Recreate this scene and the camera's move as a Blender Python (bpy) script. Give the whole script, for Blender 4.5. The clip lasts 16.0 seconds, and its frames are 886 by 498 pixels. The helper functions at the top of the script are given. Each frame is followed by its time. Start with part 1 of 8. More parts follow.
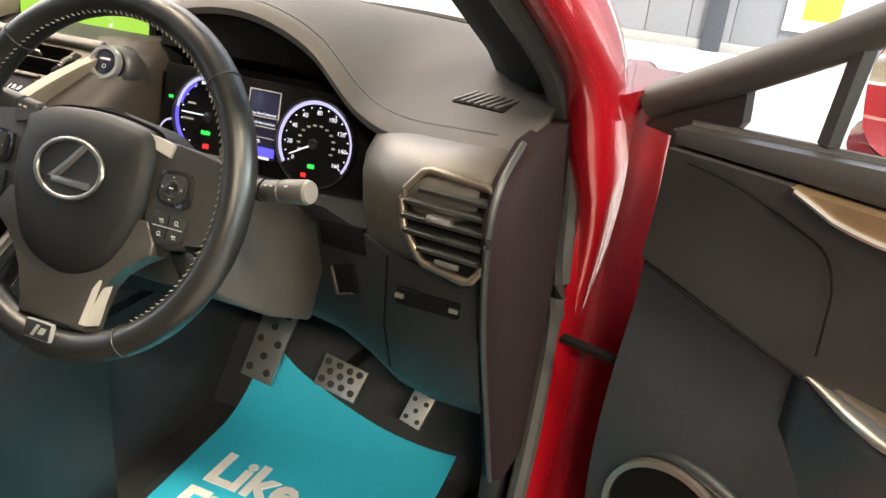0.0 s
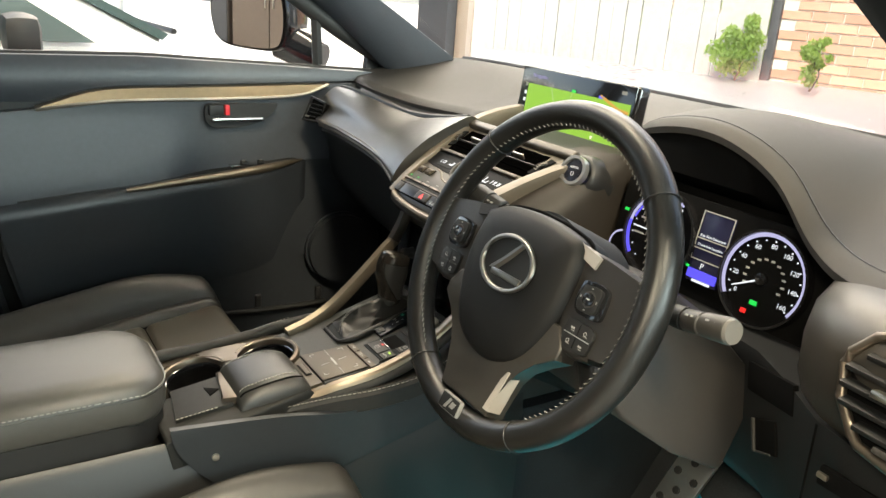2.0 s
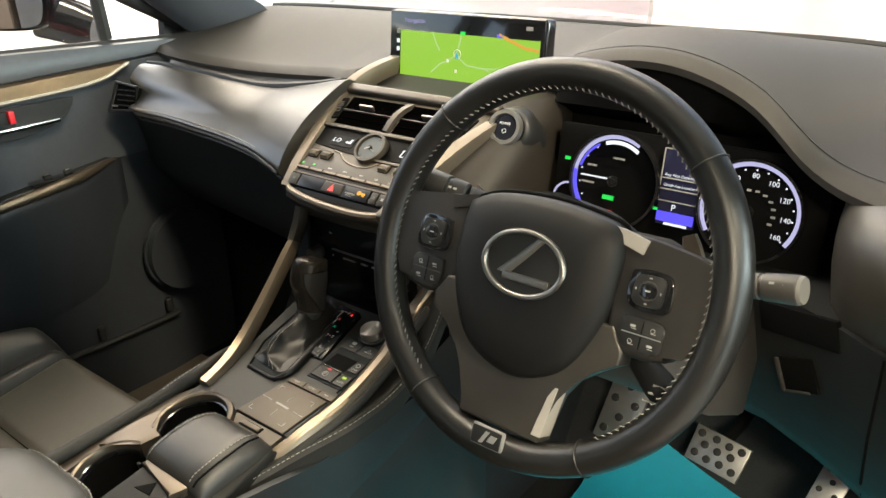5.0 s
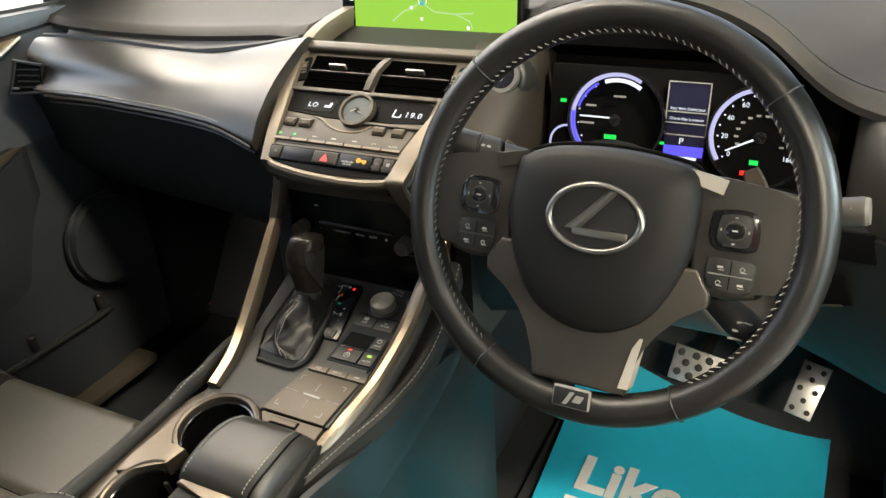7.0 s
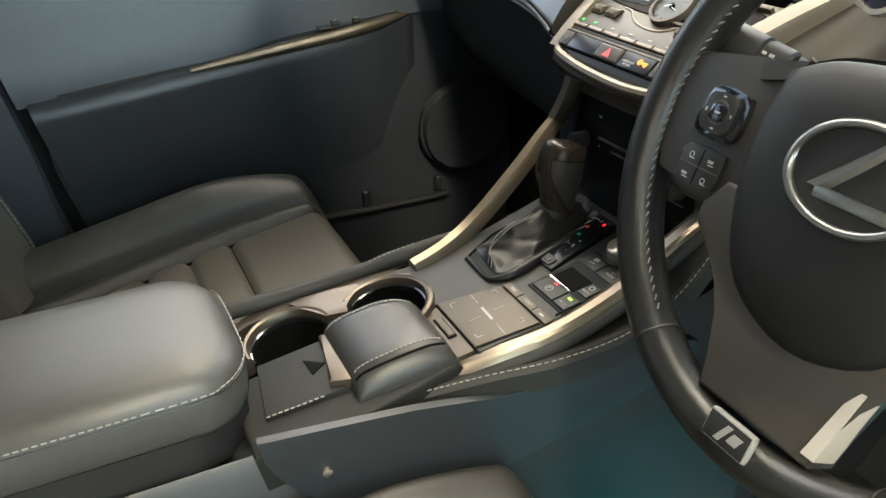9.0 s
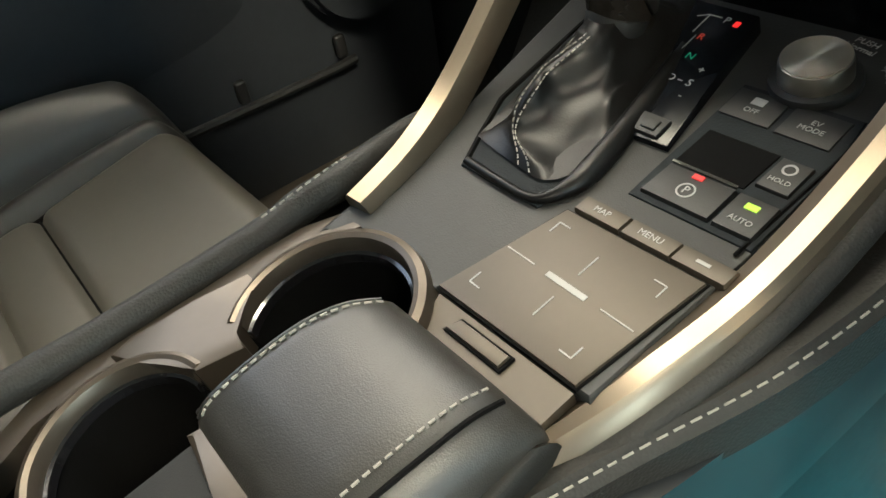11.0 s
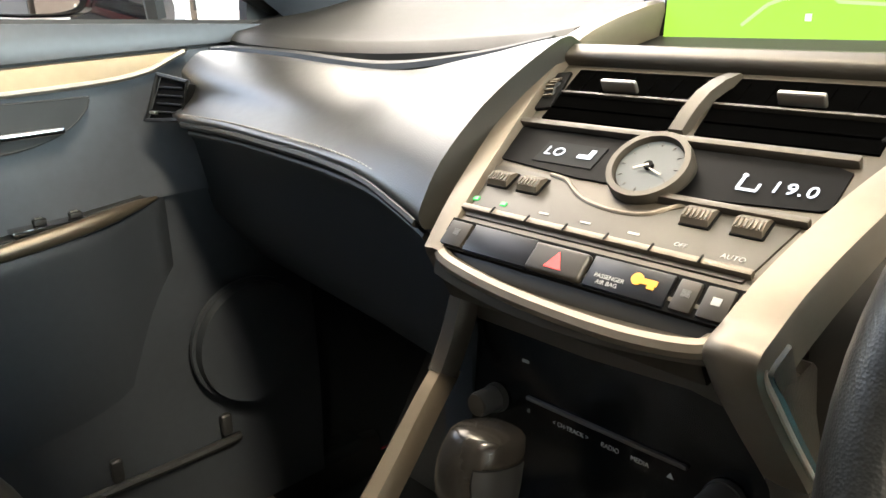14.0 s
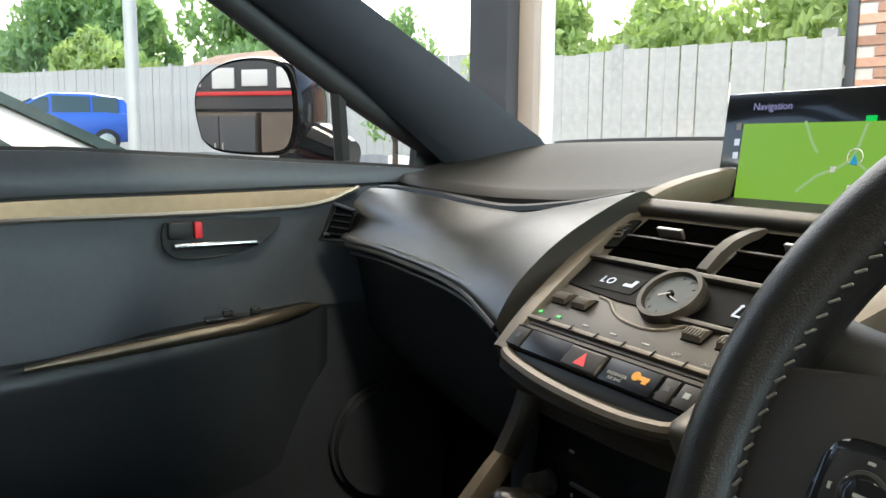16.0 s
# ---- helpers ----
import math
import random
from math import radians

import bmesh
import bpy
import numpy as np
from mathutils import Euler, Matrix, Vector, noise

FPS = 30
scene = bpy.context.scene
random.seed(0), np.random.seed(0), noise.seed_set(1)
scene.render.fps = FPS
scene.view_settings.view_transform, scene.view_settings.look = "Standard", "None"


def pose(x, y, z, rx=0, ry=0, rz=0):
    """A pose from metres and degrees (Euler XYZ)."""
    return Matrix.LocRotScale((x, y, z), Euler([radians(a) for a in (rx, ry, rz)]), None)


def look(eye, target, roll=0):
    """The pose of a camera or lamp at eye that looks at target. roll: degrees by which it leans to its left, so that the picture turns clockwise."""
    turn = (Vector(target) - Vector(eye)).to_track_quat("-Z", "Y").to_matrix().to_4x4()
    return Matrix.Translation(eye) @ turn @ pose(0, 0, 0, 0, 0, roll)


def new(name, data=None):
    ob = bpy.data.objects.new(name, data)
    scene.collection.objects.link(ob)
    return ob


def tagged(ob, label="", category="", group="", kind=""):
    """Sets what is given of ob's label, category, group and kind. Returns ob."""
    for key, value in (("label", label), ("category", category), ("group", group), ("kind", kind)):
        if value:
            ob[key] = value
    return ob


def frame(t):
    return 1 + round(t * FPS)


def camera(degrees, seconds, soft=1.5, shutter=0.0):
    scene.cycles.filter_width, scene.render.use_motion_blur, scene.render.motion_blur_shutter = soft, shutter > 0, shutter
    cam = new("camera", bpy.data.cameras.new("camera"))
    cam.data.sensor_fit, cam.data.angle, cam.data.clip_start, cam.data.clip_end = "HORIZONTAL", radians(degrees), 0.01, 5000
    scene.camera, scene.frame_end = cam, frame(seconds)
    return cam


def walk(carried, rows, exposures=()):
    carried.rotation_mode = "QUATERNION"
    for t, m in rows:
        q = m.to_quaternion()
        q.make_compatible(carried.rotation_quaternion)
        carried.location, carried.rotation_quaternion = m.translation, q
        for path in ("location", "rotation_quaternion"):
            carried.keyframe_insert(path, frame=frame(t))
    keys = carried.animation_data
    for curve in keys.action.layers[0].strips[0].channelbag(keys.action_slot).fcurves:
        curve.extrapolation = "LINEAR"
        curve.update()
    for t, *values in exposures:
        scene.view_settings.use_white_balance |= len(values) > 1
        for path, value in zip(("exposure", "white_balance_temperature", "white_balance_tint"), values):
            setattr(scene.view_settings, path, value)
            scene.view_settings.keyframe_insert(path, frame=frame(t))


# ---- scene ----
cam = camera(59.0, 16.0)

PATH = [
    (0, (0.91, -0.52, 1.253), (0.272, 1.202, 0.459), 5.8),
    (0.5, (0.911, -0.503, 1.251), (-0.082, 1.06, 0.498), 5.4),
    (1, (0.906, -0.492, 1.253), (-0.327, 0.907, 0.531), 5.1),
    (1.5, (0.91, -0.473, 1.254), (-0.531, 0.736, 0.574), 4.5),
    (2, (0.927, -0.458, 1.256), (-0.667, 0.572, 0.625), 4.3),
    (2.5, (0.933, -0.453, 1.257), (-0.767, 0.408, 0.652), 4.1),
    (3, (0.914, -0.469, 1.258), (-0.814, 0.329, 0.645), 2.5),
    (3.5, (0.875, -0.486, 1.27), (-0.779, 0.426, 0.613), 1.1),
    (4, (0.824, -0.507, 1.266), (-0.693, 0.586, 0.556), 0.9),
    (4.5, (0.749, -0.507, 1.269), (-0.599, 0.76, 0.508), -0.3),
    (4.7, (0.718, -0.506, 1.274), (-0.555, 0.828, 0.499), -1.0),
    (6.8, (0.505, -0.558, 1.292), (-0.289, 1.007, 0.334), -4.5),
    (7, (0.505, -0.563, 1.293), (-0.33, 0.982, 0.336), -4.3),
    (7.5, (0.502, -0.577, 1.297), (-0.554, 0.83, 0.346), -4.7),
    (8, (0.528, -0.521, 1.27), (-0.833, 0.597, 0.321), -4.0),
    (8.2, (0.553, -0.476, 1.26), (-0.906, 0.503, 0.305), -3.1),
    (8.5, (0.582, -0.408, 1.224), (-0.974, 0.422, 0.28), -1.6),
    (8.7, (0.595, -0.378, 1.201), (-1.003, 0.374, 0.264), -0.9),
    (11, (0.229, -0.207, 0.979), (-1.114, 0.586, -0.273), -12.3),
    (11.5, (0.209, -0.189, 0.99), (-1.081, 0.702, -0.251), -11.3),
    (12, (0.203, -0.179, 0.998), (-1.083, 0.867, -0.12), -6.9),
    (12.5, (0.217, -0.175, 1.028), (-1.128, 0.915, 0.026), -5.9),
    (13, (0.213, -0.185, 1.054), (-1.131, 1.0, 0.167), -3.5),
    (13.5, (0.219, -0.183, 1.077), (-1.16, 1.039, 0.3), -3.1),
    (14, (0.23, -0.181, 1.099), (-1.166, 1.105, 0.471), -2.2),
    (14.5, (0.243, -0.179, 1.124), (-1.157, 1.166, 0.644), -1.3),
    (15, (0.253, -0.17, 1.126), (-1.142, 1.217, 0.765), -0.1),
    (15.2, (0.263, -0.167, 1.118), (-1.15, 1.212, 0.798), 0.1),
    (15.5, (0.293, -0.177, 1.115), (-1.202, 1.119, 0.826), 0.8),
    (16, (0.364, -0.206, 1.103), (-1.357, 0.777, 0.839), 0.5),
]
EXPOSURES = [(0, 2.5, 7000, 8), (1, 2.15, 6950, 5), (3, 2.15, 6950, 3), (4.7, 2.1, 6900, 4), (7, 2.25, 6600, 4), (8.2, 2.4, 6400, 3), (8.7, 2.4, 6350, 2), (10.8, 2.3, 6350, 1), (11.5, 2.55, 6200, -2), (12.0, 2.85, 6050, -5), (12.5, 3.05, 6200, -3), (13.0, 3.4, 6600, 2), (13.5, 3.2, 6500, 4), (14.0, 2.9, 6550, 5), (14.5, 2.25, 6450, 4), (15.5, 1.7, 6250, 3), (16, 1.55, 6200, 2)]
walk(cam, [(t, look(eye, target, roll)) for t, eye, target, roll in PATH], EXPOSURES)

# ---- light ----
world = bpy.data.worlds.new("sky")
scene.world = world
world.use_nodes = True
wn = world.node_tree
sky = wn.nodes.new("ShaderNodeTexSky")
sky.sky_type, sky.sun_disc = "NISHITA", False
sky.sun_elevation, sky.sun_rotation = radians(48), radians(-60)
sky.air_density, sky.dust_density = 1.0, 4.0
wn.links.new(sky.outputs[0], wn.nodes["Background"].inputs[0])
wn.nodes["Background"].inputs[1].default_value = 0.15
sun = new("sun", bpy.data.lights.new("sun", "SUN"))
sun.data.energy, sun.data.angle, sun.data.color = 1.5, radians(12), (1, 0.96, 0.9)
sun.matrix_world = look((6, -12, 15), (-4, 3, 0))


def ceiling_lamp(x, y, z, sx, sy, watts, color=(1, 0.86, 0.68)):
    ob = new("ceiling_lamp_light", bpy.data.lights.new("ceiling_lamp_light", "AREA"))
    ob.data.shape, ob.data.size, ob.data.size_y, ob.data.energy, ob.data.color = "RECTANGLE", sx, sy, watts, color
    ob.matrix_world = pose(x, y, z)
    return ob


# The third lamp is unseen, added to brighten the passenger fascia and stack.
LAMPS = [(2.4, -0.6, 60), (2.6, -3.4, 70), (-0.75, 0.35, 15)]
for lx, ly, watts in LAMPS:
    ceiling_lamp(lx, ly, 3.36, 1.4, 0.28, watts)
# area lamps in the side wall's unseen windows, added to light the cabin
for wy, watts in ((-2.0, 105), (-5.6, 30)):
    day = new("window_daylight", bpy.data.lights.new("window_daylight", "AREA"))
    day.data.shape, day.data.size, day.data.size_y, day.data.energy, day.data.color = "RECTANGLE", 2.6, 2.1, watts, (0.80, 0.95, 1.0)
    day.matrix_world = Matrix(((0.922, -0.387, 0, -1.47), (0.387, 0.922, 0, 1.03), (0, 0, 1, 0), (0, 0, 0, 1))) @ pose(6.35, wy, 1.6, 90, 0, 90)


# ---- materials ----
def mat(name, color, rough=0.5, metal=0.0, vary=0.15, scale=30, bump=0.0, bscale=400, kind="noise", coat=0.0, emit=None, power=0.0, spec=0.5, wear=0.0):
    m = bpy.data.materials.new(name)
    m.use_nodes = True
    nt = m.node_tree
    b = nt.nodes["Principled BSDF"]
    b.inputs["Roughness"].default_value, b.inputs["Metallic"].default_value = rough, metal
    b.inputs["Coat Weight"].default_value, b.inputs["Coat Roughness"].default_value = coat, 0.04
    b.inputs["Specular IOR Level"].default_value = spec
    b.inputs["Base Color"].default_value = (*color, 1)
    tc = nt.nodes.new("ShaderNodeTexCoord")
    if vary:
        big, fine = nt.nodes.new("ShaderNodeTexNoise"), nt.nodes.new("ShaderNodeTexNoise")
        big.inputs["Scale"].default_value, fine.inputs["Scale"].default_value = scale * 0.2, scale * 5
        big.inputs["Detail"].default_value, fine.inputs["Detail"].default_value = 3, 4
        mix = nt.nodes.new("ShaderNodeMath")
        mix.operation = "MULTIPLY_ADD"
        mix.inputs[1].default_value = 0.45
        half = nt.nodes.new("ShaderNodeMath")
        half.operation = "MULTIPLY"
        half.inputs[1].default_value = 0.55
        ramp = nt.nodes.new("ShaderNodeValToRGB")
        ramp.color_ramp.elements[0].position, ramp.color_ramp.elements[1].position = 0.3, 0.7
        ramp.color_ramp.elements[0].color = (*[c * (1 - vary) for c in color], 1)
        ramp.color_ramp.elements[1].color = (*[min(1, c * (1 + vary)) for c in color], 1)
        for n in (big, fine):
            nt.links.new(tc.outputs["Object"], n.inputs["Vector"])
        nt.links.new(big.outputs["Fac"], half.inputs[0])
        nt.links.new(fine.outputs["Fac"], mix.inputs[0])
        nt.links.new(half.outputs[0], mix.inputs[2])
        nt.links.new(mix.outputs[0], ramp.inputs["Fac"])
        nt.links.new(ramp.outputs["Color"], b.inputs["Base Color"])
        if wear:
            rr = nt.nodes.new("ShaderNodeMapRange")
            rr.inputs["From Min"].default_value, rr.inputs["From Max"].default_value = 0.3, 0.7
            rr.inputs["To Min"].default_value, rr.inputs["To Max"].default_value = max(0.02, rough - wear), min(1, rough + wear)
            nt.links.new(mix.outputs[0], rr.inputs["Value"])
            nt.links.new(rr.outputs["Result"], b.inputs["Roughness"])
    if bump:
        bp = nt.nodes.new("ShaderNodeBump")
        bp.inputs["Strength"].default_value, bp.inputs["Distance"].default_value = bump, 0.5 / bscale
        if kind == "grain":
            tx = nt.nodes.new("ShaderNodeTexVoronoi")
            tx.inputs["Scale"].default_value = bscale
            nt.links.new(tx.outputs["Distance"], bp.inputs["Height"])
        else:
            tx = nt.nodes.new("ShaderNodeTexNoise")
            tx.inputs["Scale"].default_value, tx.inputs["Detail"].default_value = bscale, 3
            nt.links.new(tx.outputs["Fac"], bp.inputs["Height"])
        nt.links.new(tc.outputs["Object"], tx.inputs["Vector"])
        nt.links.new(bp.outputs["Normal"], b.inputs["Normal"])
    if emit:
        b.inputs["Emission Color"].default_value, b.inputs["Emission Strength"].default_value = (*emit, 1), power
    return m


def glass_mat(name, tint=(1, 1, 1), gloss=1.0):
    m = bpy.data.materials.new(name)
    m.use_nodes = True
    nt = m.node_tree
    nt.nodes.remove(nt.nodes["Principled BSDF"])
    tr, gl, mx, lw = (nt.nodes.new("ShaderNode" + n) for n in ("BsdfTransparent", "BsdfGlossy", "MixShader", "LayerWeight"))
    pw, ad = nt.nodes.new("ShaderNodeMath"), nt.nodes.new("ShaderNodeMath")
    pw.operation, pw.inputs[1].default_value = "POWER", 5
    ad.operation, ad.inputs[1].default_value, ad.inputs[2].default_value = "MULTIPLY_ADD", 0.22, 0.015
    lw.inputs["Blend"].default_value = 0.5
    tr.inputs[0].default_value, gl.inputs["Roughness"].default_value = (*tint, 1), 0.01
    gl.inputs[0].default_value = (gloss, gloss, gloss, 1)
    nt.links.new(lw.outputs["Facing"], pw.inputs[0])
    nt.links.new(pw.outputs[0], ad.inputs[0])
    nt.links.new(ad.outputs[0], mx.inputs[0])
    nt.links.new(tr.outputs[0], mx.inputs[1])
    nt.links.new(gl.outputs[0], mx.inputs[2])
    nt.links.new(mx.outputs[0], nt.nodes["Material Output"].inputs[0])
    return m


LEATHER = mat("black_leather", (0.015, 0.0145, 0.013), 0.36, vary=0.2, scale=25, bump=0.12, bscale=1600, kind="grain", wear=0.06)
SEAT = mat("seat_leather", (0.077, 0.070, 0.056), 0.46, vary=0.12, scale=20, bump=0.18, bscale=1400, kind="grain", wear=0.03)
PADLEATHER = mat("fascia_leather", (0.019, 0.0180, 0.0155), 0.36, vary=0.2, scale=25, bump=0.12, bscale=1000, kind="grain", wear=0.06, spec=0.8)
STACKTRIM = mat("taupe_stack_trim", (0.118, 0.098, 0.075), 0.42, metal=0.5, vary=0.06, scale=40)
LOWTRIM = mat("lower_trim_plastic", (0.011, 0.014, 0.016), 0.75, vary=0.15, bump=0.2, bscale=900, kind="grain", spec=0.2)
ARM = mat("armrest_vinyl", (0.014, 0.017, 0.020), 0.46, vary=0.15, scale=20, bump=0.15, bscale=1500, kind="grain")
ROLL = mat("matt_roll_leather", (0.020, 0.0195, 0.018), 0.58, vary=0.2, scale=30, bump=0.3, bscale=700, kind="grain", spec=0.3)
RAILMET = mat("console_rail_satin", (0.21, 0.172, 0.127), 0.34, metal=0.85, vary=0.04, scale=40)
BOOT = mat("boot_leather", (0.005, 0.005, 0.005), 0.34, vary=0.2, scale=40, bump=0.07, bscale=900, kind="grain", spec=0.22)
DUCT_SHADE = mat("duct_shade", (0.0008, 0.0008, 0.0008), 0.9, vary=0, spec=0.0)
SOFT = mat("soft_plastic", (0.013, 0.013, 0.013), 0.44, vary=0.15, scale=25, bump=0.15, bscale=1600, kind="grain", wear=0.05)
GREY = mat("grey_plastic", (0.04, 0.038, 0.035), 0.45, vary=0.1, scale=25, bump=0.2, bscale=1200, kind="grain")
DARK = mat("dark_plastic", (0.008, 0.0085, 0.0085), 0.55, vary=0.15, bump=0.08, bscale=900, kind="grain")
# Passenger side only, paler than the driver's door: side light put into the colour.
DOORSOFT = mat("door_vinyl_lit", (0.048, 0.053, 0.061), 0.40, vary=0.15, scale=20, bump=0.15, bscale=1500, kind="grain", wear=0.05)
# Darker copy for armrest and lower panel, with the shade down there coloured in.
ARMPAD = mat("door_vinyl_low_shade", (0.024, 0.027, 0.031), 0.36, vary=0.15, scale=20, bump=0.15, bscale=1500, kind="grain", wear=0.04)
CONLEATHER = mat("console_leather", (0.050, 0.048, 0.043), 0.44, vary=0.14, scale=22, bump=0.2, bscale=1400, kind="grain", wear=0.04)
PALMHIDE = mat("palm_rest_leather", (0.027, 0.026, 0.0235), 0.40, vary=0.14, scale=22, bump=0.2, bscale=1400, kind="grain", wear=0.04)
RIMTHREAD = mat("rim_thread", (0.19, 0.185, 0.175), 0.7, vary=0.2, scale=200)
LOGO = mat("dark_chrome", (0.27, 0.265, 0.25), 0.30, metal=0.9, vary=0.04)
GLOSS = mat("gloss_black", (0.008, 0.008, 0.009), 0.12, vary=0, coat=0.5)
# Near-black for joints, seams and backings; also puts shade into vents and recesses.
BLACK = mat("joint_and_shade_black", (0.003, 0.003, 0.003), 0.8, vary=0.2, spec=0.08)
SILVER = mat("satin_trim", (0.40, 0.37, 0.33), 0.30, metal=0.9, vary=0.03, scale=40)
TITAN = mat("dark_satin_panel", (0.052, 0.0445, 0.0345), 0.44, metal=0.4, vary=0.06, scale=40, wear=0.05)
FASCIA = mat("dark_key_panel", (0.026, 0.0225, 0.0175), 0.42, metal=0.4, vary=0.06, scale=40)
PADTOP = mat("touch_pad_satin", (0.060, 0.049, 0.036), 0.46, metal=0.4, vary=0.06, scale=60)
TAUPE = mat("taupe_satin_trim", (0.125, 0.104, 0.082), 0.36, metal=0.75, vary=0.05, scale=40)
SPOKE = mat("grey_satin_spoke", (0.062, 0.057, 0.050), 0.40, metal=0.5, vary=0.06, scale=40)
EMBLEM = mat("satin_chrome", (0.55, 0.54, 0.52), 0.28, metal=0.85, vary=0.04)
DSTEEL = mat("dark_steel", (0.28, 0.26, 0.23), 0.3, metal=0.9, vary=0.08)
CHROME = mat("chrome", (0.72, 0.72, 0.72), 0.14, metal=1.0, vary=0.04)
STEEL = mat("brushed_steel", (0.6, 0.57, 0.5), 0.3, metal=1.0, vary=0.08, scale=60)
# Metallic door trim; warm reflected light is put into its bronze colour.
WARM_INLAY = mat("warm_reflection_inlay", (0.38, 0.27, 0.165), 0.30, metal=0.85, vary=0.12, scale=20, coat=0.3)
CARPET = mat("black_carpet", (0.026, 0.029, 0.032), 0.95, vary=0.35, scale=60, bump=0.8, bscale=500)
RED = mat("red_paint", (0.22, 0.003, 0.008), 0.25, metal=0.2, vary=0.04, scale=30, coat=1.0)
RUBBER = mat("rubber", (0.02, 0.02, 0.02), 0.6, vary=0.2, bump=0.2)
STITCH = mat("pale_thread", (0.27, 0.255, 0.225), 0.7, vary=0.2, scale=200)
PAPER = mat("cyan_paper", (0.025, 0.48, 0.70), 0.55, vary=0.05, scale=8)
WHITE = mat("white_print", (0.8, 0.8, 0.8), 0.6, vary=0.03)
INK = mat("grey_print", (0.30, 0.30, 0.29), 0.6, vary=0)
HEADLINER = mat("headliner_cloth", (0.55, 0.54, 0.50), 0.9, vary=0.1, scale=60, bump=0.4, bscale=900)
PILLAR = mat("pillar_cloth", (0.055, 0.062, 0.075), 0.85, vary=0.1, scale=50, bump=0.4, bscale=900)
GLASS = glass_mat("clear_glass")
CARGLASS = glass_mat("tinted_glass", (0.35, 0.4, 0.4))
MIRROR = mat("mirror_glass", (0.55, 0.55, 0.54), 0.01, metal=1.0, vary=0)
ALU = mat("aluminium_pedal", (0.65, 0.65, 0.63), 0.32, metal=0.9, vary=0.08)


def lamp_mat(name, color, power):
    return mat(name, (0.01, 0.01, 0.01), 0.4, vary=0, emit=color, power=power)


L_WHITE = lamp_mat("lit_white", (0.85, 0.88, 1.0), 0.285)
L_PURPLE = lamp_mat("lit_violet", (0.62, 0.60, 1.0), 0.195)
L_BLUE = lamp_mat("lit_blue", (0.10, 0.08, 1.0), 0.285)
L_GREEN = lamp_mat("lit_green", (0.02, 0.9, 0.12), 0.217)
L_RED = lamp_mat("lit_red", (1.0, 0.02, 0.02), 0.255)
L_AMBER = lamp_mat("lit_amber", (1.0, 0.42, 0.02), 0.285)
L_LIME = lamp_mat("lit_lime", (0.55, 0.95, 0.05), 0.285)
L_MAP = lamp_mat("lit_map_green", (0.42, 0.80, 0.07), 0.180)
L_MAPDARK = lamp_mat("lit_map_dark", (0.01, 0.03, 0.02), 0.090)
L_ROAD = lamp_mat("lit_map_road", (0.60, 0.88, 0.35), 0.180)
L_ORANGE = lamp_mat("lit_map_orange", (1.0, 0.5, 0.08), 0.180)


# ---- mesh helpers ----
def fr(o, ex, ev):
    ex, ev = Vector(ex).normalized(), Vector(ev).normalized()
    n = ex.cross(ev)
    m = Matrix((ex, ev, n)).transposed().to_4x4()
    m.translation = o
    return m


I4 = Matrix.Identity(4)


def bevel_all(bm, edges, w, seg=2):
    if w > 0:
        bmesh.ops.bevel(bm, geom=list(edges), offset=w, segments=seg, profile=0.6, affect="EDGES", clamp_overlap=True)


def box(c, size, bev=0.003, m=I4, seg=2, bm=None):
    """A bevelled block centred at c in the frame m."""
    b = bmesh.new()
    bmesh.ops.create_cube(b, size=1)
    for v in b.verts:
        v.co = Vector((v.co[i] * size[i] for i in range(3)))
    bevel_all(b, b.edges, min(bev, min(size) * 0.45), seg)
    b.transform(m @ Matrix.Translation(c))
    return join(bm, b)


def join(bm, b):
    if bm is None:
        return b
    me = bpy.data.meshes.new("tmp")
    b.to_mesh(me)
    bm.from_mesh(me)
    bpy.data.meshes.remove(me)
    b.free()
    return bm


def cyl(c, r, h, m=I4, r2=None, seg=40, bev=0.0, bm=None):
    """A cylinder or cone along the local z of m, its middle at c."""
    b = bmesh.new()
    bmesh.ops.create_cone(b, cap_ends=True, segments=seg, radius1=r, radius2=r if r2 is None else r2, depth=h)
    if bev:
        bevel_all(b, [e for e in b.edges if abs(e.verts[0].co.z - e.verts[1].co.z) < 1e-6], bev)
    b.transform(m @ Matrix.Translation(c))
    return join(bm, b)


def prism(pts, h0, h1, m=I4, bev=0.0, bm=None, seg=2):
    """A polygon of local (a, b) drawn out from h0 to h1."""
    b = bmesh.new()
    lo = [b.verts.new((p[0], p[1], h0)) for p in pts]
    hi = [b.verts.new((p[0], p[1], h1)) for p in pts]
    b.faces.new(lo[::-1])
    top = b.faces.new(hi)
    n = len(pts)
    for i in range(n):
        b.faces.new((lo[i], lo[(i + 1) % n], hi[(i + 1) % n], hi[i]))
    if bev:
        bevel_all(b, top.edges, bev, seg)
    b.transform(m)
    return join(bm, b)


def loft(rings, cap=True, loop=False, bm=None, m=I4):
    """A skin over rings of equally many points; loop closes it end to end."""
    b = bmesh.new()
    vs = [[b.verts.new(p) for p in r] for r in rings]
    n = len(rings[0])
    for i in range(len(rings) - (0 if loop else 1)):
        r, q = vs[i], vs[(i + 1) % len(rings)]
        for k in range(n):
            b.faces.new((r[k], r[(k + 1) % n], q[(k + 1) % n], q[k]))
    if cap and not loop:
        b.faces.new(vs[0][::-1])
        b.faces.new(vs[-1])
    b.transform(m)
    return join(bm, b)


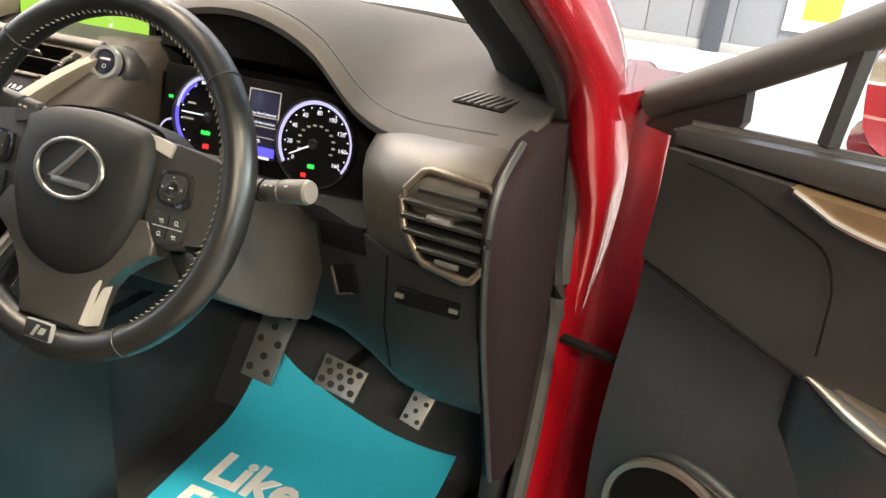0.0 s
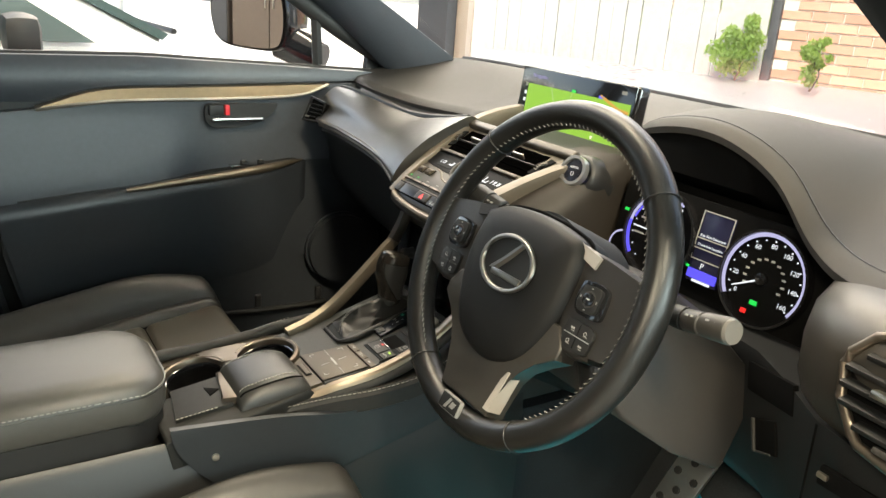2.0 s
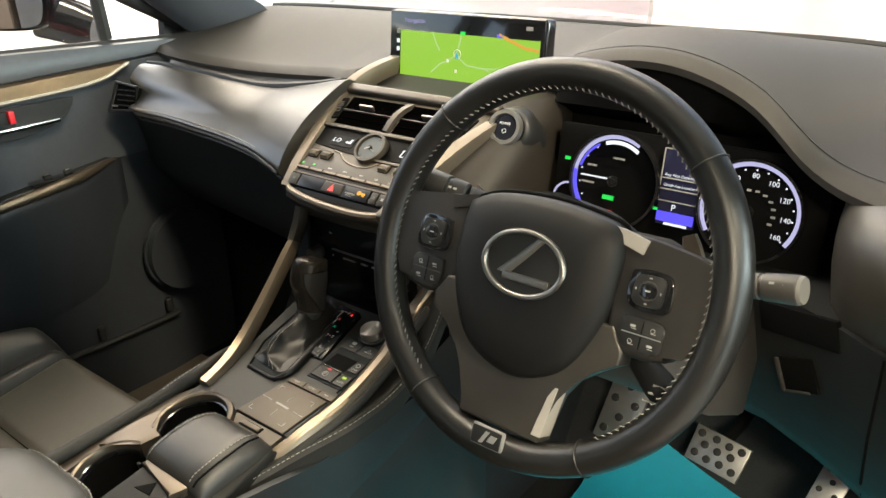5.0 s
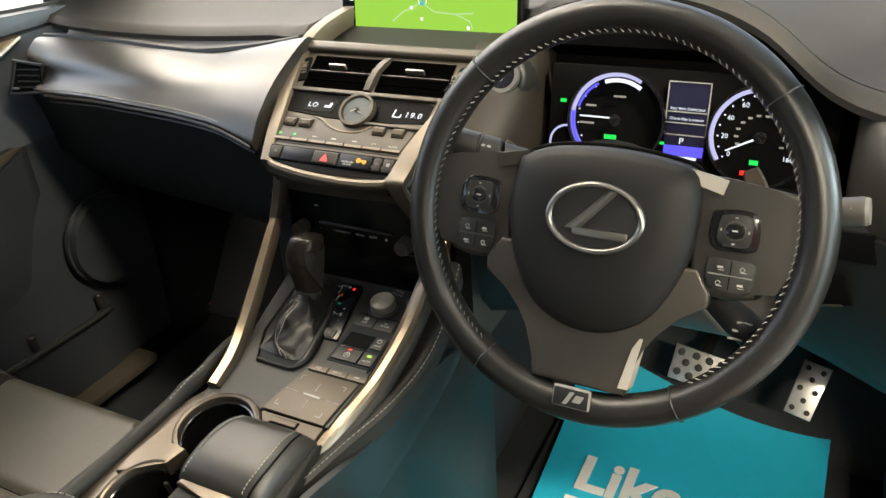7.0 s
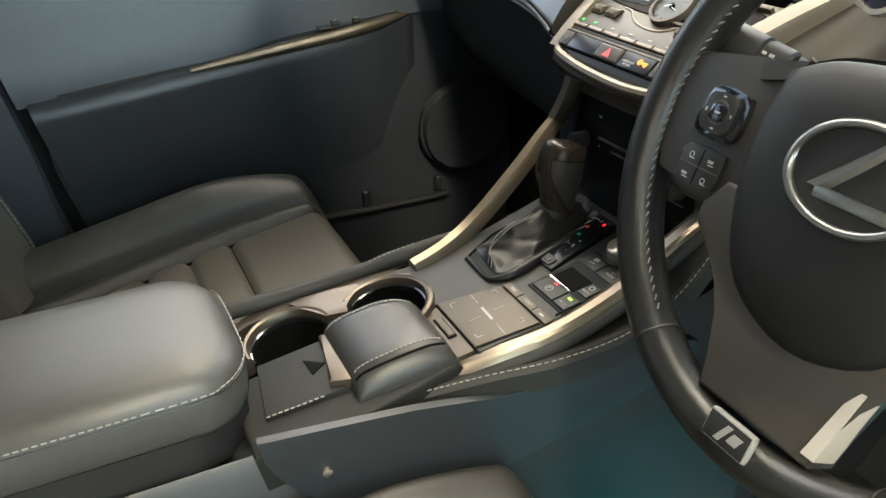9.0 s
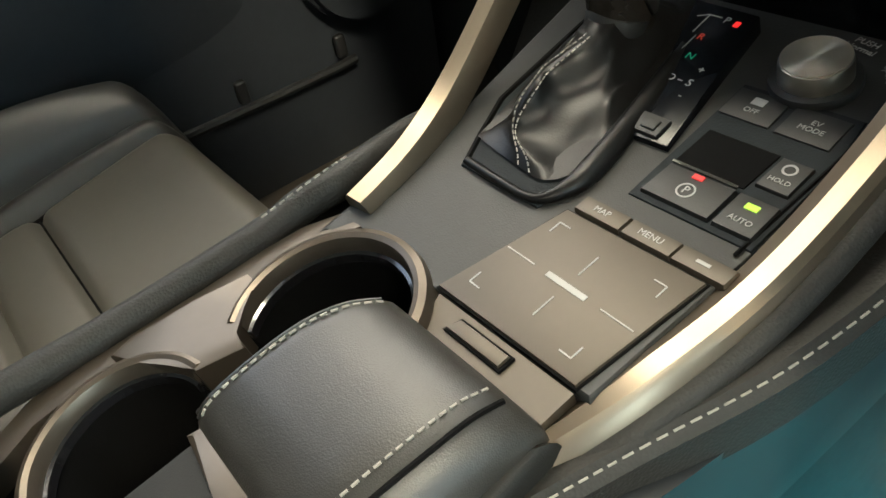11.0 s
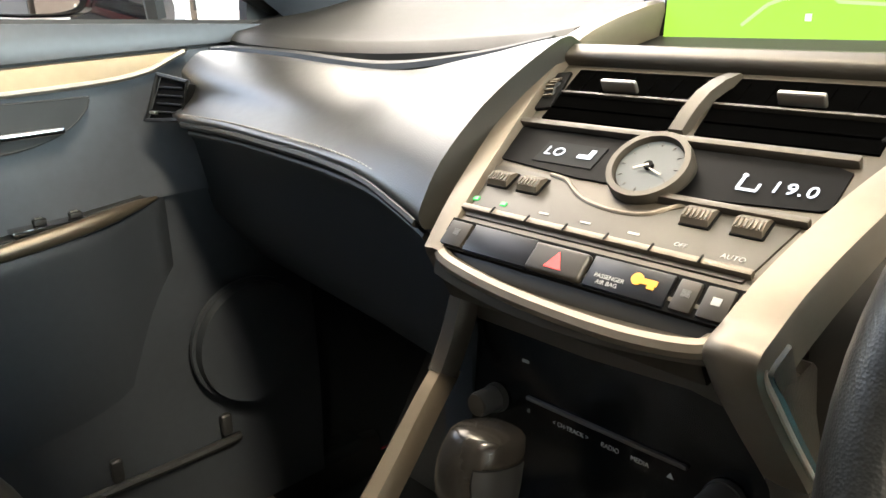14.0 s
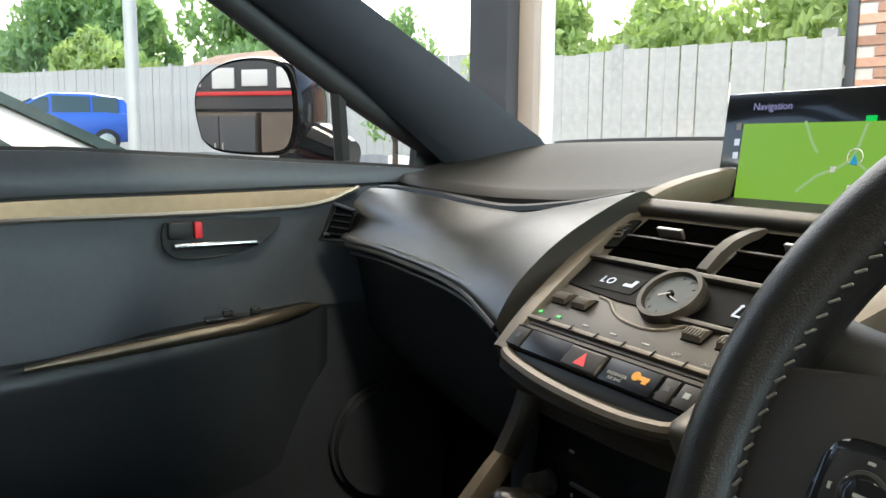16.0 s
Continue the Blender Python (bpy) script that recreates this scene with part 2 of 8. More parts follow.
def spline(pts, n):
    """n points on a smooth curve through pts."""
    pts = [Vector(p) for p in pts]
    out = []
    segs = len(pts) - 1
    for i in range(n):
        t = i / (n - 1) * segs
        k = min(int(t), segs - 1)
        f = t - k
        p0, p1, p2, p3 = pts[max(k - 1, 0)], pts[k], pts[k + 1], pts[min(k + 2, segs)]
        out.append(0.5 * ((2 * p1) + (p2 - p0) * f + (2 * p0 - 5 * p1 + 4 * p2 - p3) * f * f + (3 * p1 - p0 - 3 * p2 + p3) * f ** 3))
    return out


def tube(pts, r, seg=8, loop=False, bm=None, flat=1.0, up=(0, 0, 1)):
    """A round rod along pts; flat squeezes it along up."""
    pts = [Vector(p) for p in pts]
    rings, n = [], len(pts)
    for i, p in enumerate(pts):
        a = pts[(i - 1) % n] if loop or i else p
        c = pts[(i + 1) % n] if loop or i < n - 1 else p
        d = (c - a).normalized()
        s = d.cross(Vector(up))
        s = s.normalized() if s.length > 1e-4 else d.orthogonal().normalized()
        w = s.cross(d).normalized()
        rr = r[i] if isinstance(r, (list, tuple)) else r
        rings.append([p + rr * (math.cos(2 * math.pi * k / seg) * s + flat * math.sin(2 * math.pi * k / seg) * w) for k in range(seg)])
    return loft(rings, True, loop, bm)


def sheet(fn, nu, nv, thick, bm=None, down=None):
    """A slab whose face is fn(u, v) for u, v in 0..1, as thick as given along down or its own normals."""
    b = bmesh.new()
    g = [[Vector(fn(i / nu, j / nv)) for j in range(nv + 1)] for i in range(nu + 1)]
    top = [[b.verts.new(p) for p in row] for row in g]
    low = []
    for i in range(nu + 1):
        row = []
        for j in range(nv + 1):
            if down is None:
                du = g[min(i + 1, nu)][j] - g[max(i - 1, 0)][j]
                dv = g[i][min(j + 1, nv)] - g[i][max(j - 1, 0)]
                d = -du.cross(dv).normalized()
            else:
                d = Vector(down)
            row.append(b.verts.new(g[i][j] + d * thick))
        low.append(row)
    for i in range(nu):
        for j in range(nv):
            b.faces.new((top[i][j], top[i + 1][j], top[i + 1][j + 1], top[i][j + 1]))
            b.faces.new((low[i][j], low[i][j + 1], low[i + 1][j + 1], low[i + 1][j]))
    for i in range(nu):
        b.faces.new((top[i][0], low[i][0], low[i + 1][0], top[i + 1][0]))
        b.faces.new((top[i][nv], top[i + 1][nv], low[i + 1][nv], low[i][nv]))
    for j in range(nv):
        b.faces.new((top[0][j], top[0][j + 1], low[0][j + 1], low[0][j]))
        b.faces.new((top[nu][j], low[nu][j], low[nu][j + 1], top[nu][j + 1]))
    return join(bm, b)


def table(rows, x):
    """Columns of rows, looked up at the value x of their first column, on a smooth curve."""
    x = min(max(x, rows[0][0]), rows[-1][0])
    n = len(rows)
    k = 0
    while k < n - 2 and x > rows[k + 1][0]:
        k += 1
    a, c = rows[k], rows[k + 1]
    p, q = rows[max(k - 1, 0)], rows[min(k + 2, n - 1)]
    h = c[0] - a[0]
    f = (x - a[0]) / h
    out = []
    for i in range(1, len(a)):
        ma = (c[i] - p[i]) / (c[0] - p[0]) * h
        mc = (q[i] - a[i]) / (q[0] - a[0]) * h
        out.append((2 * f ** 3 - 3 * f * f + 1) * a[i] + (f ** 3 - 2 * f * f + f) * ma + (3 * f * f - 2 * f ** 3) * c[i] + (f ** 3 - f * f) * mc)
    return tuple(out)


def thing(name, base, label, category, group="", kind=""):
    ob = new(name)
    ob.location = base
    ob.empty_display_size = 0.05
    return tagged(ob, label, category, group, kind)


def top_of(ob):
    while ob.parent:
        ob = ob.parent
    return ob


def part(name, bm, material, parent, label="", angle=38):
    me = bpy.data.meshes.new(name)
    bm.transform(Matrix.Translation(-top_of(parent).location))
    bmesh.ops.recalc_face_normals(bm, faces=bm.faces)
    for face in bm.faces:
        face.smooth = True
    bm.to_mesh(me)
    bm.free()
    me.set_sharp_from_angle(angle=radians(angle))
    me.materials.append(material)
    ob = new(name, me)
    ob.parent = parent
    return tagged(ob, label)


def solid(name, bm, material, label, category, group="", kind=""):
    """A thing that is one mesh, its origin at the foot of its box."""
    bm.verts.ensure_lookup_table()
    lo = [min(v.co[i] for v in bm.verts) for i in range(3)]
    hi = [max(v.co[i] for v in bm.verts) for i in range(3)]
    base = Vector(((lo[0] + hi[0]) / 2, (lo[1] + hi[1]) / 2, lo[2]))
    bm.transform(Matrix.Translation(-base))
    me = bpy.data.meshes.new(name)
    bmesh.ops.recalc_face_normals(bm, faces=bm.faces)
    for face in bm.faces:
        face.smooth = True
    bm.to_mesh(me)
    bm.free()
    me.set_sharp_from_angle(angle=radians(38))
    me.materials.append(material)
    ob = new(name, me)
    ob.location = base
    return tagged(ob, label, category, group, kind)


def text_bm(body, size, m, depth=0.0003, bold=0.0):
    """Letters lying in the frame m, centred."""
    cu = bpy.data.curves.new("tmp", "FONT")
    cu.body, cu.size, cu.extrude, cu.offset = body, size, depth, bold
    cu.align_x, cu.align_y, cu.resolution_u = "CENTER", "CENTER", 3
    ob = new("tmp", cu)
    bpy.context.view_layer.update()
    me = bpy.data.meshes.new_from_object(ob.evaluated_get(bpy.context.evaluated_depsgraph_get()))
    b = bmesh.new()
    b.from_mesh(me)
    b.transform(m)
    bpy.data.objects.remove(ob)
    bpy.data.curves.remove(cu)
    bpy.data.meshes.remove(me)
    return b


def at(m, a, b, h=0.0, turn=0.0):
    return m @ Matrix.Translation((a, b, h)) @ Matrix.Rotation(radians(turn), 4, "Z")


def stitches(pts, parent, step=0.006, r=0.0006, up=(0, 0, 1)):
    """A seam of short thread dashes along a smooth line."""
    line = spline(pts, 200)
    run, bm, last = 0.0, bmesh.new(), None
    marks = [line[0]]
    for p, q in zip(line, line[1:]):
        run += (q - p).length
        if run >= step:
            run = 0.0
            marks.append(q)
    for p, q in zip(marks, marks[1:]):
        d = (q - p) * 0.32
        tube([(p + q) / 2 - d, (p + q) / 2 + d], r, 5, bm=bm, up=up)
    return part("stitching", bm, STITCH, parent, "pale thread stitching")


def ring(c, r, w, h, m, seg=56, bm=None):
    """A flat raised ring in the plane of m."""
    rings = []
    for i in range(seg):
        a = 2 * math.pi * i / seg
        e = Vector((math.cos(a), math.sin(a), 0))
        rings.append([m @ (Vector(c) + e * (r + dw) + Vector((0, 0, dh))) for dw, dh in ((-w, 0), (-w * 0.7, h), (w * 0.7, h), (w, 0), (w, -h), (-w, -h))])
    return loft(rings, loop=True, bm=bm)


# ---- building and yard ----
BF = fr((-1.47, 1.03, 0), (0.922, 0.387, 0), (-0.387, 0.922, 0))
ASPHALT = mat("asphalt", (0.20, 0.20, 0.195), 0.5, vary=0.3, scale=3, bump=0.6, bscale=150)
CONCRETE = mat("painted_floor", (0.30, 0.30, 0.29), 0.35, vary=0.12, scale=2, bump=0.1, bscale=60, wear=0.1)
WALLPAINT = mat("grey_wall_paint", (0.25, 0.26, 0.29), 0.7, vary=0.05, scale=2, bump=0.1, bscale=90)
DARKWALL = mat("charcoal_wall_paint", (0.055, 0.057, 0.065), 0.55, vary=0.1, scale=2, bump=0.1, bscale=90)
CEIL = mat("ceiling_board", (0.7, 0.69, 0.66), 0.9, vary=0.05, scale=2)
FENCEWOOD = mat("weathered_board", (0.42, 0.40, 0.37), 0.85, vary=0.25, scale=4, bump=0.5, bscale=60)
MORTAR = mat("mortar", (0.66, 0.60, 0.54), 0.9, vary=0.2, scale=10, bump=0.4, bscale=80)
POST = mat("galvanised_post", (0.50, 0.50, 0.48), 0.55, metal=0.3, vary=0.1)
JAMB = mat("pale_door_jamb", (0.42, 0.36, 0.31), 0.6, vary=0.1)
BARK = mat("bark", (0.09, 0.065, 0.045), 0.95, vary=0.3, bump=0.8, bscale=40)


def structure(name, bm, material, label, category):
    return solid(name, bm, material, label, category, kind="structure")


structure("ground", box((0, 0, -0.1), (400, 400, 0.2), 0), ASPHALT, "grey tarmac yard around the building", "ground")
structure("floor", box((2.70, -4.0, 0.002), (7.8, 8.2, 0.004), 0, BF), CONCRETE, "smooth grey painted workshop floor", "floor")
structure("ceiling", box((3.05, -4.0, 3.55), (7.3, 8.6, 0.2), 0, BF), CEIL, "pale board ceiling of the workshop", "ceiling")
structure("wall_front", box((5.45, 0.0, 1.725), (2.1, 0.2, 3.45), 0, BF), WALLPAINT, "plain grey painted front wall beside the opening", "wall")
structure("wall_rear", box((0.0, -8.25, 1.725), (13.2, 0.2, 3.45), 0, BF), DARKWALL, "charcoal painted rear wall", "wall")
side = box((6.5, -4.15, 0.25), (0.2, 8.1, 0.5), 0, BF)
box((6.5, -4.15, 3.1), (0.2, 8.1, 0.7), 0, BF, bm=side)
for wy, wl in ((-0.4, 0.6), (-3.8, 0.9), (-7.55, 1.3)):
    box((6.5, wy, 1.625), (0.2, wl, 2.25), 0, BF, bm=side)
structure("wall_side_a", side, WALLPAINT, "plain grey painted side wall with two wide openings for added light", "wall")
# Unseen windows, added to hold the side lamps.
for k, wy in enumerate((-2.0, -5.6)):
    win = thing("window_%d" % (k + 1), BF @ Vector((6.5, wy, 0.5)), "unseen white-framed window added for side light", "window", kind="structure")
    for zz in (0.53, 2.72):
        part("window_frame", box((6.5, wy, zz), (0.08, 2.7, 0.06), 0.005, BF), WHITE, win)
    for dy in (-1.32, 0, 1.32):
        part("window_frame", box((6.5, wy + dy, 1.625), (0.08, 0.06, 2.13), 0.005, BF), WHITE, win)
structure("pillar_rear", box((-1.2, -8.2, 1.725), (0.24, 0.24, 3.45), 0.01, BF), DARKWALL, "dark steel corner pillar", "pillar")
structure("lintel", box((1.89, 0.0, 3.2), (5.02, 0.22, 0.5), 0, BF), DARKWALL, "dark lintel over the wide door openings", "wall")
structure("apron", box((3.2, 4.6, 0.003), (8.4, 9.0, 0.006), 0, BF), mat("pale_concrete", (0.46, 0.45, 0.43), 0.8, vary=0.12, scale=2, bump=0.3, bscale=120), "pale concrete apron in front of the building", "pavement")
pil = thing("door_pillar", BF @ Vector((0, 0, 0)), "dark steel pillar between two open vehicle doors", "pillar", kind="structure")
part("post", box((0, 0, 1.475), (0.125, 0.16, 2.95), 0.008, BF), DARKWALL, pil)
part("jamb_strip", box((0.088, 0.02, 1.475), (0.05, 0.10, 2.95), 0.008, BF), JAMB, pil, "pale door jamb strip")
part("jamb_edge", box((0.119, 0.03, 1.475), (0.012, 0.06, 2.95), 0.004, BF), WHITE, pil)
for lx, ly, watts in LAMPS:
    lamp = thing("ceiling_lamp", (lx, ly, 3.38), "long white ceiling strip lamp", "lamp", "ceiling lamps")
    part("housing", box((lx, ly, 3.415), (1.46, 0.32, 0.07), 0.01), WHITE, lamp)


neigh = thing("workshop_building", (1.6, 9.6, 0), "grey metal-clad building with dark posts across the yard", "building")
CLAD = mat("grey_cladding", (0.20, 0.21, 0.23), 0.5, vary=0.06, scale=3)
part("plinth", box((2.3, 9.58, 0.06), (6.6, 0.2, 0.12), 0.01), CONCRETE, neigh)
for k in range(13):
    part("wall_panel", box((-0.75 + 0.5 * k, 9.6, 2.2), (0.495, 0.14, 4.2), 0.012), CLAD, neigh)
for x in (0.30, 3.3):
    part("post", box((x, 9.50, 2.15), (0.22, 0.16, 4.3), 0.02), PILLAR, neigh, "dark steel post")
part("roof_edge", box((2.3, 9.5, 4.4), (6.7, 0.5, 0.2), 0.02), DARKWALL, neigh)
part("door_panel", box((1.75, 9.50, 1.35), (1.45, 0.08, 2.0), 0.01), WHITE, neigh, "white roller door")
part("notice", box((1.40, 9.45, 0.80), (0.38, 0.02, 0.62), 0.005), mat("yellow_notice", (0.75, 0.62, 0.05), 0.5, vary=0.03), neigh, "bright yellow notice board")


# things along the rear wall
sign = thing("wall_sign", BF @ Vector((-4.6, -8.1, 1.5)), "dark fascia board with pale lettering bars and a red underline", "sign")
part("board", box((-4.6, -8.11, 1.95), (3.2, 0.06, 0.9), 0.01, BF), DARKWALL, sign)
for k, w in enumerate((0.34, 0.30, 0.22, 0.30, 0.34, 0.26)):
    part("letter_bar", box((-5.7 + 0.42 * k, -8.07, 1.86), (w, 0.02, 0.24 if k % 2 else 0.19), 0.02, BF), WHITE, sign)
part("underline", box((-4.6, -8.07, 1.68), (2.4, 0.02, 0.05), 0.01, BF), mat("sign_red", (0.6, 0.03, 0.03), 0.5, vary=0), sign)
TAN = mat("tan_board", (0.12, 0.09, 0.07), 0.7, vary=0.15, scale=5)
for k in range(5):
    cab = thing("storage_cabinet", BF @ Vector((-6.2 + 1.0 * k, -7.85, 0)), "tan storage cabinet standing against the rear wall", "cabinet", "rear wall cabinets")
    part("body", box((-6.2 + 1.0 * k, -7.85, 0.72), (0.94, 0.5, 1.44), 0.01, BF), TAN, cab)
    for q in (-1, 1):
        dr = part("door", box((-6.2 + 1.0 * k + q * 0.235, -7.59, 0.72), (0.455, 0.02, 1.36), 0.004, BF), TAN if k % 2 else DARKWALL, cab)
        part("handle", box((-6.2 + 1.0 * k + q * 0.05, -7.575, 1.0), (0.015, 0.02, 0.2), 0.004, BF), STEEL, dr)

# the yard climbs from the door to the fence
def yard_slope(u, v):
    w = min(1, v * 1.5)
    return tuple(BF @ Vector((-14 + 15.2 * u, 0.35 + 6.4 * v, 0.012 + 0.74 * w * w * (3 - 2 * w))))


structure("yard_slope", sheet(yard_slope, 8, 24, 0.3, down=(0, 0, -1)), mat("wet_pale_tarmac", (0.44, 0.43, 0.41), 0.35, vary=0.2, scale=3, bump=0.3, bscale=90, wear=0.12), "wet pale tarmac rising towards the fence", "ground")


# boarded fences
def fence_run(fa, fb, width, base, height, step, label, seed):
    f = thing("fence", (fa + fb) / 2, label, "fence", kind="structure")
    d = (fb - fa).normalized()
    run = (fb - fa).length
    m = fr(fa + Vector((0, 0, base)), d, (0, 0, 1))
    r = random.Random(seed)
    plank_set = []
    for k in range(5):
        b = box((width * 0.49, height / 2, 0.0), (width * 0.975, height, 0.02), 0.003)
        for v in b.verts:
            v.co.z += 0.004 * math.sin(3 * v.co.y + k)
        me = bpy.data.meshes.new("plank")
        b.to_mesh(me)
        b.free()
        me.materials.append(FENCEWOOD)
        plank_set.append(me)
    for i in range(int(run / width)):
        ob = new("plank", plank_set[i % 5])
        ob.parent = f
        ob.matrix_basis = Matrix.Translation(-f.location) @ m @ Matrix.Translation((i * width, 0.02 + r.uniform(-0.012, 0.012), -0.085 + r.uniform(-0.005, 0.005))) @ Matrix.Rotation(r.uniform(-0.006, 0.006), 4, "Z")
    for q in (0.2, 0.55, 0.88):
        part("rail", box((run / 2, height * q, -0.03), (run, 0.09, 0.04), 0.004, m), FENCEWOOD, f)
    for i in range(int(run / step) + 1):
        part("fence_post", box((0.1 + i * step, height * 0.52, -0.05), (0.1, height * 1.04, 0.1), 0.006, m), FENCEWOOD, f)
    return f


fence_run(Vector((-3.14, 5.06, 0)), Vector((-6.0, 3.86, 0)), 0.13, 0.0, 1.86, 1.6, "tall weathered close-boarded wooden fence along the yard", 4)
fence_run(Vector((-13.6, 12.3, 0)), Vector((-31.6, -1.0, 0)), 0.26, 0.8, 2.5, 2.6, "pale boarded fence closing the far end of the yard", 5)

# brick house at the end of the fence
house = thing("house", (-1.6, 5.8, 0), "red brick house wall with a white downpipe", "house")
HF = fr((-3.11, 5.12, 0), (0.922, 0.387, 0), (0, 0, 1))
hw = part("wall", box((1.35, 1.4, -0.16), (2.7, 2.8, 0.3), 0, HF), MORTAR, house)
part("corner_post", box((-0.03, 1.2, 0.03), (0.07, 2.4, 0.07), 0.008, HF), DARKWALL, house, "dark corner post")
part("downpipe", tube([HF @ Vector((1.62, y, 0.07)) for y in (0.7, 1.4, 2.7)], 0.042, 12), WHITE, house, "white plastic downpipe")
part("soffit", box((1.35, 2.85, 0.1), (2.9, 0.12, 0.6), 0.01, HF), WHITE, house)
part("roof", loft([[HF @ Vector(p) for p in ((x, 2.9, 0.42), (x, 4.4, -2.6), (x, 4.34, -2.6), (x, 2.84, 0.42))] for x in (-0.1, 2.8)]), mat("roof_tile", (0.25, 0.10, 0.07), 0.9, vary=0.3, scale=6), house)


def tree(x, y, h, spread, label, color, seed, base=0.0, low=0.35, n=2600, leaf=0.075):
    r = random.Random(seed)
    t = thing("bush" if h < 1 else "tree", (x, y, base), label, "tree", "trees beyond the fence")
    wood = tube(spline([(x, y, -0.02), (x + 0.05, y, h * 0.3), (x - 0.04, y + 0.05, h * 0.6), (x, y, h * 0.85)], 8), [0.035 * h * (1 - 0.85 * i / 7) * 0.6 for i in range(8)], 8)
    blobs = []
    for i in range(22):
        a, q = r.uniform(0, 6.28), r.uniform(0.2, 1)
        zz = h * r.uniform(low, 0.95)
        rad = spread * q * math.sin(max(0.25, min(1, (zz / h - low + 0.12) / (1 - low))) * 2.6) * 0.95
        p = Vector((x + math.cos(a) * rad, y + math.sin(a) * rad, zz))
        blobs.append((p, spread * r.uniform(0.22, 0.42)))
        tube(spline([(x, y, zz * 0.7), (x + (p.x - x) * 0.5, y + (p.y - y) * 0.5, zz * 0.88), p], 5), [0.012 * h * 0.5 * (1 - 0.8 * k / 4) for k in range(5)], 5, bm=wood)
    wood.transform(Matrix.Translation((0, 0, base)))
    blobs = [(q + Vector((0, 0, base)), w) for q, w in blobs]
    part("trunk", wood, BARK, t)
    vs, fs = [], []
    for i in range(n * 2):
        c, rad = r.choice(blobs)
        d = Vector((r.gauss(0, 1), r.gauss(0, 1), r.gauss(0, 0.8))).normalized() * rad * r.uniform(0.5, 1.1)
        p = c + d - t.location
        e = Euler((r.uniform(0, 6.3), r.uniform(0, 6.3), r.uniform(0, 6.3))).to_matrix()
        s = leaf * r.uniform(0.6, 1.3)
        k = len(vs)
        vs += [p + e @ Vector(q) * s for q in ((-1, 0, 0), (0, -0.5, 0.12), (1, 0, 0), (0, 0.5, 0.12))]
        fs.append((k, k + 1, k + 2, k + 3))
    me = bpy.data.meshes.new("crown")
    me.from_pydata(vs, [], fs)
    m = mat("foliage", color, 0.6, vary=0.35, scale=1.2)
    nt, bs = m.node_tree, m.node_tree.nodes["Principled BSDF"]
    tl, mx = nt.nodes.new("ShaderNodeBsdfTranslucent"), nt.nodes.new("ShaderNodeMixShader")
    tl.inputs[0].default_value, mx.inputs[0].default_value = (color[0] * 1.6, color[1] * 1.6, color[2], 1), 0.45
    nt.links.new(bs.outputs[0], mx.inputs[1])
    nt.links.new(tl.outputs[0], mx.inputs[2])
    nt.links.new(mx.outputs[0], nt.nodes["Material Output"].inputs[0])
    me.materials.append(m)
    ob = new("crown", me)
    ob.parent = t
    return t


GREEN_A, GREEN_B = (0.25, 0.37, 0.17), (0.34, 0.43, 0.18)
tree(-4.9, 7.0, 3.3, 1.2, "light green leafy tree rising behind the fence", GREEN_B, 1, low=0.3, n=3200)
tree(-6.4, 6.6, 2.9, 1.1, "yellowish green leafy shrub tree behind the fence", GREEN_B, 2, low=0.3, n=2600)
tree(-8.0, 6.2, 3.1, 1.0, "light green leafy tree behind the fence", GREEN_B, 3, low=0.35, n=2400)
tree(-33.7, 9.8, 7.6, 3.6, "broad dark green leafy tree behind the yard", GREEN_A, 5, low=0.3, n=5200, leaf=0.24)
tree(-41.2, 4.4, 8.2, 4.4, "broad green leafy tree behind the yard", GREEN_A, 6, low=0.25, n=5200, leaf=0.26)
tree(-31.6, 3.6, 5.0, 2.3, "pale green bush behind the fence", GREEN_B, 7, low=0.2, n=2800, leaf=0.2)
tree(-13.5, 6.6, 3.6, 1.0, "small green tree behind the fence", GREEN_A, 8, low=0.4, n=1800)
tree(-3.13, 4.72, 0.46, 0.22, "round bright green bush growing before the fence", (0.26, 0.36, 0.10), 9, low=0.1, n=1500, leaf=0.018, base=0.76)
tree(-2.52, 4.78, 0.36, 0.12, "small bright green bush beside the brick wall", (0.26, 0.36, 0.10), 10, low=0.1, n=700, leaf=0.016, base=0.76)
shed = thing("outbuilding", (-26.1, 8.0, 0), "low outbuilding with a tiled roof behind the fence", "outbuilding")
SF2 = fr((-13.2, 4.2, 0), (0.922, 0.387, 0), (-0.387, 0.922, 0))
SF2 = Matrix.Translation((0.36, -0.2, 0)) @ Matrix.Diagonal((1.95, 1.95, 1.55, 1)) @ Matrix.Translation((-0.36, 0.2, 0)) @ SF2
part("wall", box((0, 0, 1.05), (3.0, 2.4, 2.1), 0.01, SF2), MORTAR, shed)
part("roof", loft([[SF2 @ Vector(p) for p in ((x, -1.5, 2.05), (x, 0, 2.75), (x, 1.5, 2.05), (x, 1.5, 2.0), (x, -1.5, 2.0))] for x in (-1.7, 1.7)]), mat("shed_tile", (0.33, 0.22, 0.16), 0.9, vary=0.3, scale=6), shed)
post = thing("lamp_post", (-5.1, 0.60, 0), "grey galvanised post standing in the yard", "post")
part("pole", cyl((-5.1, 0.60, 2.5), 0.042, 5.0), POST, post)
part("base_plate", box((-5.1, 0.60, 0.012), (0.3, 0.3, 0.024), 0.004), POST, post)


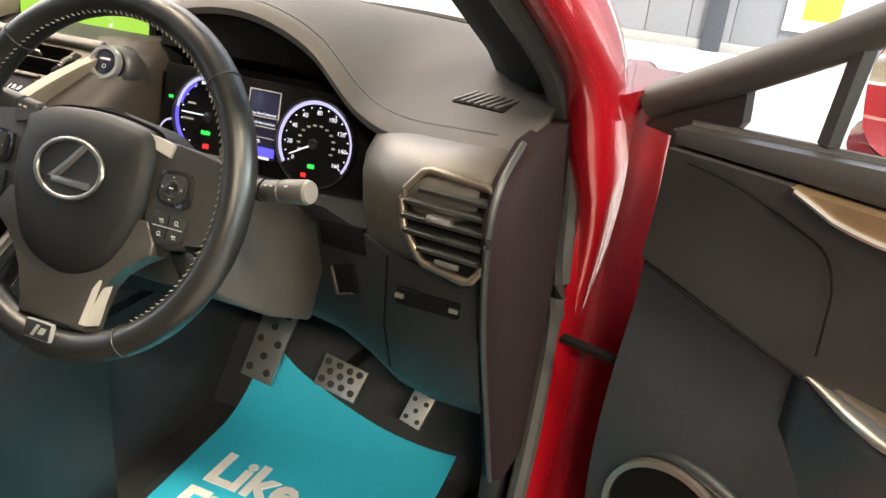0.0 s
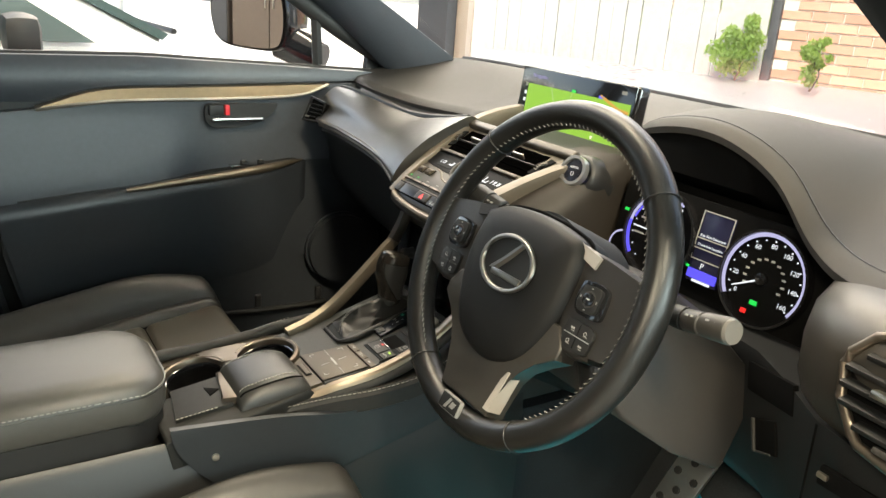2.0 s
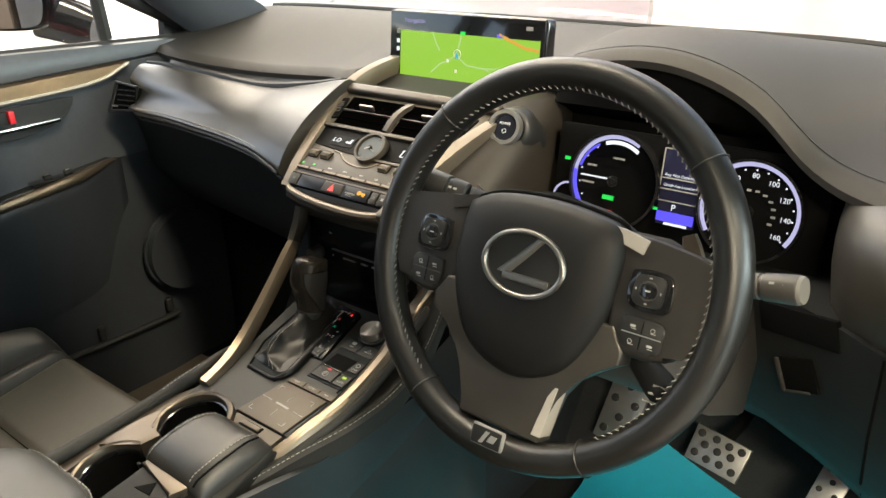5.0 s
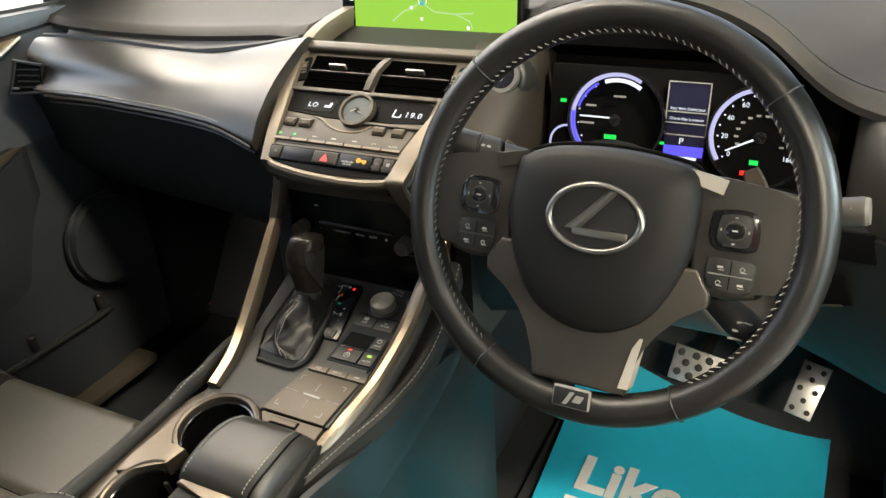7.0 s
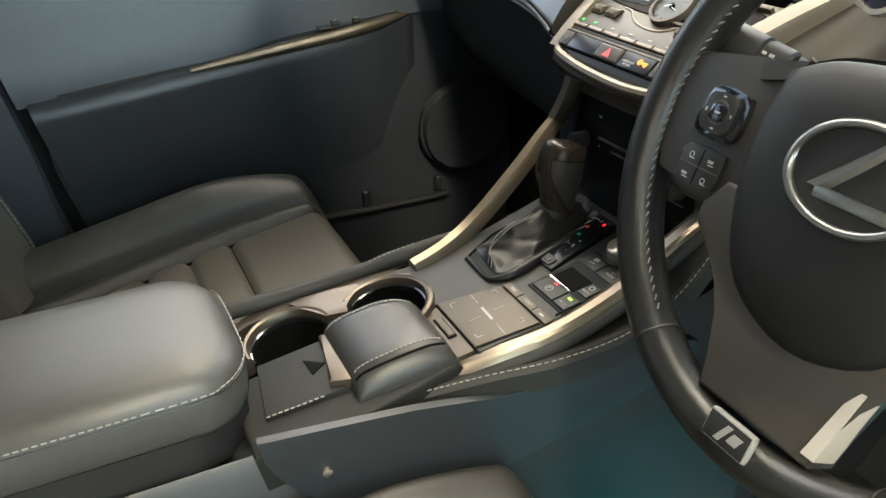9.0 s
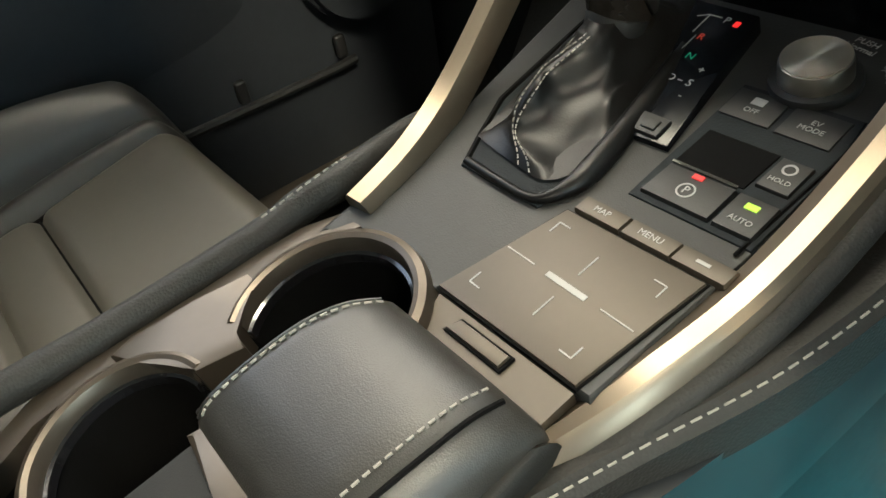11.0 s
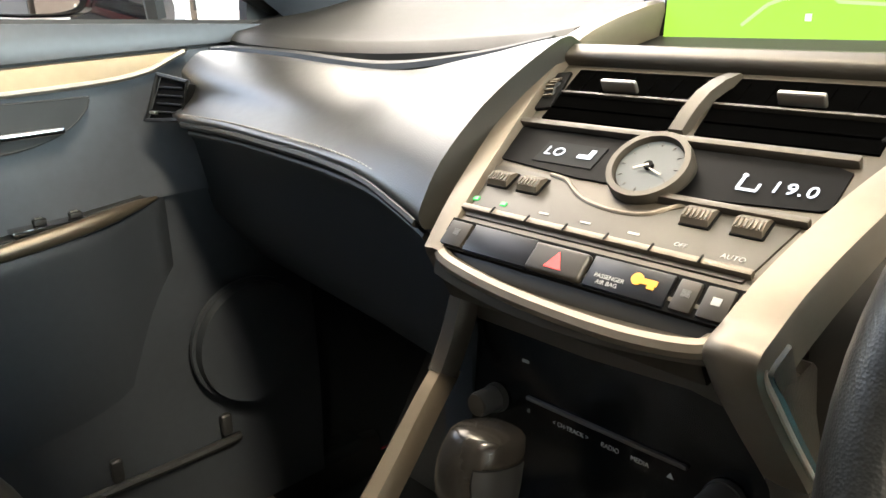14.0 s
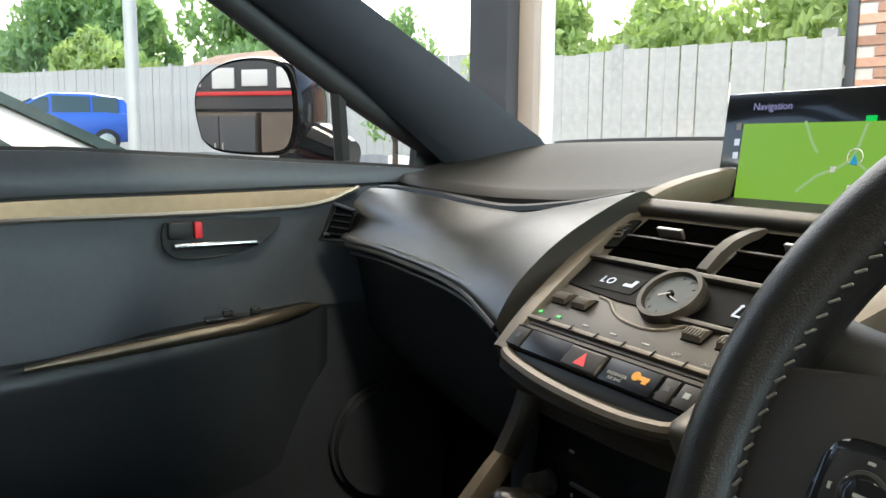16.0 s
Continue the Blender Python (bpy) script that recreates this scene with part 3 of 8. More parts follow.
def parked_car(m, paint, label, seed=0):
    """A five-door hatchback, nose to local +y, side at local x = 0.87."""
    c = thing("car", m.translation, label, "car", "parked cars")
    secs = [(-2.05, 0.74, 0.45, 0.90, 0.95), (-1.95, 0.80, 0.32, 0.98, 1.10), (-1.2, 0.86, 0.25, 1.02, 1.05), (0.0, 0.87, 0.25, 0.98, 1.02), (0.75, 0.87, 0.25, 0.96, 1.00), (1.3, 0.84, 0.25, 0.90, 0.95), (1.85, 0.76, 0.28, 0.76, 0.80), (2.05, 0.60, 0.40, 0.62, 0.66)]
    rings = []
    for y, w, z0, z1, z2 in secs:
        half = [(0, z0), (w * 0.9, z0), (w, z0 + 0.12), (w * 1.0, z1 - 0.14), (w * 0.96, z1), (w * 0.6, z2), (0, z2 + 0.01)]
        rings.append([m @ Vector((x, y, z)) for x, z in half] + [m @ Vector((-x, y, z)) for x, z in half[-2:0:-1]])
    part("body", loft(rings), paint, c, angle=50)
    cab = []
    for y, w0, z0, w1, z1 in ((-2.0, 0.70, 0.98, 0.62, 1.05), (-1.75, 0.76, 0.96, 0.60, 1.40), (-1.0, 0.79, 0.96, 0.60, 1.50), (-0.1, 0.80, 0.96, 0.60, 1.49), (0.25, 0.80, 0.96, 0.62, 1.33), (0.95, 0.76, 0.96, 0.70, 0.99)):
        cab.append([m @ Vector(p) for p in ((-w0, y, z0), (-w1, y, z1 - 0.04), (-w1 * 0.85, y, z1), (w1 * 0.85, y, z1), (w1, y, z1 - 0.04), (w0, y, z0))])
    part("cabin", loft(cab), paint, c, angle=25)
    part("windscreen", loft([[m @ Vector((s * w, y + d, z + d)) for s, d in ((-1, 0.012), (1, 0.012), (1, -0.01), (-1, -0.01))] for y, w, z in ((0.90, 0.67, 1.013), (0.30, 0.575, 1.315))]), CARGLASS_D, c, "dark tinted windscreen")
    for s in (-1, 1):
        for y0, y1 in ((-0.05, 0.55), (-0.95, -0.12), (-1.6, -1.02)):
            o = lambda y, z: Vector((s * (0.80 - (z - 0.96) * 0.36 + 0.008), y, z))
            top = 1.40 if y1 < 0.3 else 1.36
            ring_pts = [o(y0, 1.0), o(y1 + (0.1 if y1 > 0.3 else 0), 1.0), o(y1 - (0.45 if y1 > 0.3 else 0.0), top), o(y0, top)]
            part("side_window", loft([[m @ (p + Vector((s * d, 0, 0))) for p in ring_pts] for d in (-0.02, 0.004)]), CARGLASS_D, c)
        for y in (-1.3, 1.28):
            wm = m @ pose(s * 0.80, y, 0.31, 0, 90, 0)
            wheel = part("wheel", cyl((0, 0, 0), 0.31, 0.2, wm, seg=32, bev=0.03), RUBBER, c)
            part("rim", cyl((0, 0, s * 0.095), 0.2, 0.03, wm, seg=24, bev=0.008), STEEL, wheel)
        part("headlight", box((s * 0.62, 1.93, 0.66), (0.28, 0.16, 0.12), 0.04, m), CHROME, c)
        part("door_mirror", box((s * 0.97, 0.42, 1.03), (0.2, 0.1, 0.13), 0.035, m), DARK, c, "dark door mirror")
    part("wiper", tube([m @ Vector(p) for p in ((0.45, 0.985, 1.02), (0.2, 0.93, 1.03), (-0.3, 0.90, 1.035))], 0.012, 6), DARK, c)
    return c


CARGLASS_D = mat("dark_car_glass", (0.06, 0.09, 0.09), 0.05, vary=0, coat=0.5)
BLUEPAINT = mat("blue_paint", (0.04, 0.13, 0.55), 0.3, vary=0.03, coat=1.0)
WHITEPAINT = mat("white_paint", (0.75, 0.76, 0.76), 0.3, vary=0.03, coat=1.0)
parked_car(pose(-2.72, -0.68, 0.004, 0, 0, 0), WHITEPAINT, "white hatchback parked alongside on the workshop floor")
structure("terrace", box((-27.0, 1.0, 0.40), (14.0, 13.0, 0.8), 0.02), ASPHALT, "raised tarmac terrace at the end of the yard", "ground")
parked_car(pose(-21.6, 0.95, 0.8, 0, 0, 180), BLUEPAINT, "blue hatchback parked in front of the fence")

# ---- the red car's shell ----
shell = thing("red_car", (0, -0.3, 0), "red painted sport utility car body with an open driver's door", "car")


def pillar(pts, name, material, parent):
    """Rings of (inner, outer) points with depth outwards."""
    rings = []
    for a, c in pts:
        a, c = Vector(a), Vector(c)
        side = 1 if a.x > 0 else -1
        mid = (a + c) / 2 + Vector((-side * 0.014, -0.008, -0.012))
        rings.append([a, a.lerp(mid, 0.5) + Vector((-side * 0.006, -0.004, -0.004)), mid, c.lerp(mid, 0.5) + Vector((-side * 0.004, -0.006, -0.003)), c, c + Vector((side * 0.02, 0.03, 0.02)), a + Vector((side * 0.035, 0.012, 0.004))])
    return part(name, loft(rings), material, parent)


pillar([((-0.60, 0.55, 1.075), (-0.672, 0.42, 1.035)), ((-0.585, 0.50, 1.115), (-0.662, 0.38, 1.075)), ((-0.582, 0.345, 1.207), (-0.674, 0.240, 1.190)), ((-0.56, 0.202, 1.280), (-0.68, 0.083, 1.287)), ((-0.53, -0.02, 1.40), (-0.65, -0.12, 1.41)), ((-0.50, -0.22, 1.50), (-0.60, -0.30, 1.50))], "pillar_trim", PILLAR, shell)
# Driver's pillar takes a darker material than its twin: shade put into the colour.
pillar([((0.62, 0.48, 1.04), (0.71, 0.36, 1.03)), ((0.60, 0.38, 1.125), (0.715, 0.30, 1.105)), ((0.595, 0.27, 1.18), (0.705, 0.16, 1.195)), ((0.59, 0.17, 1.235), (0.69, 0.05, 1.26)), ((0.56, -0.02, 1.36), (0.66, -0.12, 1.38)), ((0.52, -0.22, 1.50), (0.62, -0.30, 1.50))], "pillar_trim", LOWTRIM, shell)
# roof and headliner
part("headliner", sheet(lambda u, v: (-0.62 + 1.24 * u, -0.20 - 1.5 * v, 1.50 + 0.05 * math.sin(math.pi * u) + 0.03 * math.sin(math.pi * min(1, v * 1.2))), 10, 8, 0.02, down=(0, 0, 1)), HEADLINER, shell)
part("roof", sheet(lambda u, v: (-0.66 + 1.32 * u, -0.17 - 1.6 * v, 1.535 + 0.06 * math.sin(math.pi * u) + 0.03 * math.sin(math.pi * min(1, v * 1.2))), 10, 8, 0.02, down=(0, 0, 1)), RED, shell)
part("windscreen", loft([[Vector((s * w, y + d, z + d)) for s, d in ((-1, 0), (-0.5, 0.03), (0, 0.04), (0.5, 0.03), (1, 0), (1, 0.006), (0.5, 0.036), (0, 0.046), (-0.5, 0.036), (-1, 0.006))] for w, y, z in ((0.60, 0.60, 1.075), (0.60, 0.36, 1.215), (0.55, -0.02, 1.40), (0.52, -0.20, 1.50))]), GLASS, shell, "clear windscreen glass").visible_shadow = False
# bonnet and wings
def bonnet(u, v):
    x = -0.78 + 1.56 * u
    y = 0.60 + 0.98 * v
    s = abs(2 * u - 1)
    z = 1.045 - 0.05 * v - 0.14 * v ** 3 - 0.05 * s ** 3 - 0.05 * s ** 8 + 0.012 * math.exp(-((s - 0.6) / 0.1) ** 2) + 0.085 * math.exp(-((s - 0.93) / 0.16) ** 2)
    return (x, y - 0.12 * v * s ** 2, z)
part("bonnet", sheet(bonnet, 24, 14, 0.02, down=(0, 0, -1)), RED, shell, "glossy red bonnet reflecting the sky")
part("cowl", box((0, 0.595, 1.02), (1.2, 0.10, 0.05), 0.015), DARK, shell)
part("bulkhead", box((0, 0.80, 0.65), (1.46, 0.1, 0.62), 0.02), DARK, shell)
for s in (-1, 1):
    part("wing", loft([[Vector((s * x, y, z)) for x, z in ((0.76, 0.30), (0.86, 0.32), (0.88, 0.62), (0.86, 0.86), (0.80, 1.03 - 0.13 * k ** 2), (0.74, 1.03 - 0.14 * k ** 2))] for k, y in ((0, 0.50), (0.3, 0.8), (0.7, 1.2), (1.0, 1.5))]), RED, shell)
part("front_end", loft([[Vector((x, y, z)) for x, z in ((-w, 0.3), (w, 0.3), (w, 0.84), (-w, 0.84))] for y, w in ((1.45, 0.84), (1.62, 0.70))]), RED, shell)
for s in (-1, 1):
    hl = part("headlight", loft([[Vector((s * x, y, z)) for x, y, z in ((0.80 - d, 1.28, 0.955), (0.72 - d, 1.46, 0.930), (0.55, 1.60 - d, 0.86), (0.56, 1.58 - d, 0.80), (0.76 - d, 1.44, 0.82), (0.82 - d, 1.28, 0.86))] for d in (0.06, 0.0)]), CHROME, shell)
    part("indicator_lens", loft([[Vector((s * x, y, z)) for x, y, z in ((0.805 - d, 1.27, 0.965), (0.745 - d, 1.42, 0.950), (0.75 - d, 1.42, 0.91), (0.815 - d, 1.27, 0.92))] for d in (0.04, -0.006)]), mat("amber_lens", (0.75, 0.28, 0.02), 0.15, vary=0), hl, "amber indicator lens")
# floor, sills, rear
part("floor_pan", box((0, -0.65, 0.33), (1.44, 2.7, 0.04), 0.01), CARPET, shell)
part("toe_board", sheet(lambda u, v: (-0.68 + 1.38 * u, 0.50 + 0.26 * v, 0.36 + 0.36 * v), 6, 6, 0.03), CARPET, shell)
part("tunnel", box((0.005, -0.1, 0.49), (0.19, 1.5, 0.32), 0.04), CARPET, shell)
for s in (-1, 1):
    part("sill", box((s * 0.735, -0.45, 0.36), (0.13, 1.9, 0.12), 0.02), RED if s > 0 else DARK, shell)
    part("sill_trim", box((s * 0.70, -0.45, 0.425), (0.09, 1.8, 0.025), 0.008), LOWTRIM, shell)
    part("kick_panel", box((s * 0.705, 0.50, 0.62), (0.03, 0.40, 0.5), 0.01), LOWTRIM, shell)
    part("pillar_centre", loft([[Vector((s * x, y + d, z)) for x, d in ((0.66 - (z - 1) * 0.16 * (z > 1), -0.10), (0.66 - (z - 1) * 0.16 * (z > 1), 0.07 if s < 0 else 0.02), (0.74 - (z - 1) * 0.16 * (z > 1), 0.12 if s < 0 else 0.02), (0.74 - (z - 1) * 0.16 * (z > 1), -0.10))] for z, y in ((0.38, -0.46), (0.75, -0.50), (1.09, -0.56), (1.50, -0.66))]), DOORSOFT if s < 0 else RED, shell)
    part("rear_side", box((s * 0.72, -1.35, 0.75), (0.06, 1.5, 0.70), 0.02), DARK, shell)
part("sill_plate", box((-0.650, -0.40, 0.412), (0.10, 1.36, 0.018), 0.006), STACKTRIM, shell, "satin door sill plate")
part("rear_wall", box((0, -2.0, 0.9), (1.4, 0.06, 1.1), 0.02), DARK, shell)
# red door opening on the driver's side
def post_ring(z, y0, lean=0.0):
    return [Vector((x, y + y0, z)) for x, y in ((0.735, 0.0), (0.755, -0.012), (0.785, 0.03), (0.80, 0.085), (0.825, 0.10), (0.845, 0.13), (0.845, 0.24), (0.72, 0.24), (0.715, 0.03))]
part("door_post", loft([post_ring(z, y) for z, y in [(0.42 + 0.67 * k / 24, table([(0.42, 0.30), (0.60, 0.33), (0.75, 0.355), (0.90, 0.36), (1.02, 0.34), (1.09, 0.30)], 0.42 + 0.67 * k / 24)[0]) for k in range(25)]]), RED, shell, "glossy red door post", angle=60)
outer = [Vector(p) for p in ((0.742, 0.372, 0.70), (0.742, 0.378, 0.82), (0.738, 0.365, 0.93), (0.725, 0.33, 1.02), (0.712, 0.28, 1.12), (0.690, 0.13, 1.215), (0.672, -0.02, 1.31), (0.62, -0.28, 1.51))]
prof_o = spline([(0, 0, 0), (0.022, -0.020, -0.008), (0.045, -0.022, -0.010), (0.060, 0.01, 0.008), (0.055, 0.06, 0.03), (-0.02, 0.09, 0.05)], 14)
part("pillar_outer", loft([[p + q * min(1, 0.35 + 0.65 * k / 12) for q in prof_o] for k, p in enumerate(spline(outer, 34))]), RED, shell, angle=70)
part("door_seal", tube(spline([(0.625, -0.22, 1.47), (0.672, 0.03, 1.26), (0.695, 0.16, 1.185), (0.716, 0.285, 1.10), (0.734, 0.335, 1.0), (0.744, 0.352, 0.88), (0.744, 0.348, 0.75), (0.744, 0.31, 0.58), (0.742, 0.24, 0.46), (0.735, 0.0, 0.43), (0.735, -0.5, 0.43)], 60), 0.013, 8), RUBBER, shell, "black rubber door seal")
strap = part("check_strap", box((0, 0, 0), (0.105, 0.013, 0.008), 0.002, look((0.815, 0.315, 0.785), (1.6, 0.22, 0.72)) @ pose(0, 0, 0, 90, 90, 0)), BLACK, shell, "black door check strap")


# ---- doors ----
def door(m, name, label, wide):
    """Front door in local (s back from the hinge, h inwards, z up)."""
    d = thing(name, m @ Vector((0.4, 0, 0.35)), label, "car door", "front doors")
    P = lambda s, h, z: m @ Vector((s, h, z))
    def face(prof, s0, s1, n, thick=0.02):
        return sheet(lambda u, v: P(s0 + (s1 - s0) * u, *prof(s0 + (s1 - s0) * u, v)), n, 14, thick)
    rear = lambda z: 0.84 - 0.20 * max(0, (1.09 - z)) ** 1.0
    def slab(fn, z0, z1, s0, name, material, nu=26, nv=10, lab="", s1=None):
        def f(u, v):
            z = z0(0) + (z1(0) - z0(0)) * v if callable(z0) else z0 + (z1 - z0) * v
            s_end = rear(z) if s1 is None else s1
            s_end = min(s_end, rear(z))
            s = s0 + (s_end - s0) * u
            if callable(z0):
                z = z0(s) + (z1(s) - z0(s)) * v
            return P(s, fn(s, z), z)
        return part(name, sheet(f, nu, nv, 0.03, down=m.to_3x3() @ Vector((0, -1, 0))), material, d, lab)
    # line between upper pad and trim band, and under the band
    top_t = [(0.0, 1.050), (0.136, 1.048), (0.40, 1.042), (0.56, 1.039), (0.62, 1.031), (0.67, 1.015), (0.71, 1.004), (0.84, 0.996)]
    low_t = [(0.0, 1.048), (0.136, 1.0455), (0.18, 1.028), (0.232, 1.020), (0.39, 1.016), (0.57, 1.014), (0.64, 1.008), (0.70, 1.001), (0.84, 0.992)]
    top_l = lambda s: table(top_t, s)[0]
    low_l = lambda s: table(low_t, s)[0]
    belt = lambda s: 1.066 + 0.026 * min(1, s / 0.5)
    arm_z = lambda s: (0.916 - 0.2667 * (s - 0.03) if s < 0.2 else 0.8707 - 0.0965 * (s - 0.2)) if wide else 0.882 - 0.055 * max(0, s - 0.2) / 0.57
    wx = 1.75 if wide else 1.0
    step = lambda a, b, s: min(1, max(0, (s - a) / (b - a))) ** 2 * (3 - 2 * min(1, max(0, (s - a) / (b - a))))
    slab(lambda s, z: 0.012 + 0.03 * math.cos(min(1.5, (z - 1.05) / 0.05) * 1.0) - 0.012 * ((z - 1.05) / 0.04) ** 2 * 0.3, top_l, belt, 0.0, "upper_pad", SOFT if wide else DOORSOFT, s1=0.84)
    part("belt_seal", tube([P(s, 0.004, belt(s) - 0.002) for s in [k * 0.042 for k in range(21)]], 0.008, 6), RUBBER, d)
    slab(lambda s, z: 0.062, low_l, lambda s: top_l(s) - 0.004, 0.135, "trim_band", WARM_INLAY, nv=4, s1=0.70, lab="satin inlay strip with a warm reflection in its colour")
    part("band_edge", tube([P(s, 0.064, low_l(s) - 0.001) for s in [0.14 + k * 0.02 for k in range(29)]], 0.0035, 6), SILVER, d, "thin bright edge strip")
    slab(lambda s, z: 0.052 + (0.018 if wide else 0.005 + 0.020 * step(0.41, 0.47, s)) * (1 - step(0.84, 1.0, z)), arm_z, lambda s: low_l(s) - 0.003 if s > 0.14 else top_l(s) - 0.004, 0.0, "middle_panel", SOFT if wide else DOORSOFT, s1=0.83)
    # armrest: a ledge with a rounded nose and a flank that falls back into the panel
    rings = []
    prof = spline([Vector((*p, 0)) for p in ((0, 0.006), (0.014, 0.006), (0.024, 0.0045), (0.032, -0.001), (0.037, -0.009), (0.0395, -0.020), (0.0385, -0.034), (0.035, -0.060), (0.029, -0.105), (0.021, -0.160), (0.013, -0.215), (0.002, -0.265))], 34)
    wid = [(0.185, 0.10), (0.22, 0.35), (0.27, 0.78), (0.33, 0.97), (0.42, 1.0), (0.70, 1.0), (0.84, 0.95)]
    for k in range(34):
        s = 0.185 + (rear(arm_z(0.76)) - 0.187) * k / 33
        w = table(wid, s)[0]
        rings.append([P(min(s, rear(arm_z(s) + p.y) - 0.002), 0.052 + p.x * w * wx, arm_z(s) + p.y * min(1, 0.3 + w)) for p in prof])
    part("armrest", loft(rings), ARM if wide else ARMPAD, d, angle=80)
    part("armrest_edge", tube([P(s, 0.052 + 0.0385 * wx * table(wid, s)[0], arm_z(s) + 0.001) for s in (0.195, 0.22, 0.25, 0.28, 0.31, 0.34, 0.40, 0.48, 0.56)], [0.002, 0.0045, 0.006, 0.0055, 0.004, 0.002, 0.002, 0.002, 0.001] if wide else [0.002, 0.006, 0.008, 0.0088, 0.009, 0.009, 0.0085, 0.0075, 0.004], 10), SILVER if wide else RAILMET, d, "bright pull handle edge")
    # Switch panel in front; on the passenger door its dark tail stands for ledge shade.
    part("switch_panel", loft([[P(s, 0.054, arm_z(s) + 0.004), P(s, 0.054, arm_z(s) + 0.0085), P(s, 0.052 + w * wx, arm_z(s) + 0.0075), P(s, 0.054 + w * wx, arm_z(s) + 0.004)] for s, w in ((0.205, 0.002), (0.24, 0.012), (0.30, 0.023), (0.40, 0.025), (0.52, 0.023), (0.66, 0.025), (0.745, 0.025))]), TAUPE if wide else DARK, d, "switch panel let into the armrest")
    sw = part("window_switch", box((0.318, 0.070, arm_z(0.318) + 0.009), (0.075, 0.022, 0.006), 0.002, m), GLOSS, d)
    for k in range(2 if not wide else 4):
        part("switch_button", box((0.290 + 0.036 * (k % 2), 0.070 + 0.012 * (k // 2), arm_z(0.300) + 0.0135), (0.013, 0.010, 0.006), 0.002, m), DARK, sw)
        part("switch_mark", box((0.290 + 0.036 * (k % 2), 0.068 + 0.012 * (k // 2), arm_z(0.300) + 0.0168), (0.007, 0.003, 0.0008), 0, m), STEEL, sw)
    # inner handle
    HB = m @ fr((0, 0, 0), (1, 0, 0), (0, 0, 1))
    bez = spline([Vector((*p, 0)) for p in ((0.255, 1.006), (0.31, 1.007), (0.385, 1.008), (0.402, 0.998), (0.400, 0.972), (0.378, 0.960), (0.325, 0.962), (0.285, 0.974), (0.262, 0.992), (0.255, 1.006))], 46)[:-1]
    hb = part("handle_bezel", prism([(p.x, p.y) for p in bez], -0.072, -0.060, HB, 0.004), DARK, d)
    part("bezel_lip", tube([HB @ Vector((p.x, p.y, -0.071)) for p in bez], 0.0014, 6, True), DARK, hb)
    part("release_lever", box((0.340, 0.078, 0.977), (0.105, 0.014, 0.008), 0.004, m, 3), CHROME, hb, "chrome release lever")
    part("lock_knob", box((0.383, 0.076, 0.996), (0.03, 0.012, 0.022), 0.005, m), DARK, hb)
    part("lock_flag", box((0.362, 0.078, 0.996), (0.009, 0.012, 0.020), 0.002, m), mat("red_flag", (0.6, 0.02, 0.03), 0.4, vary=0), hb, "red lock indicator")
    # lower panel with pocket and speaker
    def low(s, z):
        k = (arm_z(s) - 0.05 - z) / 0.4
        return 0.05 + (0.03 if wide else 0.012) * math.sin(min(1, max(0, k)) * math.pi) + 0.008 * max(0, min(1, (0.62 - z) / 0.08)) * max(0, min(1, (s - 0.1) / 0.06))
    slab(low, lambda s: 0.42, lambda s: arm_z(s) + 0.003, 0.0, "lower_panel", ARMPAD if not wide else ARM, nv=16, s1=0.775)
    part("pocket_lip", tube([P(s, low(s, 0.56) + 0.012, 0.552 + 0.1 * (s - 0.15) ** 2) for s in [0.14 + 0.03 * k for k in range(17)]], 0.006, 8), DARK, d)
    for q in (0.158, 0.300):
        part("pocket_hook", box((q, low(q, 0.56) + 0.012, 0.577), (0.014, 0.010, 0.030), 0.004, m, 3), SOFT, d)
    sp = m @ fr((0.110, 0.078, 0.632) if wide else (0.109, 0.080, 0.682), (1, 0, 0.0), (0, 0, 1))
    part("speaker_grille", cyl((0, 0, 0 if wide else -0.008), 0.072 if wide else 0.078, 0.02, sp), BLACK if wide else ARMPAD, d)
    part("speaker_ring", ring((0, 0, 0.0), 0.077 if wide else 0.081, 0.0036 if wide else 0.0022, 0.012 if wide else 0.004, sp), SILVER if wide else ARMPAD, d, "satin speaker ring")
    if wide:
        for seam_pts in ([(0.026, 1.038), (0.081, 1.030), (0.144, 1.010), (0.180, 0.994), (0.196, 0.965), (0.200, 0.935), (0.203, 0.90)], [(0.030, 0.9165), (0.104, 0.8968), (0.175, 0.878), (0.20, 0.871)]):
            part("panel_seam", tube([P(q.x, 0.0545 + 0.018 * (1 - min(1, max(0, (q.y - 0.90) / 0.13))), q.y) for q in spline([Vector((a, b, 0)) for a, b in seam_pts], 24)], 0.0014, 6), BLACK, d)
        part("speaker_sweep", tube(spline([P(s_, 0.076, z_) for s_, z_ in ((0.06, 0.700), (0.10, 0.716), (0.15, 0.712), (0.20, 0.69), (0.26, 0.64))], 25), [0.002 + 0.006 * math.sin(math.pi * k / 24) for k in range(25)], 10), ARM, d)
    part("outer_skin", sheet(lambda u, v: P(-0.02 + 0.88 * u - 0.18 * u * (1 - v), -0.06 - 0.05 * math.sin(math.pi * v), 0.40 + 0.63 * v), 12, 10, 0.02), RED, d, "red outer door skin")
    part("inner_frame", sheet(lambda u, v: P(-0.012 + (rear(0.41 + 0.65 * v) + 0.012) * u, 0.028, 0.41 + 0.65 * v), 4, 6, 0.03, down=m.to_3x3() @ Vector((0, -1, 0))), DARK, d)
    part("door_edge", box((0.0, -0.04, 0.73), (0.03, 0.11, 0.66), 0.01, m), DARK, d)
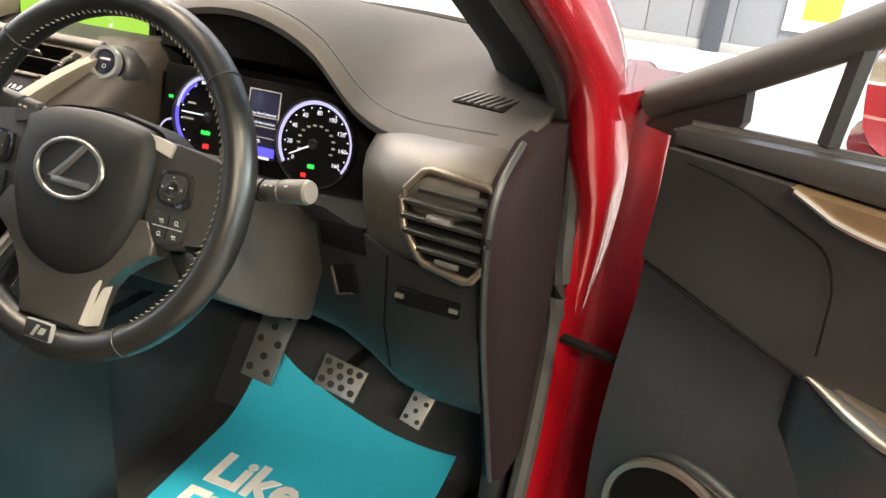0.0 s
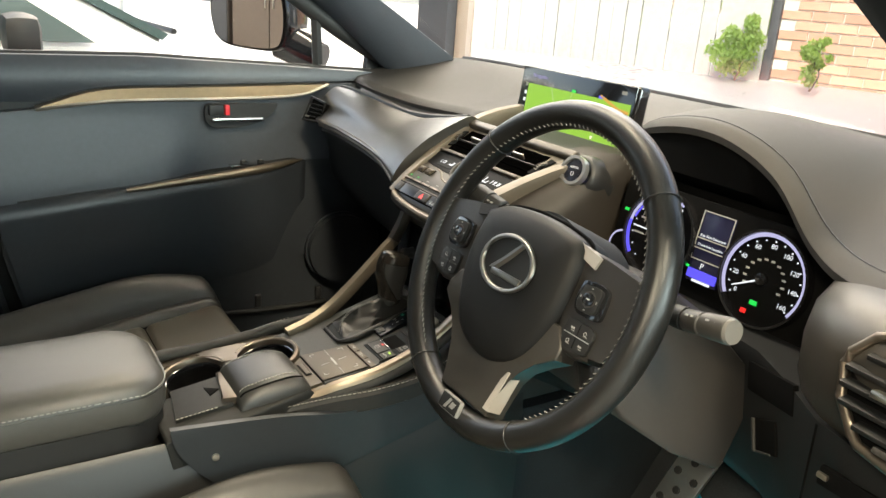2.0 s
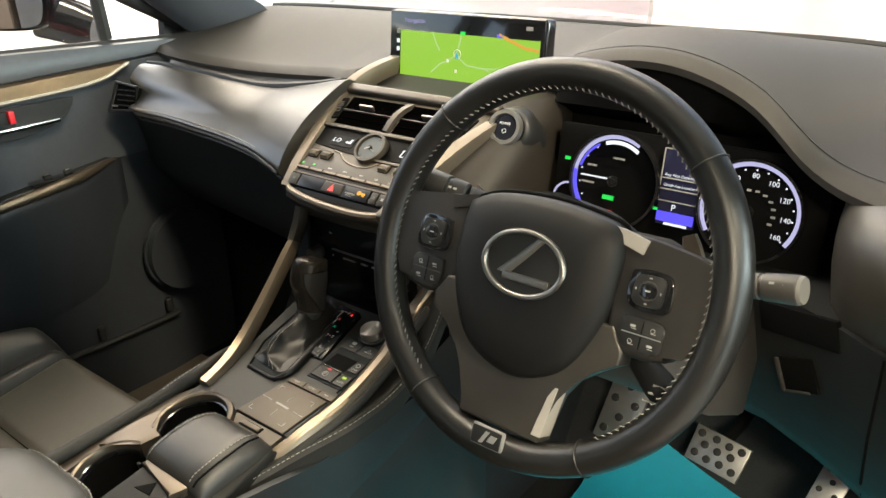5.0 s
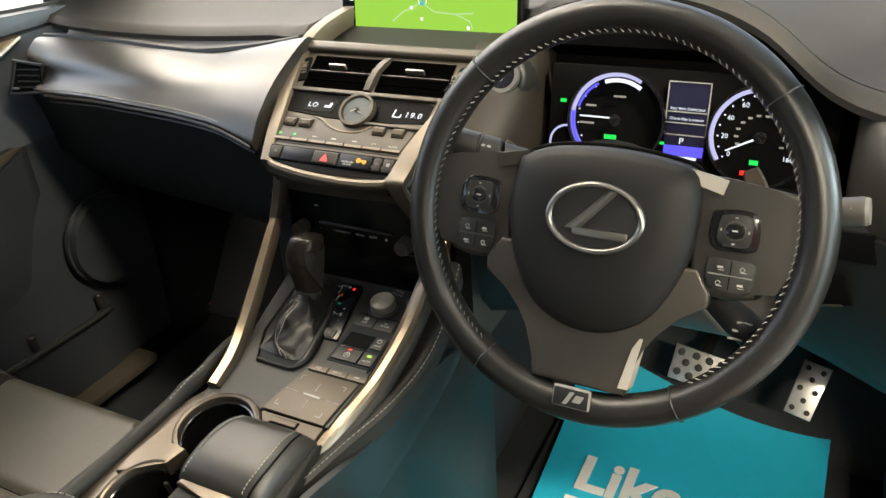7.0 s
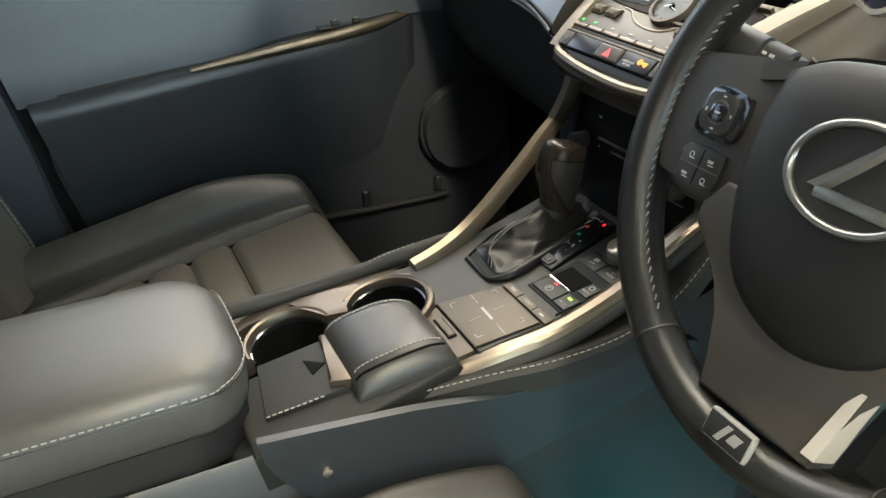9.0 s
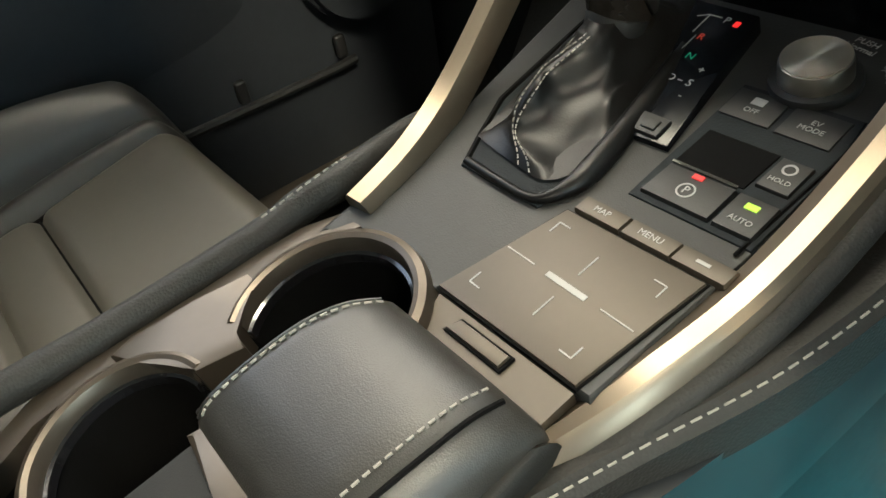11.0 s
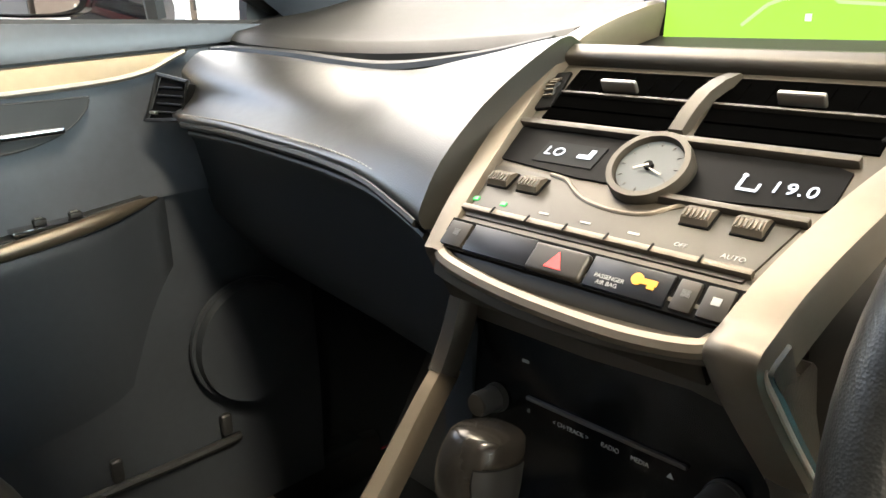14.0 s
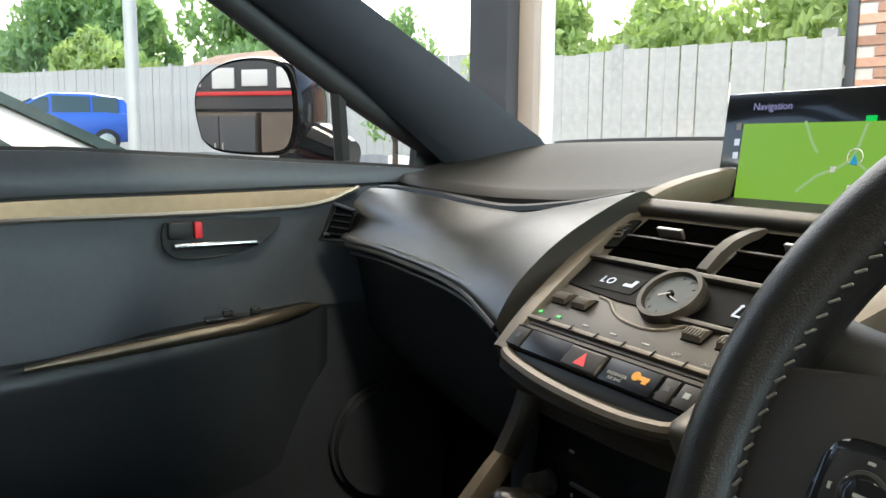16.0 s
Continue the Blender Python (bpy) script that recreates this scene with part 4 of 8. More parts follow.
    part("rear_edge", loft([[P(rear(z) + a, b, z) for a, b in ((-0.01, 0.05), (0.03, 0.03), (0.03, -0.07), (-0.01, -0.07))] for z in (0.43, 0.8, 1.09)]), DARK, d)
    # window frame, quarter glass and pane
    top = [(-0.06, 1.075), (0.09, 1.155), (0.20, 1.222), (0.34, 1.31), (0.50, 1.40), (0.66, 1.46), (0.84, 1.475)]
    lean = lambda z: -0.16 * max(0, z - 1.09)
    part("window_frame", tube(spline([P(s, -0.005 - lean(z) * 1.0, z) for s, z in top] + [P(0.90, 0.05, 1.45), P(0.86, 0.0, 1.10)], 40), 0.02, 16), RUBBER, d, "black window frame")
    part("quarter_post", tube([P(0.138, 0.0, 1.08), P(0.150, 0.012, 1.19)], 0.012, 6), RUBBER, d)
    part("window_pane", loft([[P(s, -0.005 - lean(z) + e, z) for s, z in [(0.0, 1.085), (0.20, 1.21), (0.50, 1.39), (0.84, 1.46), (0.84, 1.10)]] for e in (0, 0.004)]), GLASS, d, "clear side glass").visible_shadow = False
    sail = part("mirror_sail", prism([(-0.06, 1.05), (0.025, 1.04), (0.05, 1.078), (0.046, 1.125), (-0.04, 1.08)] if wide else [(-0.06, 1.05), (0.02, 1.065), (0.015, 1.11)], -0.0, 0.02, m @ fr((0, 0, 0), (1, 0, 0), (0, 0, 1))), DARK, d)
    return d


PM = Matrix(((0, 1, 0, -0.70), (-1, 0, 0, 0.37), (0, 0, 1, 0), (0, 0, 0, 1)))
door(PM, "passenger_door", "closed passenger door with black vinyl, warm-tinted strip and window", False)
th = radians(68)
DM = Matrix(((math.sin(th), -math.cos(th), 0, 0.86), (-math.cos(th), -math.sin(th), 0, 0.36), (0, 0, 1, 0), (0, 0, 0, 1)))
door(DM, "driver_door", "open driver's door with black trim panels and warm-tinted strip", True)


def wing_mirror(c, yaw, name_label, s):
    mm = thing("wing_mirror", c, name_label, "wing mirror", "wing mirrors")
    M0 = pose(*c, 0, 0, yaw)
    key = [(-0.106, -0.052), (-0.120, 0.004), (-0.108, 0.048), (-0.05, 0.080), (0.03, 0.086), (0.09, 0.070), (0.110, 0.02), (0.105, -0.05), (0.07, -0.076), (-0.06, -0.074)]
    shape = [(p.x, p.y) for p in spline([Vector((*q, 0)) for q in key + key[:1]], 51)[:-1]]
    rings = []
    for y, k in ((0.0, 0.96), (-0.005, 0.985), (0.0, 1.01), (0.03, 1.04), (0.07, 1.0), (0.105, 0.86), (0.13, 0.62), (0.14, 0.3)):
        rings.append([M0 @ Vector((a * k, y, b * k)) for a, b in shape])
    part("housing", loft(rings), GLOSS, mm)
    part("mirror_glass", prism([(a * 0.925, b * 0.925) for a, b in shape], 0.0, 0.004, M0 @ fr((0, -0.006, 0), (1, 0, 0), (0, 0, 1))), MIRROR, mm, "silver mirror glass")
    part("foot", tube([M0 @ Vector((s * 0.06, 0.05, -0.05)), M0 @ Vector((s * 0.13, 0.06, -0.075)), M0 @ Vector((s * 0.165, 0.06, -0.085))], [0.05, 0.045, 0.035], 14), GLOSS, mm)


wing_mirror((-0.985, 0.178, 1.160), 33, "black passenger wing mirror reflecting the workshop", 1)
wing_mirror(tuple(DM @ Vector((0.18, -0.19, 1.105))), -60, "black driver's wing mirror on the open door", -1)
# ---- dashboard ----
dash = thing("dashboard", (0, 0.4, 0.6), "black leather-trimmed dashboard with a rising hood over the dials", "dashboard")
EDGE = [(-0.70, 0.31, 1.062, 1.100), (-0.60, 0.292, 1.056, 1.108), (-0.39, 0.290, 1.052, 1.112), (-0.20, 0.290, 1.061, 1.112), (-0.125, 0.285, 1.070, 1.112), (-0.105, 0.375, 1.085, 1.112), (0.13, 0.375, 1.085, 1.112), (0.165, 0.325, 1.088, 1.112), (0.21, 0.302, 1.111, 1.112), (0.29, 0.290, 1.127, 1.112), (0.36, 0.282, 1.123, 1.112), (0.43, 0.272, 1.098, 1.112), (0.50, 0.248, 1.050, 1.110), (0.56, 0.220, 1.037, 1.105), (0.64, 0.195, 1.042, 1.095), (0.72, 0.178, 1.050, 1.085)]


def dash_top(u, v):
    x = -0.70 + 1.42 * u
    e, ze, zb = table(EDGE, x)
    y = e + (0.585 - e) * v
    bulge = 0.016 * math.sin(math.pi * min(1, v * 1.1)) * (1 if x > 0.18 else 0.5)
    roll = -0.008 * max(0, 1 - v / 0.03) ** 2
    return (x, y, ze + (zb - ze) * (v * v * (3 - 2 * v)) + bulge + roll - 0.03 * max(0, (v - 0.9) / 0.1) ** 2)


DASHTOP = mat("dash_vinyl", (0.030, 0.028, 0.025), 0.62, vary=0.12, scale=20, bump=0.2, bscale=1500, kind="grain", wear=0.04, spec=0.35)
part("top_pad", sheet(dash_top, 110, 30, 0.008, down=(0, 0.15, -1)), DASHTOP, dash, "soft black dashboard top")
part("screen_seal", tube([Vector(dash_top(k / 60, 0.93)) + Vector((0, 0, 0.003)) for k in range(3, 58)], 0.0045, 6), RUBBER, dash, "black windscreen edge seal")
# stitched seam lines on the hood
part("hood_seam", tube([Vector(dash_top(u / 80, 0.075)) + Vector((0, 0, 0.0001)) for u in range(50, 79)], 0.0009, 5), LEATHER, dash)
GR = fr((0.640, 0.298, 1.0628), (0.95, -0.30, 0.03), (0.28, 0.93, 0.20))
part("demister_grille", prism([(-0.033, -0.019), (0.037, -0.019), (0.034, 0.019), (-0.038, 0.019)], -0.006, 0.0012, GR), BLACK, dash)
for k in range(7):
    part("grille_rib", box((0, 0, 0.0008), (0.0042, 0.034, 0.004), 0.0008, at(GR, -0.028 + 0.0094 * k, 0.0, 0.0, -14)), GREY, dash)

PAD = [(-0.60, 0.185, 0.985, 1.042), (-0.545, 0.168, 0.980, 1.043), (-0.43, 0.157, 0.984, 1.040), (-0.374, 0.150, 0.985, 1.037), (-0.257, 0.133, 0.987, 1.036), (-0.19, 0.121, 0.986, 1.047), (-0.163, 0.116, 0.984, 1.052), (-0.125, 0.108, 0.977, 1.060), (-0.098, 0.103, 0.970, 1.064)]
rings = []
for k in range(26):
    x = -0.60 + (0.60 - 0.098) * k / 25
    yl, zl, zc = table(PAD, x)
    prof = [(0.256, zc - 0.006), (0.250, zc), (0.230, zc + 0.002), ((0.23 + yl) / 2, zl + (zc - zl) * 0.72), (yl + 0.022, zl + (zc - zl) * 0.40), (yl + 0.004, zl + (zc - zl) * 0.16), (yl, zl + 0.004), (yl + 0.004, zl - 0.003), (yl + 0.05, zl - 0.012), (0.27, zl - 0.02)]
    skin = spline([Vector((x, y, z)) for y, z in prof[:8]], 30)
    rings.append(skin + [Vector((x, y, z)) for y, z in prof[8:]])
pad = part("leather_pad", loft(rings), PADLEATHER, dash, "padded black leather passenger fascia", angle=60)
seam = [(x, table(PAD, x)[0] + 0.003, table(PAD, x)[1] + 0.009) for x in (-0.53, -0.43, -0.33, -0.24, -0.17, -0.125, -0.103)]
stitches(seam, pad, 0.005, 0.0007)
part("piping", tube(spline([(x, y - 0.001, z - 0.010) for x, y, z in seam], 40), 0.0035, 8), LEATHER, dash)
part("piping", tube(spline([(x, y + 0.006, z - 0.020) for x, y, z in seam], 40), 0.003, 8), SOFT, dash)
# sunken shelf between pad and top
part("shelf_strip", sheet(lambda u, v: (-0.60 + 0.48 * u, 0.252 + 0.045 * v, table(PAD, -0.60 + 0.48 * u)[2] - 0.003 + v * (table(EDGE, -0.60 + 0.48 * u)[1] - 0.006 - table(PAD, -0.60 + 0.48 * u)[2]) - 0.012 * math.sin(math.pi * v)), 40, 6, 0.01, down=(0, 0, -1)), LEATHER, dash)
part("shelf_lip", tube(spline([(x, 0.246, table(PAD, x)[2] + 0.002) for x in (-0.60, -0.54, -0.43, -0.30, -0.19, -0.115)], 40), [0.004 + 0.003 * math.sin(math.pi * k / 39) for k in range(40)], 8), DARK, dash)
# lower body of the passenger side
part("glovebox", loft([[Vector((x, y, z)) for y, z in ((yl + 0.035, zl - 0.01), (yl + 0.05, zl - 0.05), (yl + 0.065, 0.85), (yl + 0.12, 0.78), (0.46, 0.75), (0.55, 0.95), (0.30, 1.0))] for x, yl, zl in ((-0.66, 0.185, 0.985), (-0.5, 0.165, 0.982), (-0.35, 0.147, 0.985), (-0.2, 0.123, 0.986), (-0.10, 0.105, 0.972))]), ARM, dash, "dark glovebox lid")
part("footwell_trim", box((-0.09, 0.30, 0.70), (0.03, 0.36, 0.42), 0.01), LOWTRIM, dash)
# side vent on the passenger end
sv = part("side_vent", prism([(-0.028, -0.022), (0.030, -0.018), (0.034, 0.024), (-0.012, 0.030)], -0.03, 0.0, fr((-0.572, 0.172, 0.998), (0.965, 0.20, 0.0), (-0.05, 0.25, 1)) @ Matrix.Diagonal((0.95, 0.85, 1, 1)), 0.002), BLACK, dash)
VF = fr((-0.572, 0.172, 0.998), (0.965, 0.20, 0.0), (-0.05, 0.25, 1)) @ Matrix.Diagonal((0.95, 0.85, 1, 1))
for k in range(4):
    part("vane", box((0.008, -0.012 + 0.010 * k, 0.0005), (0.042, 0.0022, 0.004), 0.0008, VF), DARK, sv)
part("vent_frame", tube([VF @ Vector((a, b, 0.002)) for a, b in ((-0.030, -0.024), (0.032, -0.020), (0.037, 0.026), (-0.014, 0.033))], 0.003, 6, True), DARK, sv)
part("vent_tab", box((-0.016, -0.014, 0.003), (0.010, 0.004, 0.005), 0.0015, VF), STEEL, sv)

# driver's side: dark binnacle, vent pod and lower panels
hood_in = []
for k in range(22):
    x = 0.19 + 0.36 * k / 21
    e, ze, zb = table(EDGE, x)
    hood_in.append([Vector(p) for p in ((x, e + 0.005, ze - 0.012), (x, 0.30, min(ze - 0.012, 1.06)), (x, 0.335, 1.04), (x, 0.335, 0.88), (x, 0.36, 0.88), (x, 0.36, min(1.07, ze - 0.012)), (x, max(0.32, e + 0.03), ze - 0.012))])
# The near-black skin puts the hood's inner shade into the colour.
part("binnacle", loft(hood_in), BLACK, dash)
PODMAT = mat("pod_plastic", (0.034, 0.030, 0.024), 0.42, vary=0.1, bump=0.2, bscale=1100, kind="grain")
pod = [(0.530, 0.245, 0.925, 1.022), (0.540, 0.205, 0.924, 1.026), (0.560, 0.168, 0.922, 1.030), (0.60, 0.138, 0.922, 1.036), (0.65, 0.122, 0.922, 1.040), (0.695, 0.120, 0.922, 1.045), (0.714, 0.128, 0.925, 1.046)]
part("vent_pod", loft([[Vector(p) for p in ((x, y + 0.065, z1), (x, y + 0.03, z1 - 0.004), (x, y + 0.006, z1 - 0.02), (x, y, z1 - 0.04), (x, y + 0.004, z0 + 0.03), (x, y + 0.02, z0), (x, y + 0.2, z0), (x, y + 0.2, z1))] for x, y, z0, z1 in pod]), PODMAT, dash, "satin brown-grey vent surround", angle=60)
DV = fr((0.667, 0.121, 0.985), (1, -0.12, 0.02), (0, 0.22, 1))
vent = part("air_vent", prism([(-0.040, 0.020), (-0.020, 0.040), (0.046, 0.036), (0.050, -0.030), (0.038, -0.046), (-0.012, -0.040), (-0.036, -0.012)], -0.03, -0.002, DV, 0.002), BLACK, dash)
part("vent_frame", tube([DV @ Vector((a, b, 0.0)) for a, b in ((-0.044, 0.012), (-0.042, 0.022), (-0.026, 0.041), (-0.018, 0.044), (0.042, 0.040), (0.050, 0.036), (0.054, -0.028), (0.050, -0.036), (0.042, -0.048), (0.034, -0.050), (-0.010, -0.044), (-0.018, -0.038), (-0.038, -0.014))], 0.0044, 10, True), TAUPE, vent, "satin vent frame")
for k in range(5):
    w = (0.074, 0.088, 0.088, 0.084, 0.066)[k]
    part("vane", box((0, 0, 0), (w, 0.0045, 0.016), 0.0012, at(DV, 0.049 - w / 2, 0.027 - 0.0138 * k, 0.0) @ Matrix.Rotation(0.35, 4, "X")), DARK, vent)
part("vent_tab", box((0, 0, 0), (0.026, 0.007, 0.010), 0.002, at(DV, 0.004, 0.002, 0.009)), STEEL, vent)
part("vent_wheel", box((0.016, -0.0385, 0.003), (0.026, 0.006, 0.006), 0.002, DV), GREY, vent)
END_P = mat("dash_end_plastic", (0.012, 0.008, 0.009), 0.9, vary=0.1, spec=0.05)
end_l = [(0.62, 0.235), (0.75, 0.180), (0.87, 0.130), (0.95, 0.108), (1.00, 0.104), (1.035, 0.125), (1.058, 0.18)]
part("dash_end", loft([[Vector((x, y + d, z)) for x, d in ((0.712, 0.004), (0.722, -0.004), (0.735, 0.004), (0.738, 0.05), (0.736, 0.30), (0.71, 0.30))] for z, y in end_l]), END_P, dash, "dark end panel of the dashboard", angle=60)
part("end_trim", tube(spline([(0.722, y - 0.004, z) for z, y in end_l], 30), 0.0035, 8), DARK, dash)
KNEE = mat("knee_panel_plastic", (0.010, 0.0110, 0.0115), 0.6, vary=0.15, scale=25, bump=0.2, bscale=1200, kind="grain", spec=0.3)
part("lower_panel", loft([[Vector(p) for p in ((x, y, 0.925), (x, y + 0.004, 0.84), (x, y + 0.03, 0.77), (x, y + 0.06, 0.735), (x, 0.36, 0.72), (x, 0.36, 0.93))] for x, y in ((0.15, 0.15), (0.25, 0.19), (0.40, 0.240), (0.485, 0.2225), (0.545, 0.1885), (0.60, 0.150), (0.65, 0.135), (0.715, 0.135))]), KNEE, dash, "dark lower knee panel", angle=50)
part("card_slot", box((0.0, 0.0, 0.0), (0.070, 0.018, 0.006), 0.002, fr((0.656, 0.137, 0.888), (1, -0.02, 0), (0, 0.05, 1))), BLACK, dash)
for q in (-0.030, 0.030):
    part("slot_clip", box((q, 0.001, 0.004), (0.010, 0.005, 0.004), 0.001, fr((0.656, 0.137, 0.888), (1, -0.02, 0), (0, 0.05, 1))), STEEL, dash)
PT = fr((0.5275, 0.1990, 0.8540), (0.037, -0.021, 0.020), (-0.0135, 0.008, 0.028))
part("pull_tab", prism(((-0.022, -0.017), (0.023, -0.017), (0.023, 0.017), (-0.022, 0.017)), -0.006, 0.0015, PT, 0.002), BLACK, dash, "recessed bonnet pull")
part("pull_lip", box((-0.020, 0, 0.002), (0.005, 0.034, 0.004), 0.0015, PT), GREY, dash)
part("pull_lip", box((-0.004, -0.0165, 0.001), (0.034, 0.0025, 0.003), 0.001, PT), GREY, dash)
part("panel_joint", tube([(0.602, 0.150, 0.922), (0.602, 0.154, 0.84), (0.602, 0.178, 0.775), (0.602, 0.205, 0.742)], 0.0016, 6), BLACK, dash)
SS = fr((0.5160, 0.2040, 0.9085), (0.0593, -0.0338, 0.0155), (-0.008, 0.004, 0.028))
sst = part("switch_strip", box((0.004, -0.004, -0.0010), (0.096, 0.030, 0.006), 0.0015, SS), BLACK, dash, "gloss black blank switch strip")
for q, w in ((-0.0345, 0.009), (0.0, 0.005), (0.0185, 0.007), (0.0345, 0.005)):
    part("switch_mark", box((q, 0.0005, 0.0013), (w, 0.0032, 0.0006), 0, SS), INK, sst)
for q in (-0.019, 0.009, 0.027):
    part("switch_joint", box((q, -0.004, 0.0012), (0.0008, 0.028, 0.0005), 0, SS), BLACK, sst)
part("inner_side", loft([[Vector(p) for p in ((x, y, z), (x + 0.02, y, z), (x + 0.02, 0.36, z), (x, 0.36, z))] for x, y, z in ((0.13, 0.16, 0.70), (0.135, 0.15, 0.86), (0.15, 0.19, 0.95), (0.155, 0.26, 1.02))]), SOFT, dash)
part("console_wing", loft([[Vector(p) for p in ((0.120, y0 + 0.02, z), (0.160, y0 + 0.028, z), (0.180 + 0.006 * k, y0 + 0.045, z), (0.192 + 0.004 * k, y0 + 0.085, z), (0.195, 0.36, z), (0.120, 0.36, z))] for k, y0, z in ((0, 0.112, 0.88), (0.3, 0.098, 0.93), (0.4, 0.098, 0.965), (0.8, 0.140, 1.0), (1, 0.205, 1.040), (1, 0.250, 1.062))]), mat("wing_satin", (0.016, 0.013, 0.010), 0.55, spec=0.3, metal=0.0, vary=0.08, scale=40), dash, angle=55)
PB = fr((0.166, 0.243, 1.034), (1, 0.12, 0), (-0.08, 0.42, 0.9))
pb = part("start_button", cyl((0, 0, 0.002), 0.0215, 0.03, PB, bev=0.004), GLOSS, dash, "round engine start button")
part("button_ring", ring((0, 0, 0.0180), 0.0182, 0.0030, 0.004, PB), EMBLEM, pb)
part("button_face", cyl((0, 0, 0.0180), 0.0150, 0.003, PB, bev=0.001), mat("start_button_face", (0.012, 0.013, 0.02), 0.25, vary=0), pb)
part("button_text", text_bm("POWER", 0.0042, at(PB, 0, 0.0042, 0.0196), 0.0001), WHITE, pb)
part("button_symbol", ring((0, -0.0045, 0.0196), 0.0024, 0.0003, 0.0002, PB, seg=24), WHITE, pb)
part("button_pod", loft([[PB @ Vector((r * math.cos(2 * math.pi * k / 28), r * math.sin(2 * math.pi * k / 28), h)) for k in range(28)] for r, h in ((0.034, -0.030), (0.030, -0.006), (0.026, 0.006), (0.0225, 0.009))]), SOFT, dash, "black pod round the start button", angle=60)

# ---- centre stack ----
stack = thing("center_stack", (0.0, 0.15, 0.9), "sloping satin centre stack with vents, clock and climate keys", "centre stack")
SF = fr((0.012, 0.094, 0.975), (1, 0, 0), (0, 0.889, 0.457))
part("panel", prism([(-0.072, -0.004), (0.080, -0.004), (0.090, 0.02), (0.118, 0.10), (0.132, 0.166), (-0.116, 0.166), (-0.105, 0.10), (-0.080, 0.02)], -0.03, 0.0, SF, 0.002), TITAN, stack, "satin taupe fascia panel")
part("key_panel", prism([(-0.075, 0.0145), (0.083, 0.0145), (0.092, 0.056), (0.040, 0.0525), (0.030, 0.045), (0.008, 0.0385), (-0.012, 0.0400), (-0.030, 0.050), (-0.036, 0.056), (-0.087, 0.0575)], -0.002, 0.0010, SF, 0.0005), FASCIA, stack, "dark satin key panel")
part("lower_fascia", loft([[SF @ Vector((a * k, b, h)) for a in (-0.077, 0.083)] + [SF @ Vector((a * k, b, -0.03)) for a in (0.083, -0.077)] for b, h, k in ((0.016, -0.001, 1), (0.0, -0.002, 1), (-0.012, -0.008, 0.97), (-0.018, -0.016, 0.95))]), FASCIA, stack)
rimpts = [(-0.078, -0.006), (-0.066, -0.014), (-0.03, -0.0205), (0.01, -0.0235), (0.05, -0.0235), (0.078, -0.019), (0.084, -0.013)]
part("lower_lip", tube(spline([SF @ Vector((a, b, -0.006)) for a, b in rimpts], 30), 0.0045, 8), STACKTRIM, stack, "satin lower lip")
rings = []
for a in [-0.078 + 0.180 * k / 15 for k in range(16)]:
    c = 0.010 * (1 - ((a - 0.006) / 0.084) ** 2)
    rings.append([SF @ Vector((a, -0.012 - c, -0.006)), SF @ Vector((a, -0.018 - c, -0.014)), Vector((a * 0.93 + 0.012, 0.132 - c, 0.943)), Vector((a * 0.93 + 0.012, 0.17, 0.943)), SF @ Vector((a, 0.02, -0.03))])
part("underside", loft(rings), TITAN, stack, angle=60)
# satin side rails; the right one turns under the lip and runs on down beside the radio
SN = SF.to_3x3() @ Vector((0, 0, 1))
left_r = [(p, SN, 0.008 + 0.002 * math.sin(i / 29 * 3)) for i, p in enumerate(spline([SF @ Vector(p) for p in ((-0.078, -0.012, -0.004), (-0.088, 0.03, 0.002), (-0.105, 0.10, 0.004), (-0.119, 0.165, 0.004), (-0.118, 0.21, 0.0), (-0.103, 0.262, -0.012), (-0.09, 0.30, -0.03))], 30))]
knots = [(SF @ Vector(p), SN, w) for p, w in (((0.137, 0.150, 0.0), 0.0105), ((0.130, 0.128, 0.003), 0.0110), ((0.120, 0.097, 0.005), 0.0118), ((0.109, 0.06, 0.005), 0.0124), ((0.099, 0.02, 0.002), 0.0130), ((0.0950, -0.006, -0.001), 0.0135))]
knots += [(Vector(p), Vector(n).normalized(), w) for p, n, w in (((0.1070, 0.0770, 0.9655), (0, -0.62, 0.78), 0.0135), ((0.1068, 0.0790, 0.9560), (0, -0.95, 0.25), 0.0132), ((0.1082, 0.0890, 0.9400), (0, -0.90, -0.40), 0.0130), ((0.1105, 0.1040, 0.9180), (0, -0.84, -0.54), 0.0130), ((0.1135, 0.1240, 0.8900), (0, -0.86, -0.50), 0.0130), ((0.1145, 0.1390, 0.8660), (0, -0.95, -0.30), 0.0125), ((0.1145, 0.1450, 0.8000), (0, -1, 0), 0.0125))]
pos, nor = spline([k[0] for k in knots], 60), spline([k[1] for k in knots], 60)
wid_r = [(k, w[2]) for k, w in enumerate(knots)]
right_r = [(p, n.normalized(), table(wid_r, i / 59 * (len(knots) - 1))[0]) for i, (p, n) in enumerate(zip(pos, nor))]
for s, run in ((-1, left_r), (1, right_r)):
    x = Vector((1, 0, 0))
    part("side_rail", loft([[p + x * s * w - n * 0.022, p + x * s * w - n * 0.004, p + x * s * w * 0.86 + n * 0.002, p + n * 0.003, p - x * s * w * 0.7 + n * 0.002, p - x * s * w - n * 0.004, p - x * s * w - n * 0.022] for p, n, w in run]), STACKTRIM, stack, "satin taupe side rail", angle=50)
# Thin pinkish tube painted as the light caught on the rail's outer edge.
part("rail_highlight", tube([p + Vector((w, 0, 0)) - n * 0.0028 for p, n, w in right_r[30:58]], [0.0004 + 0.0010 * min(1, k / 6) for k in range(28)], 8), mat("edge_highlight", (0.32, 0.26, 0.22), 0.5, metal=0.2, vary=0.03), stack, "painted highlight on the edge of the side rail")
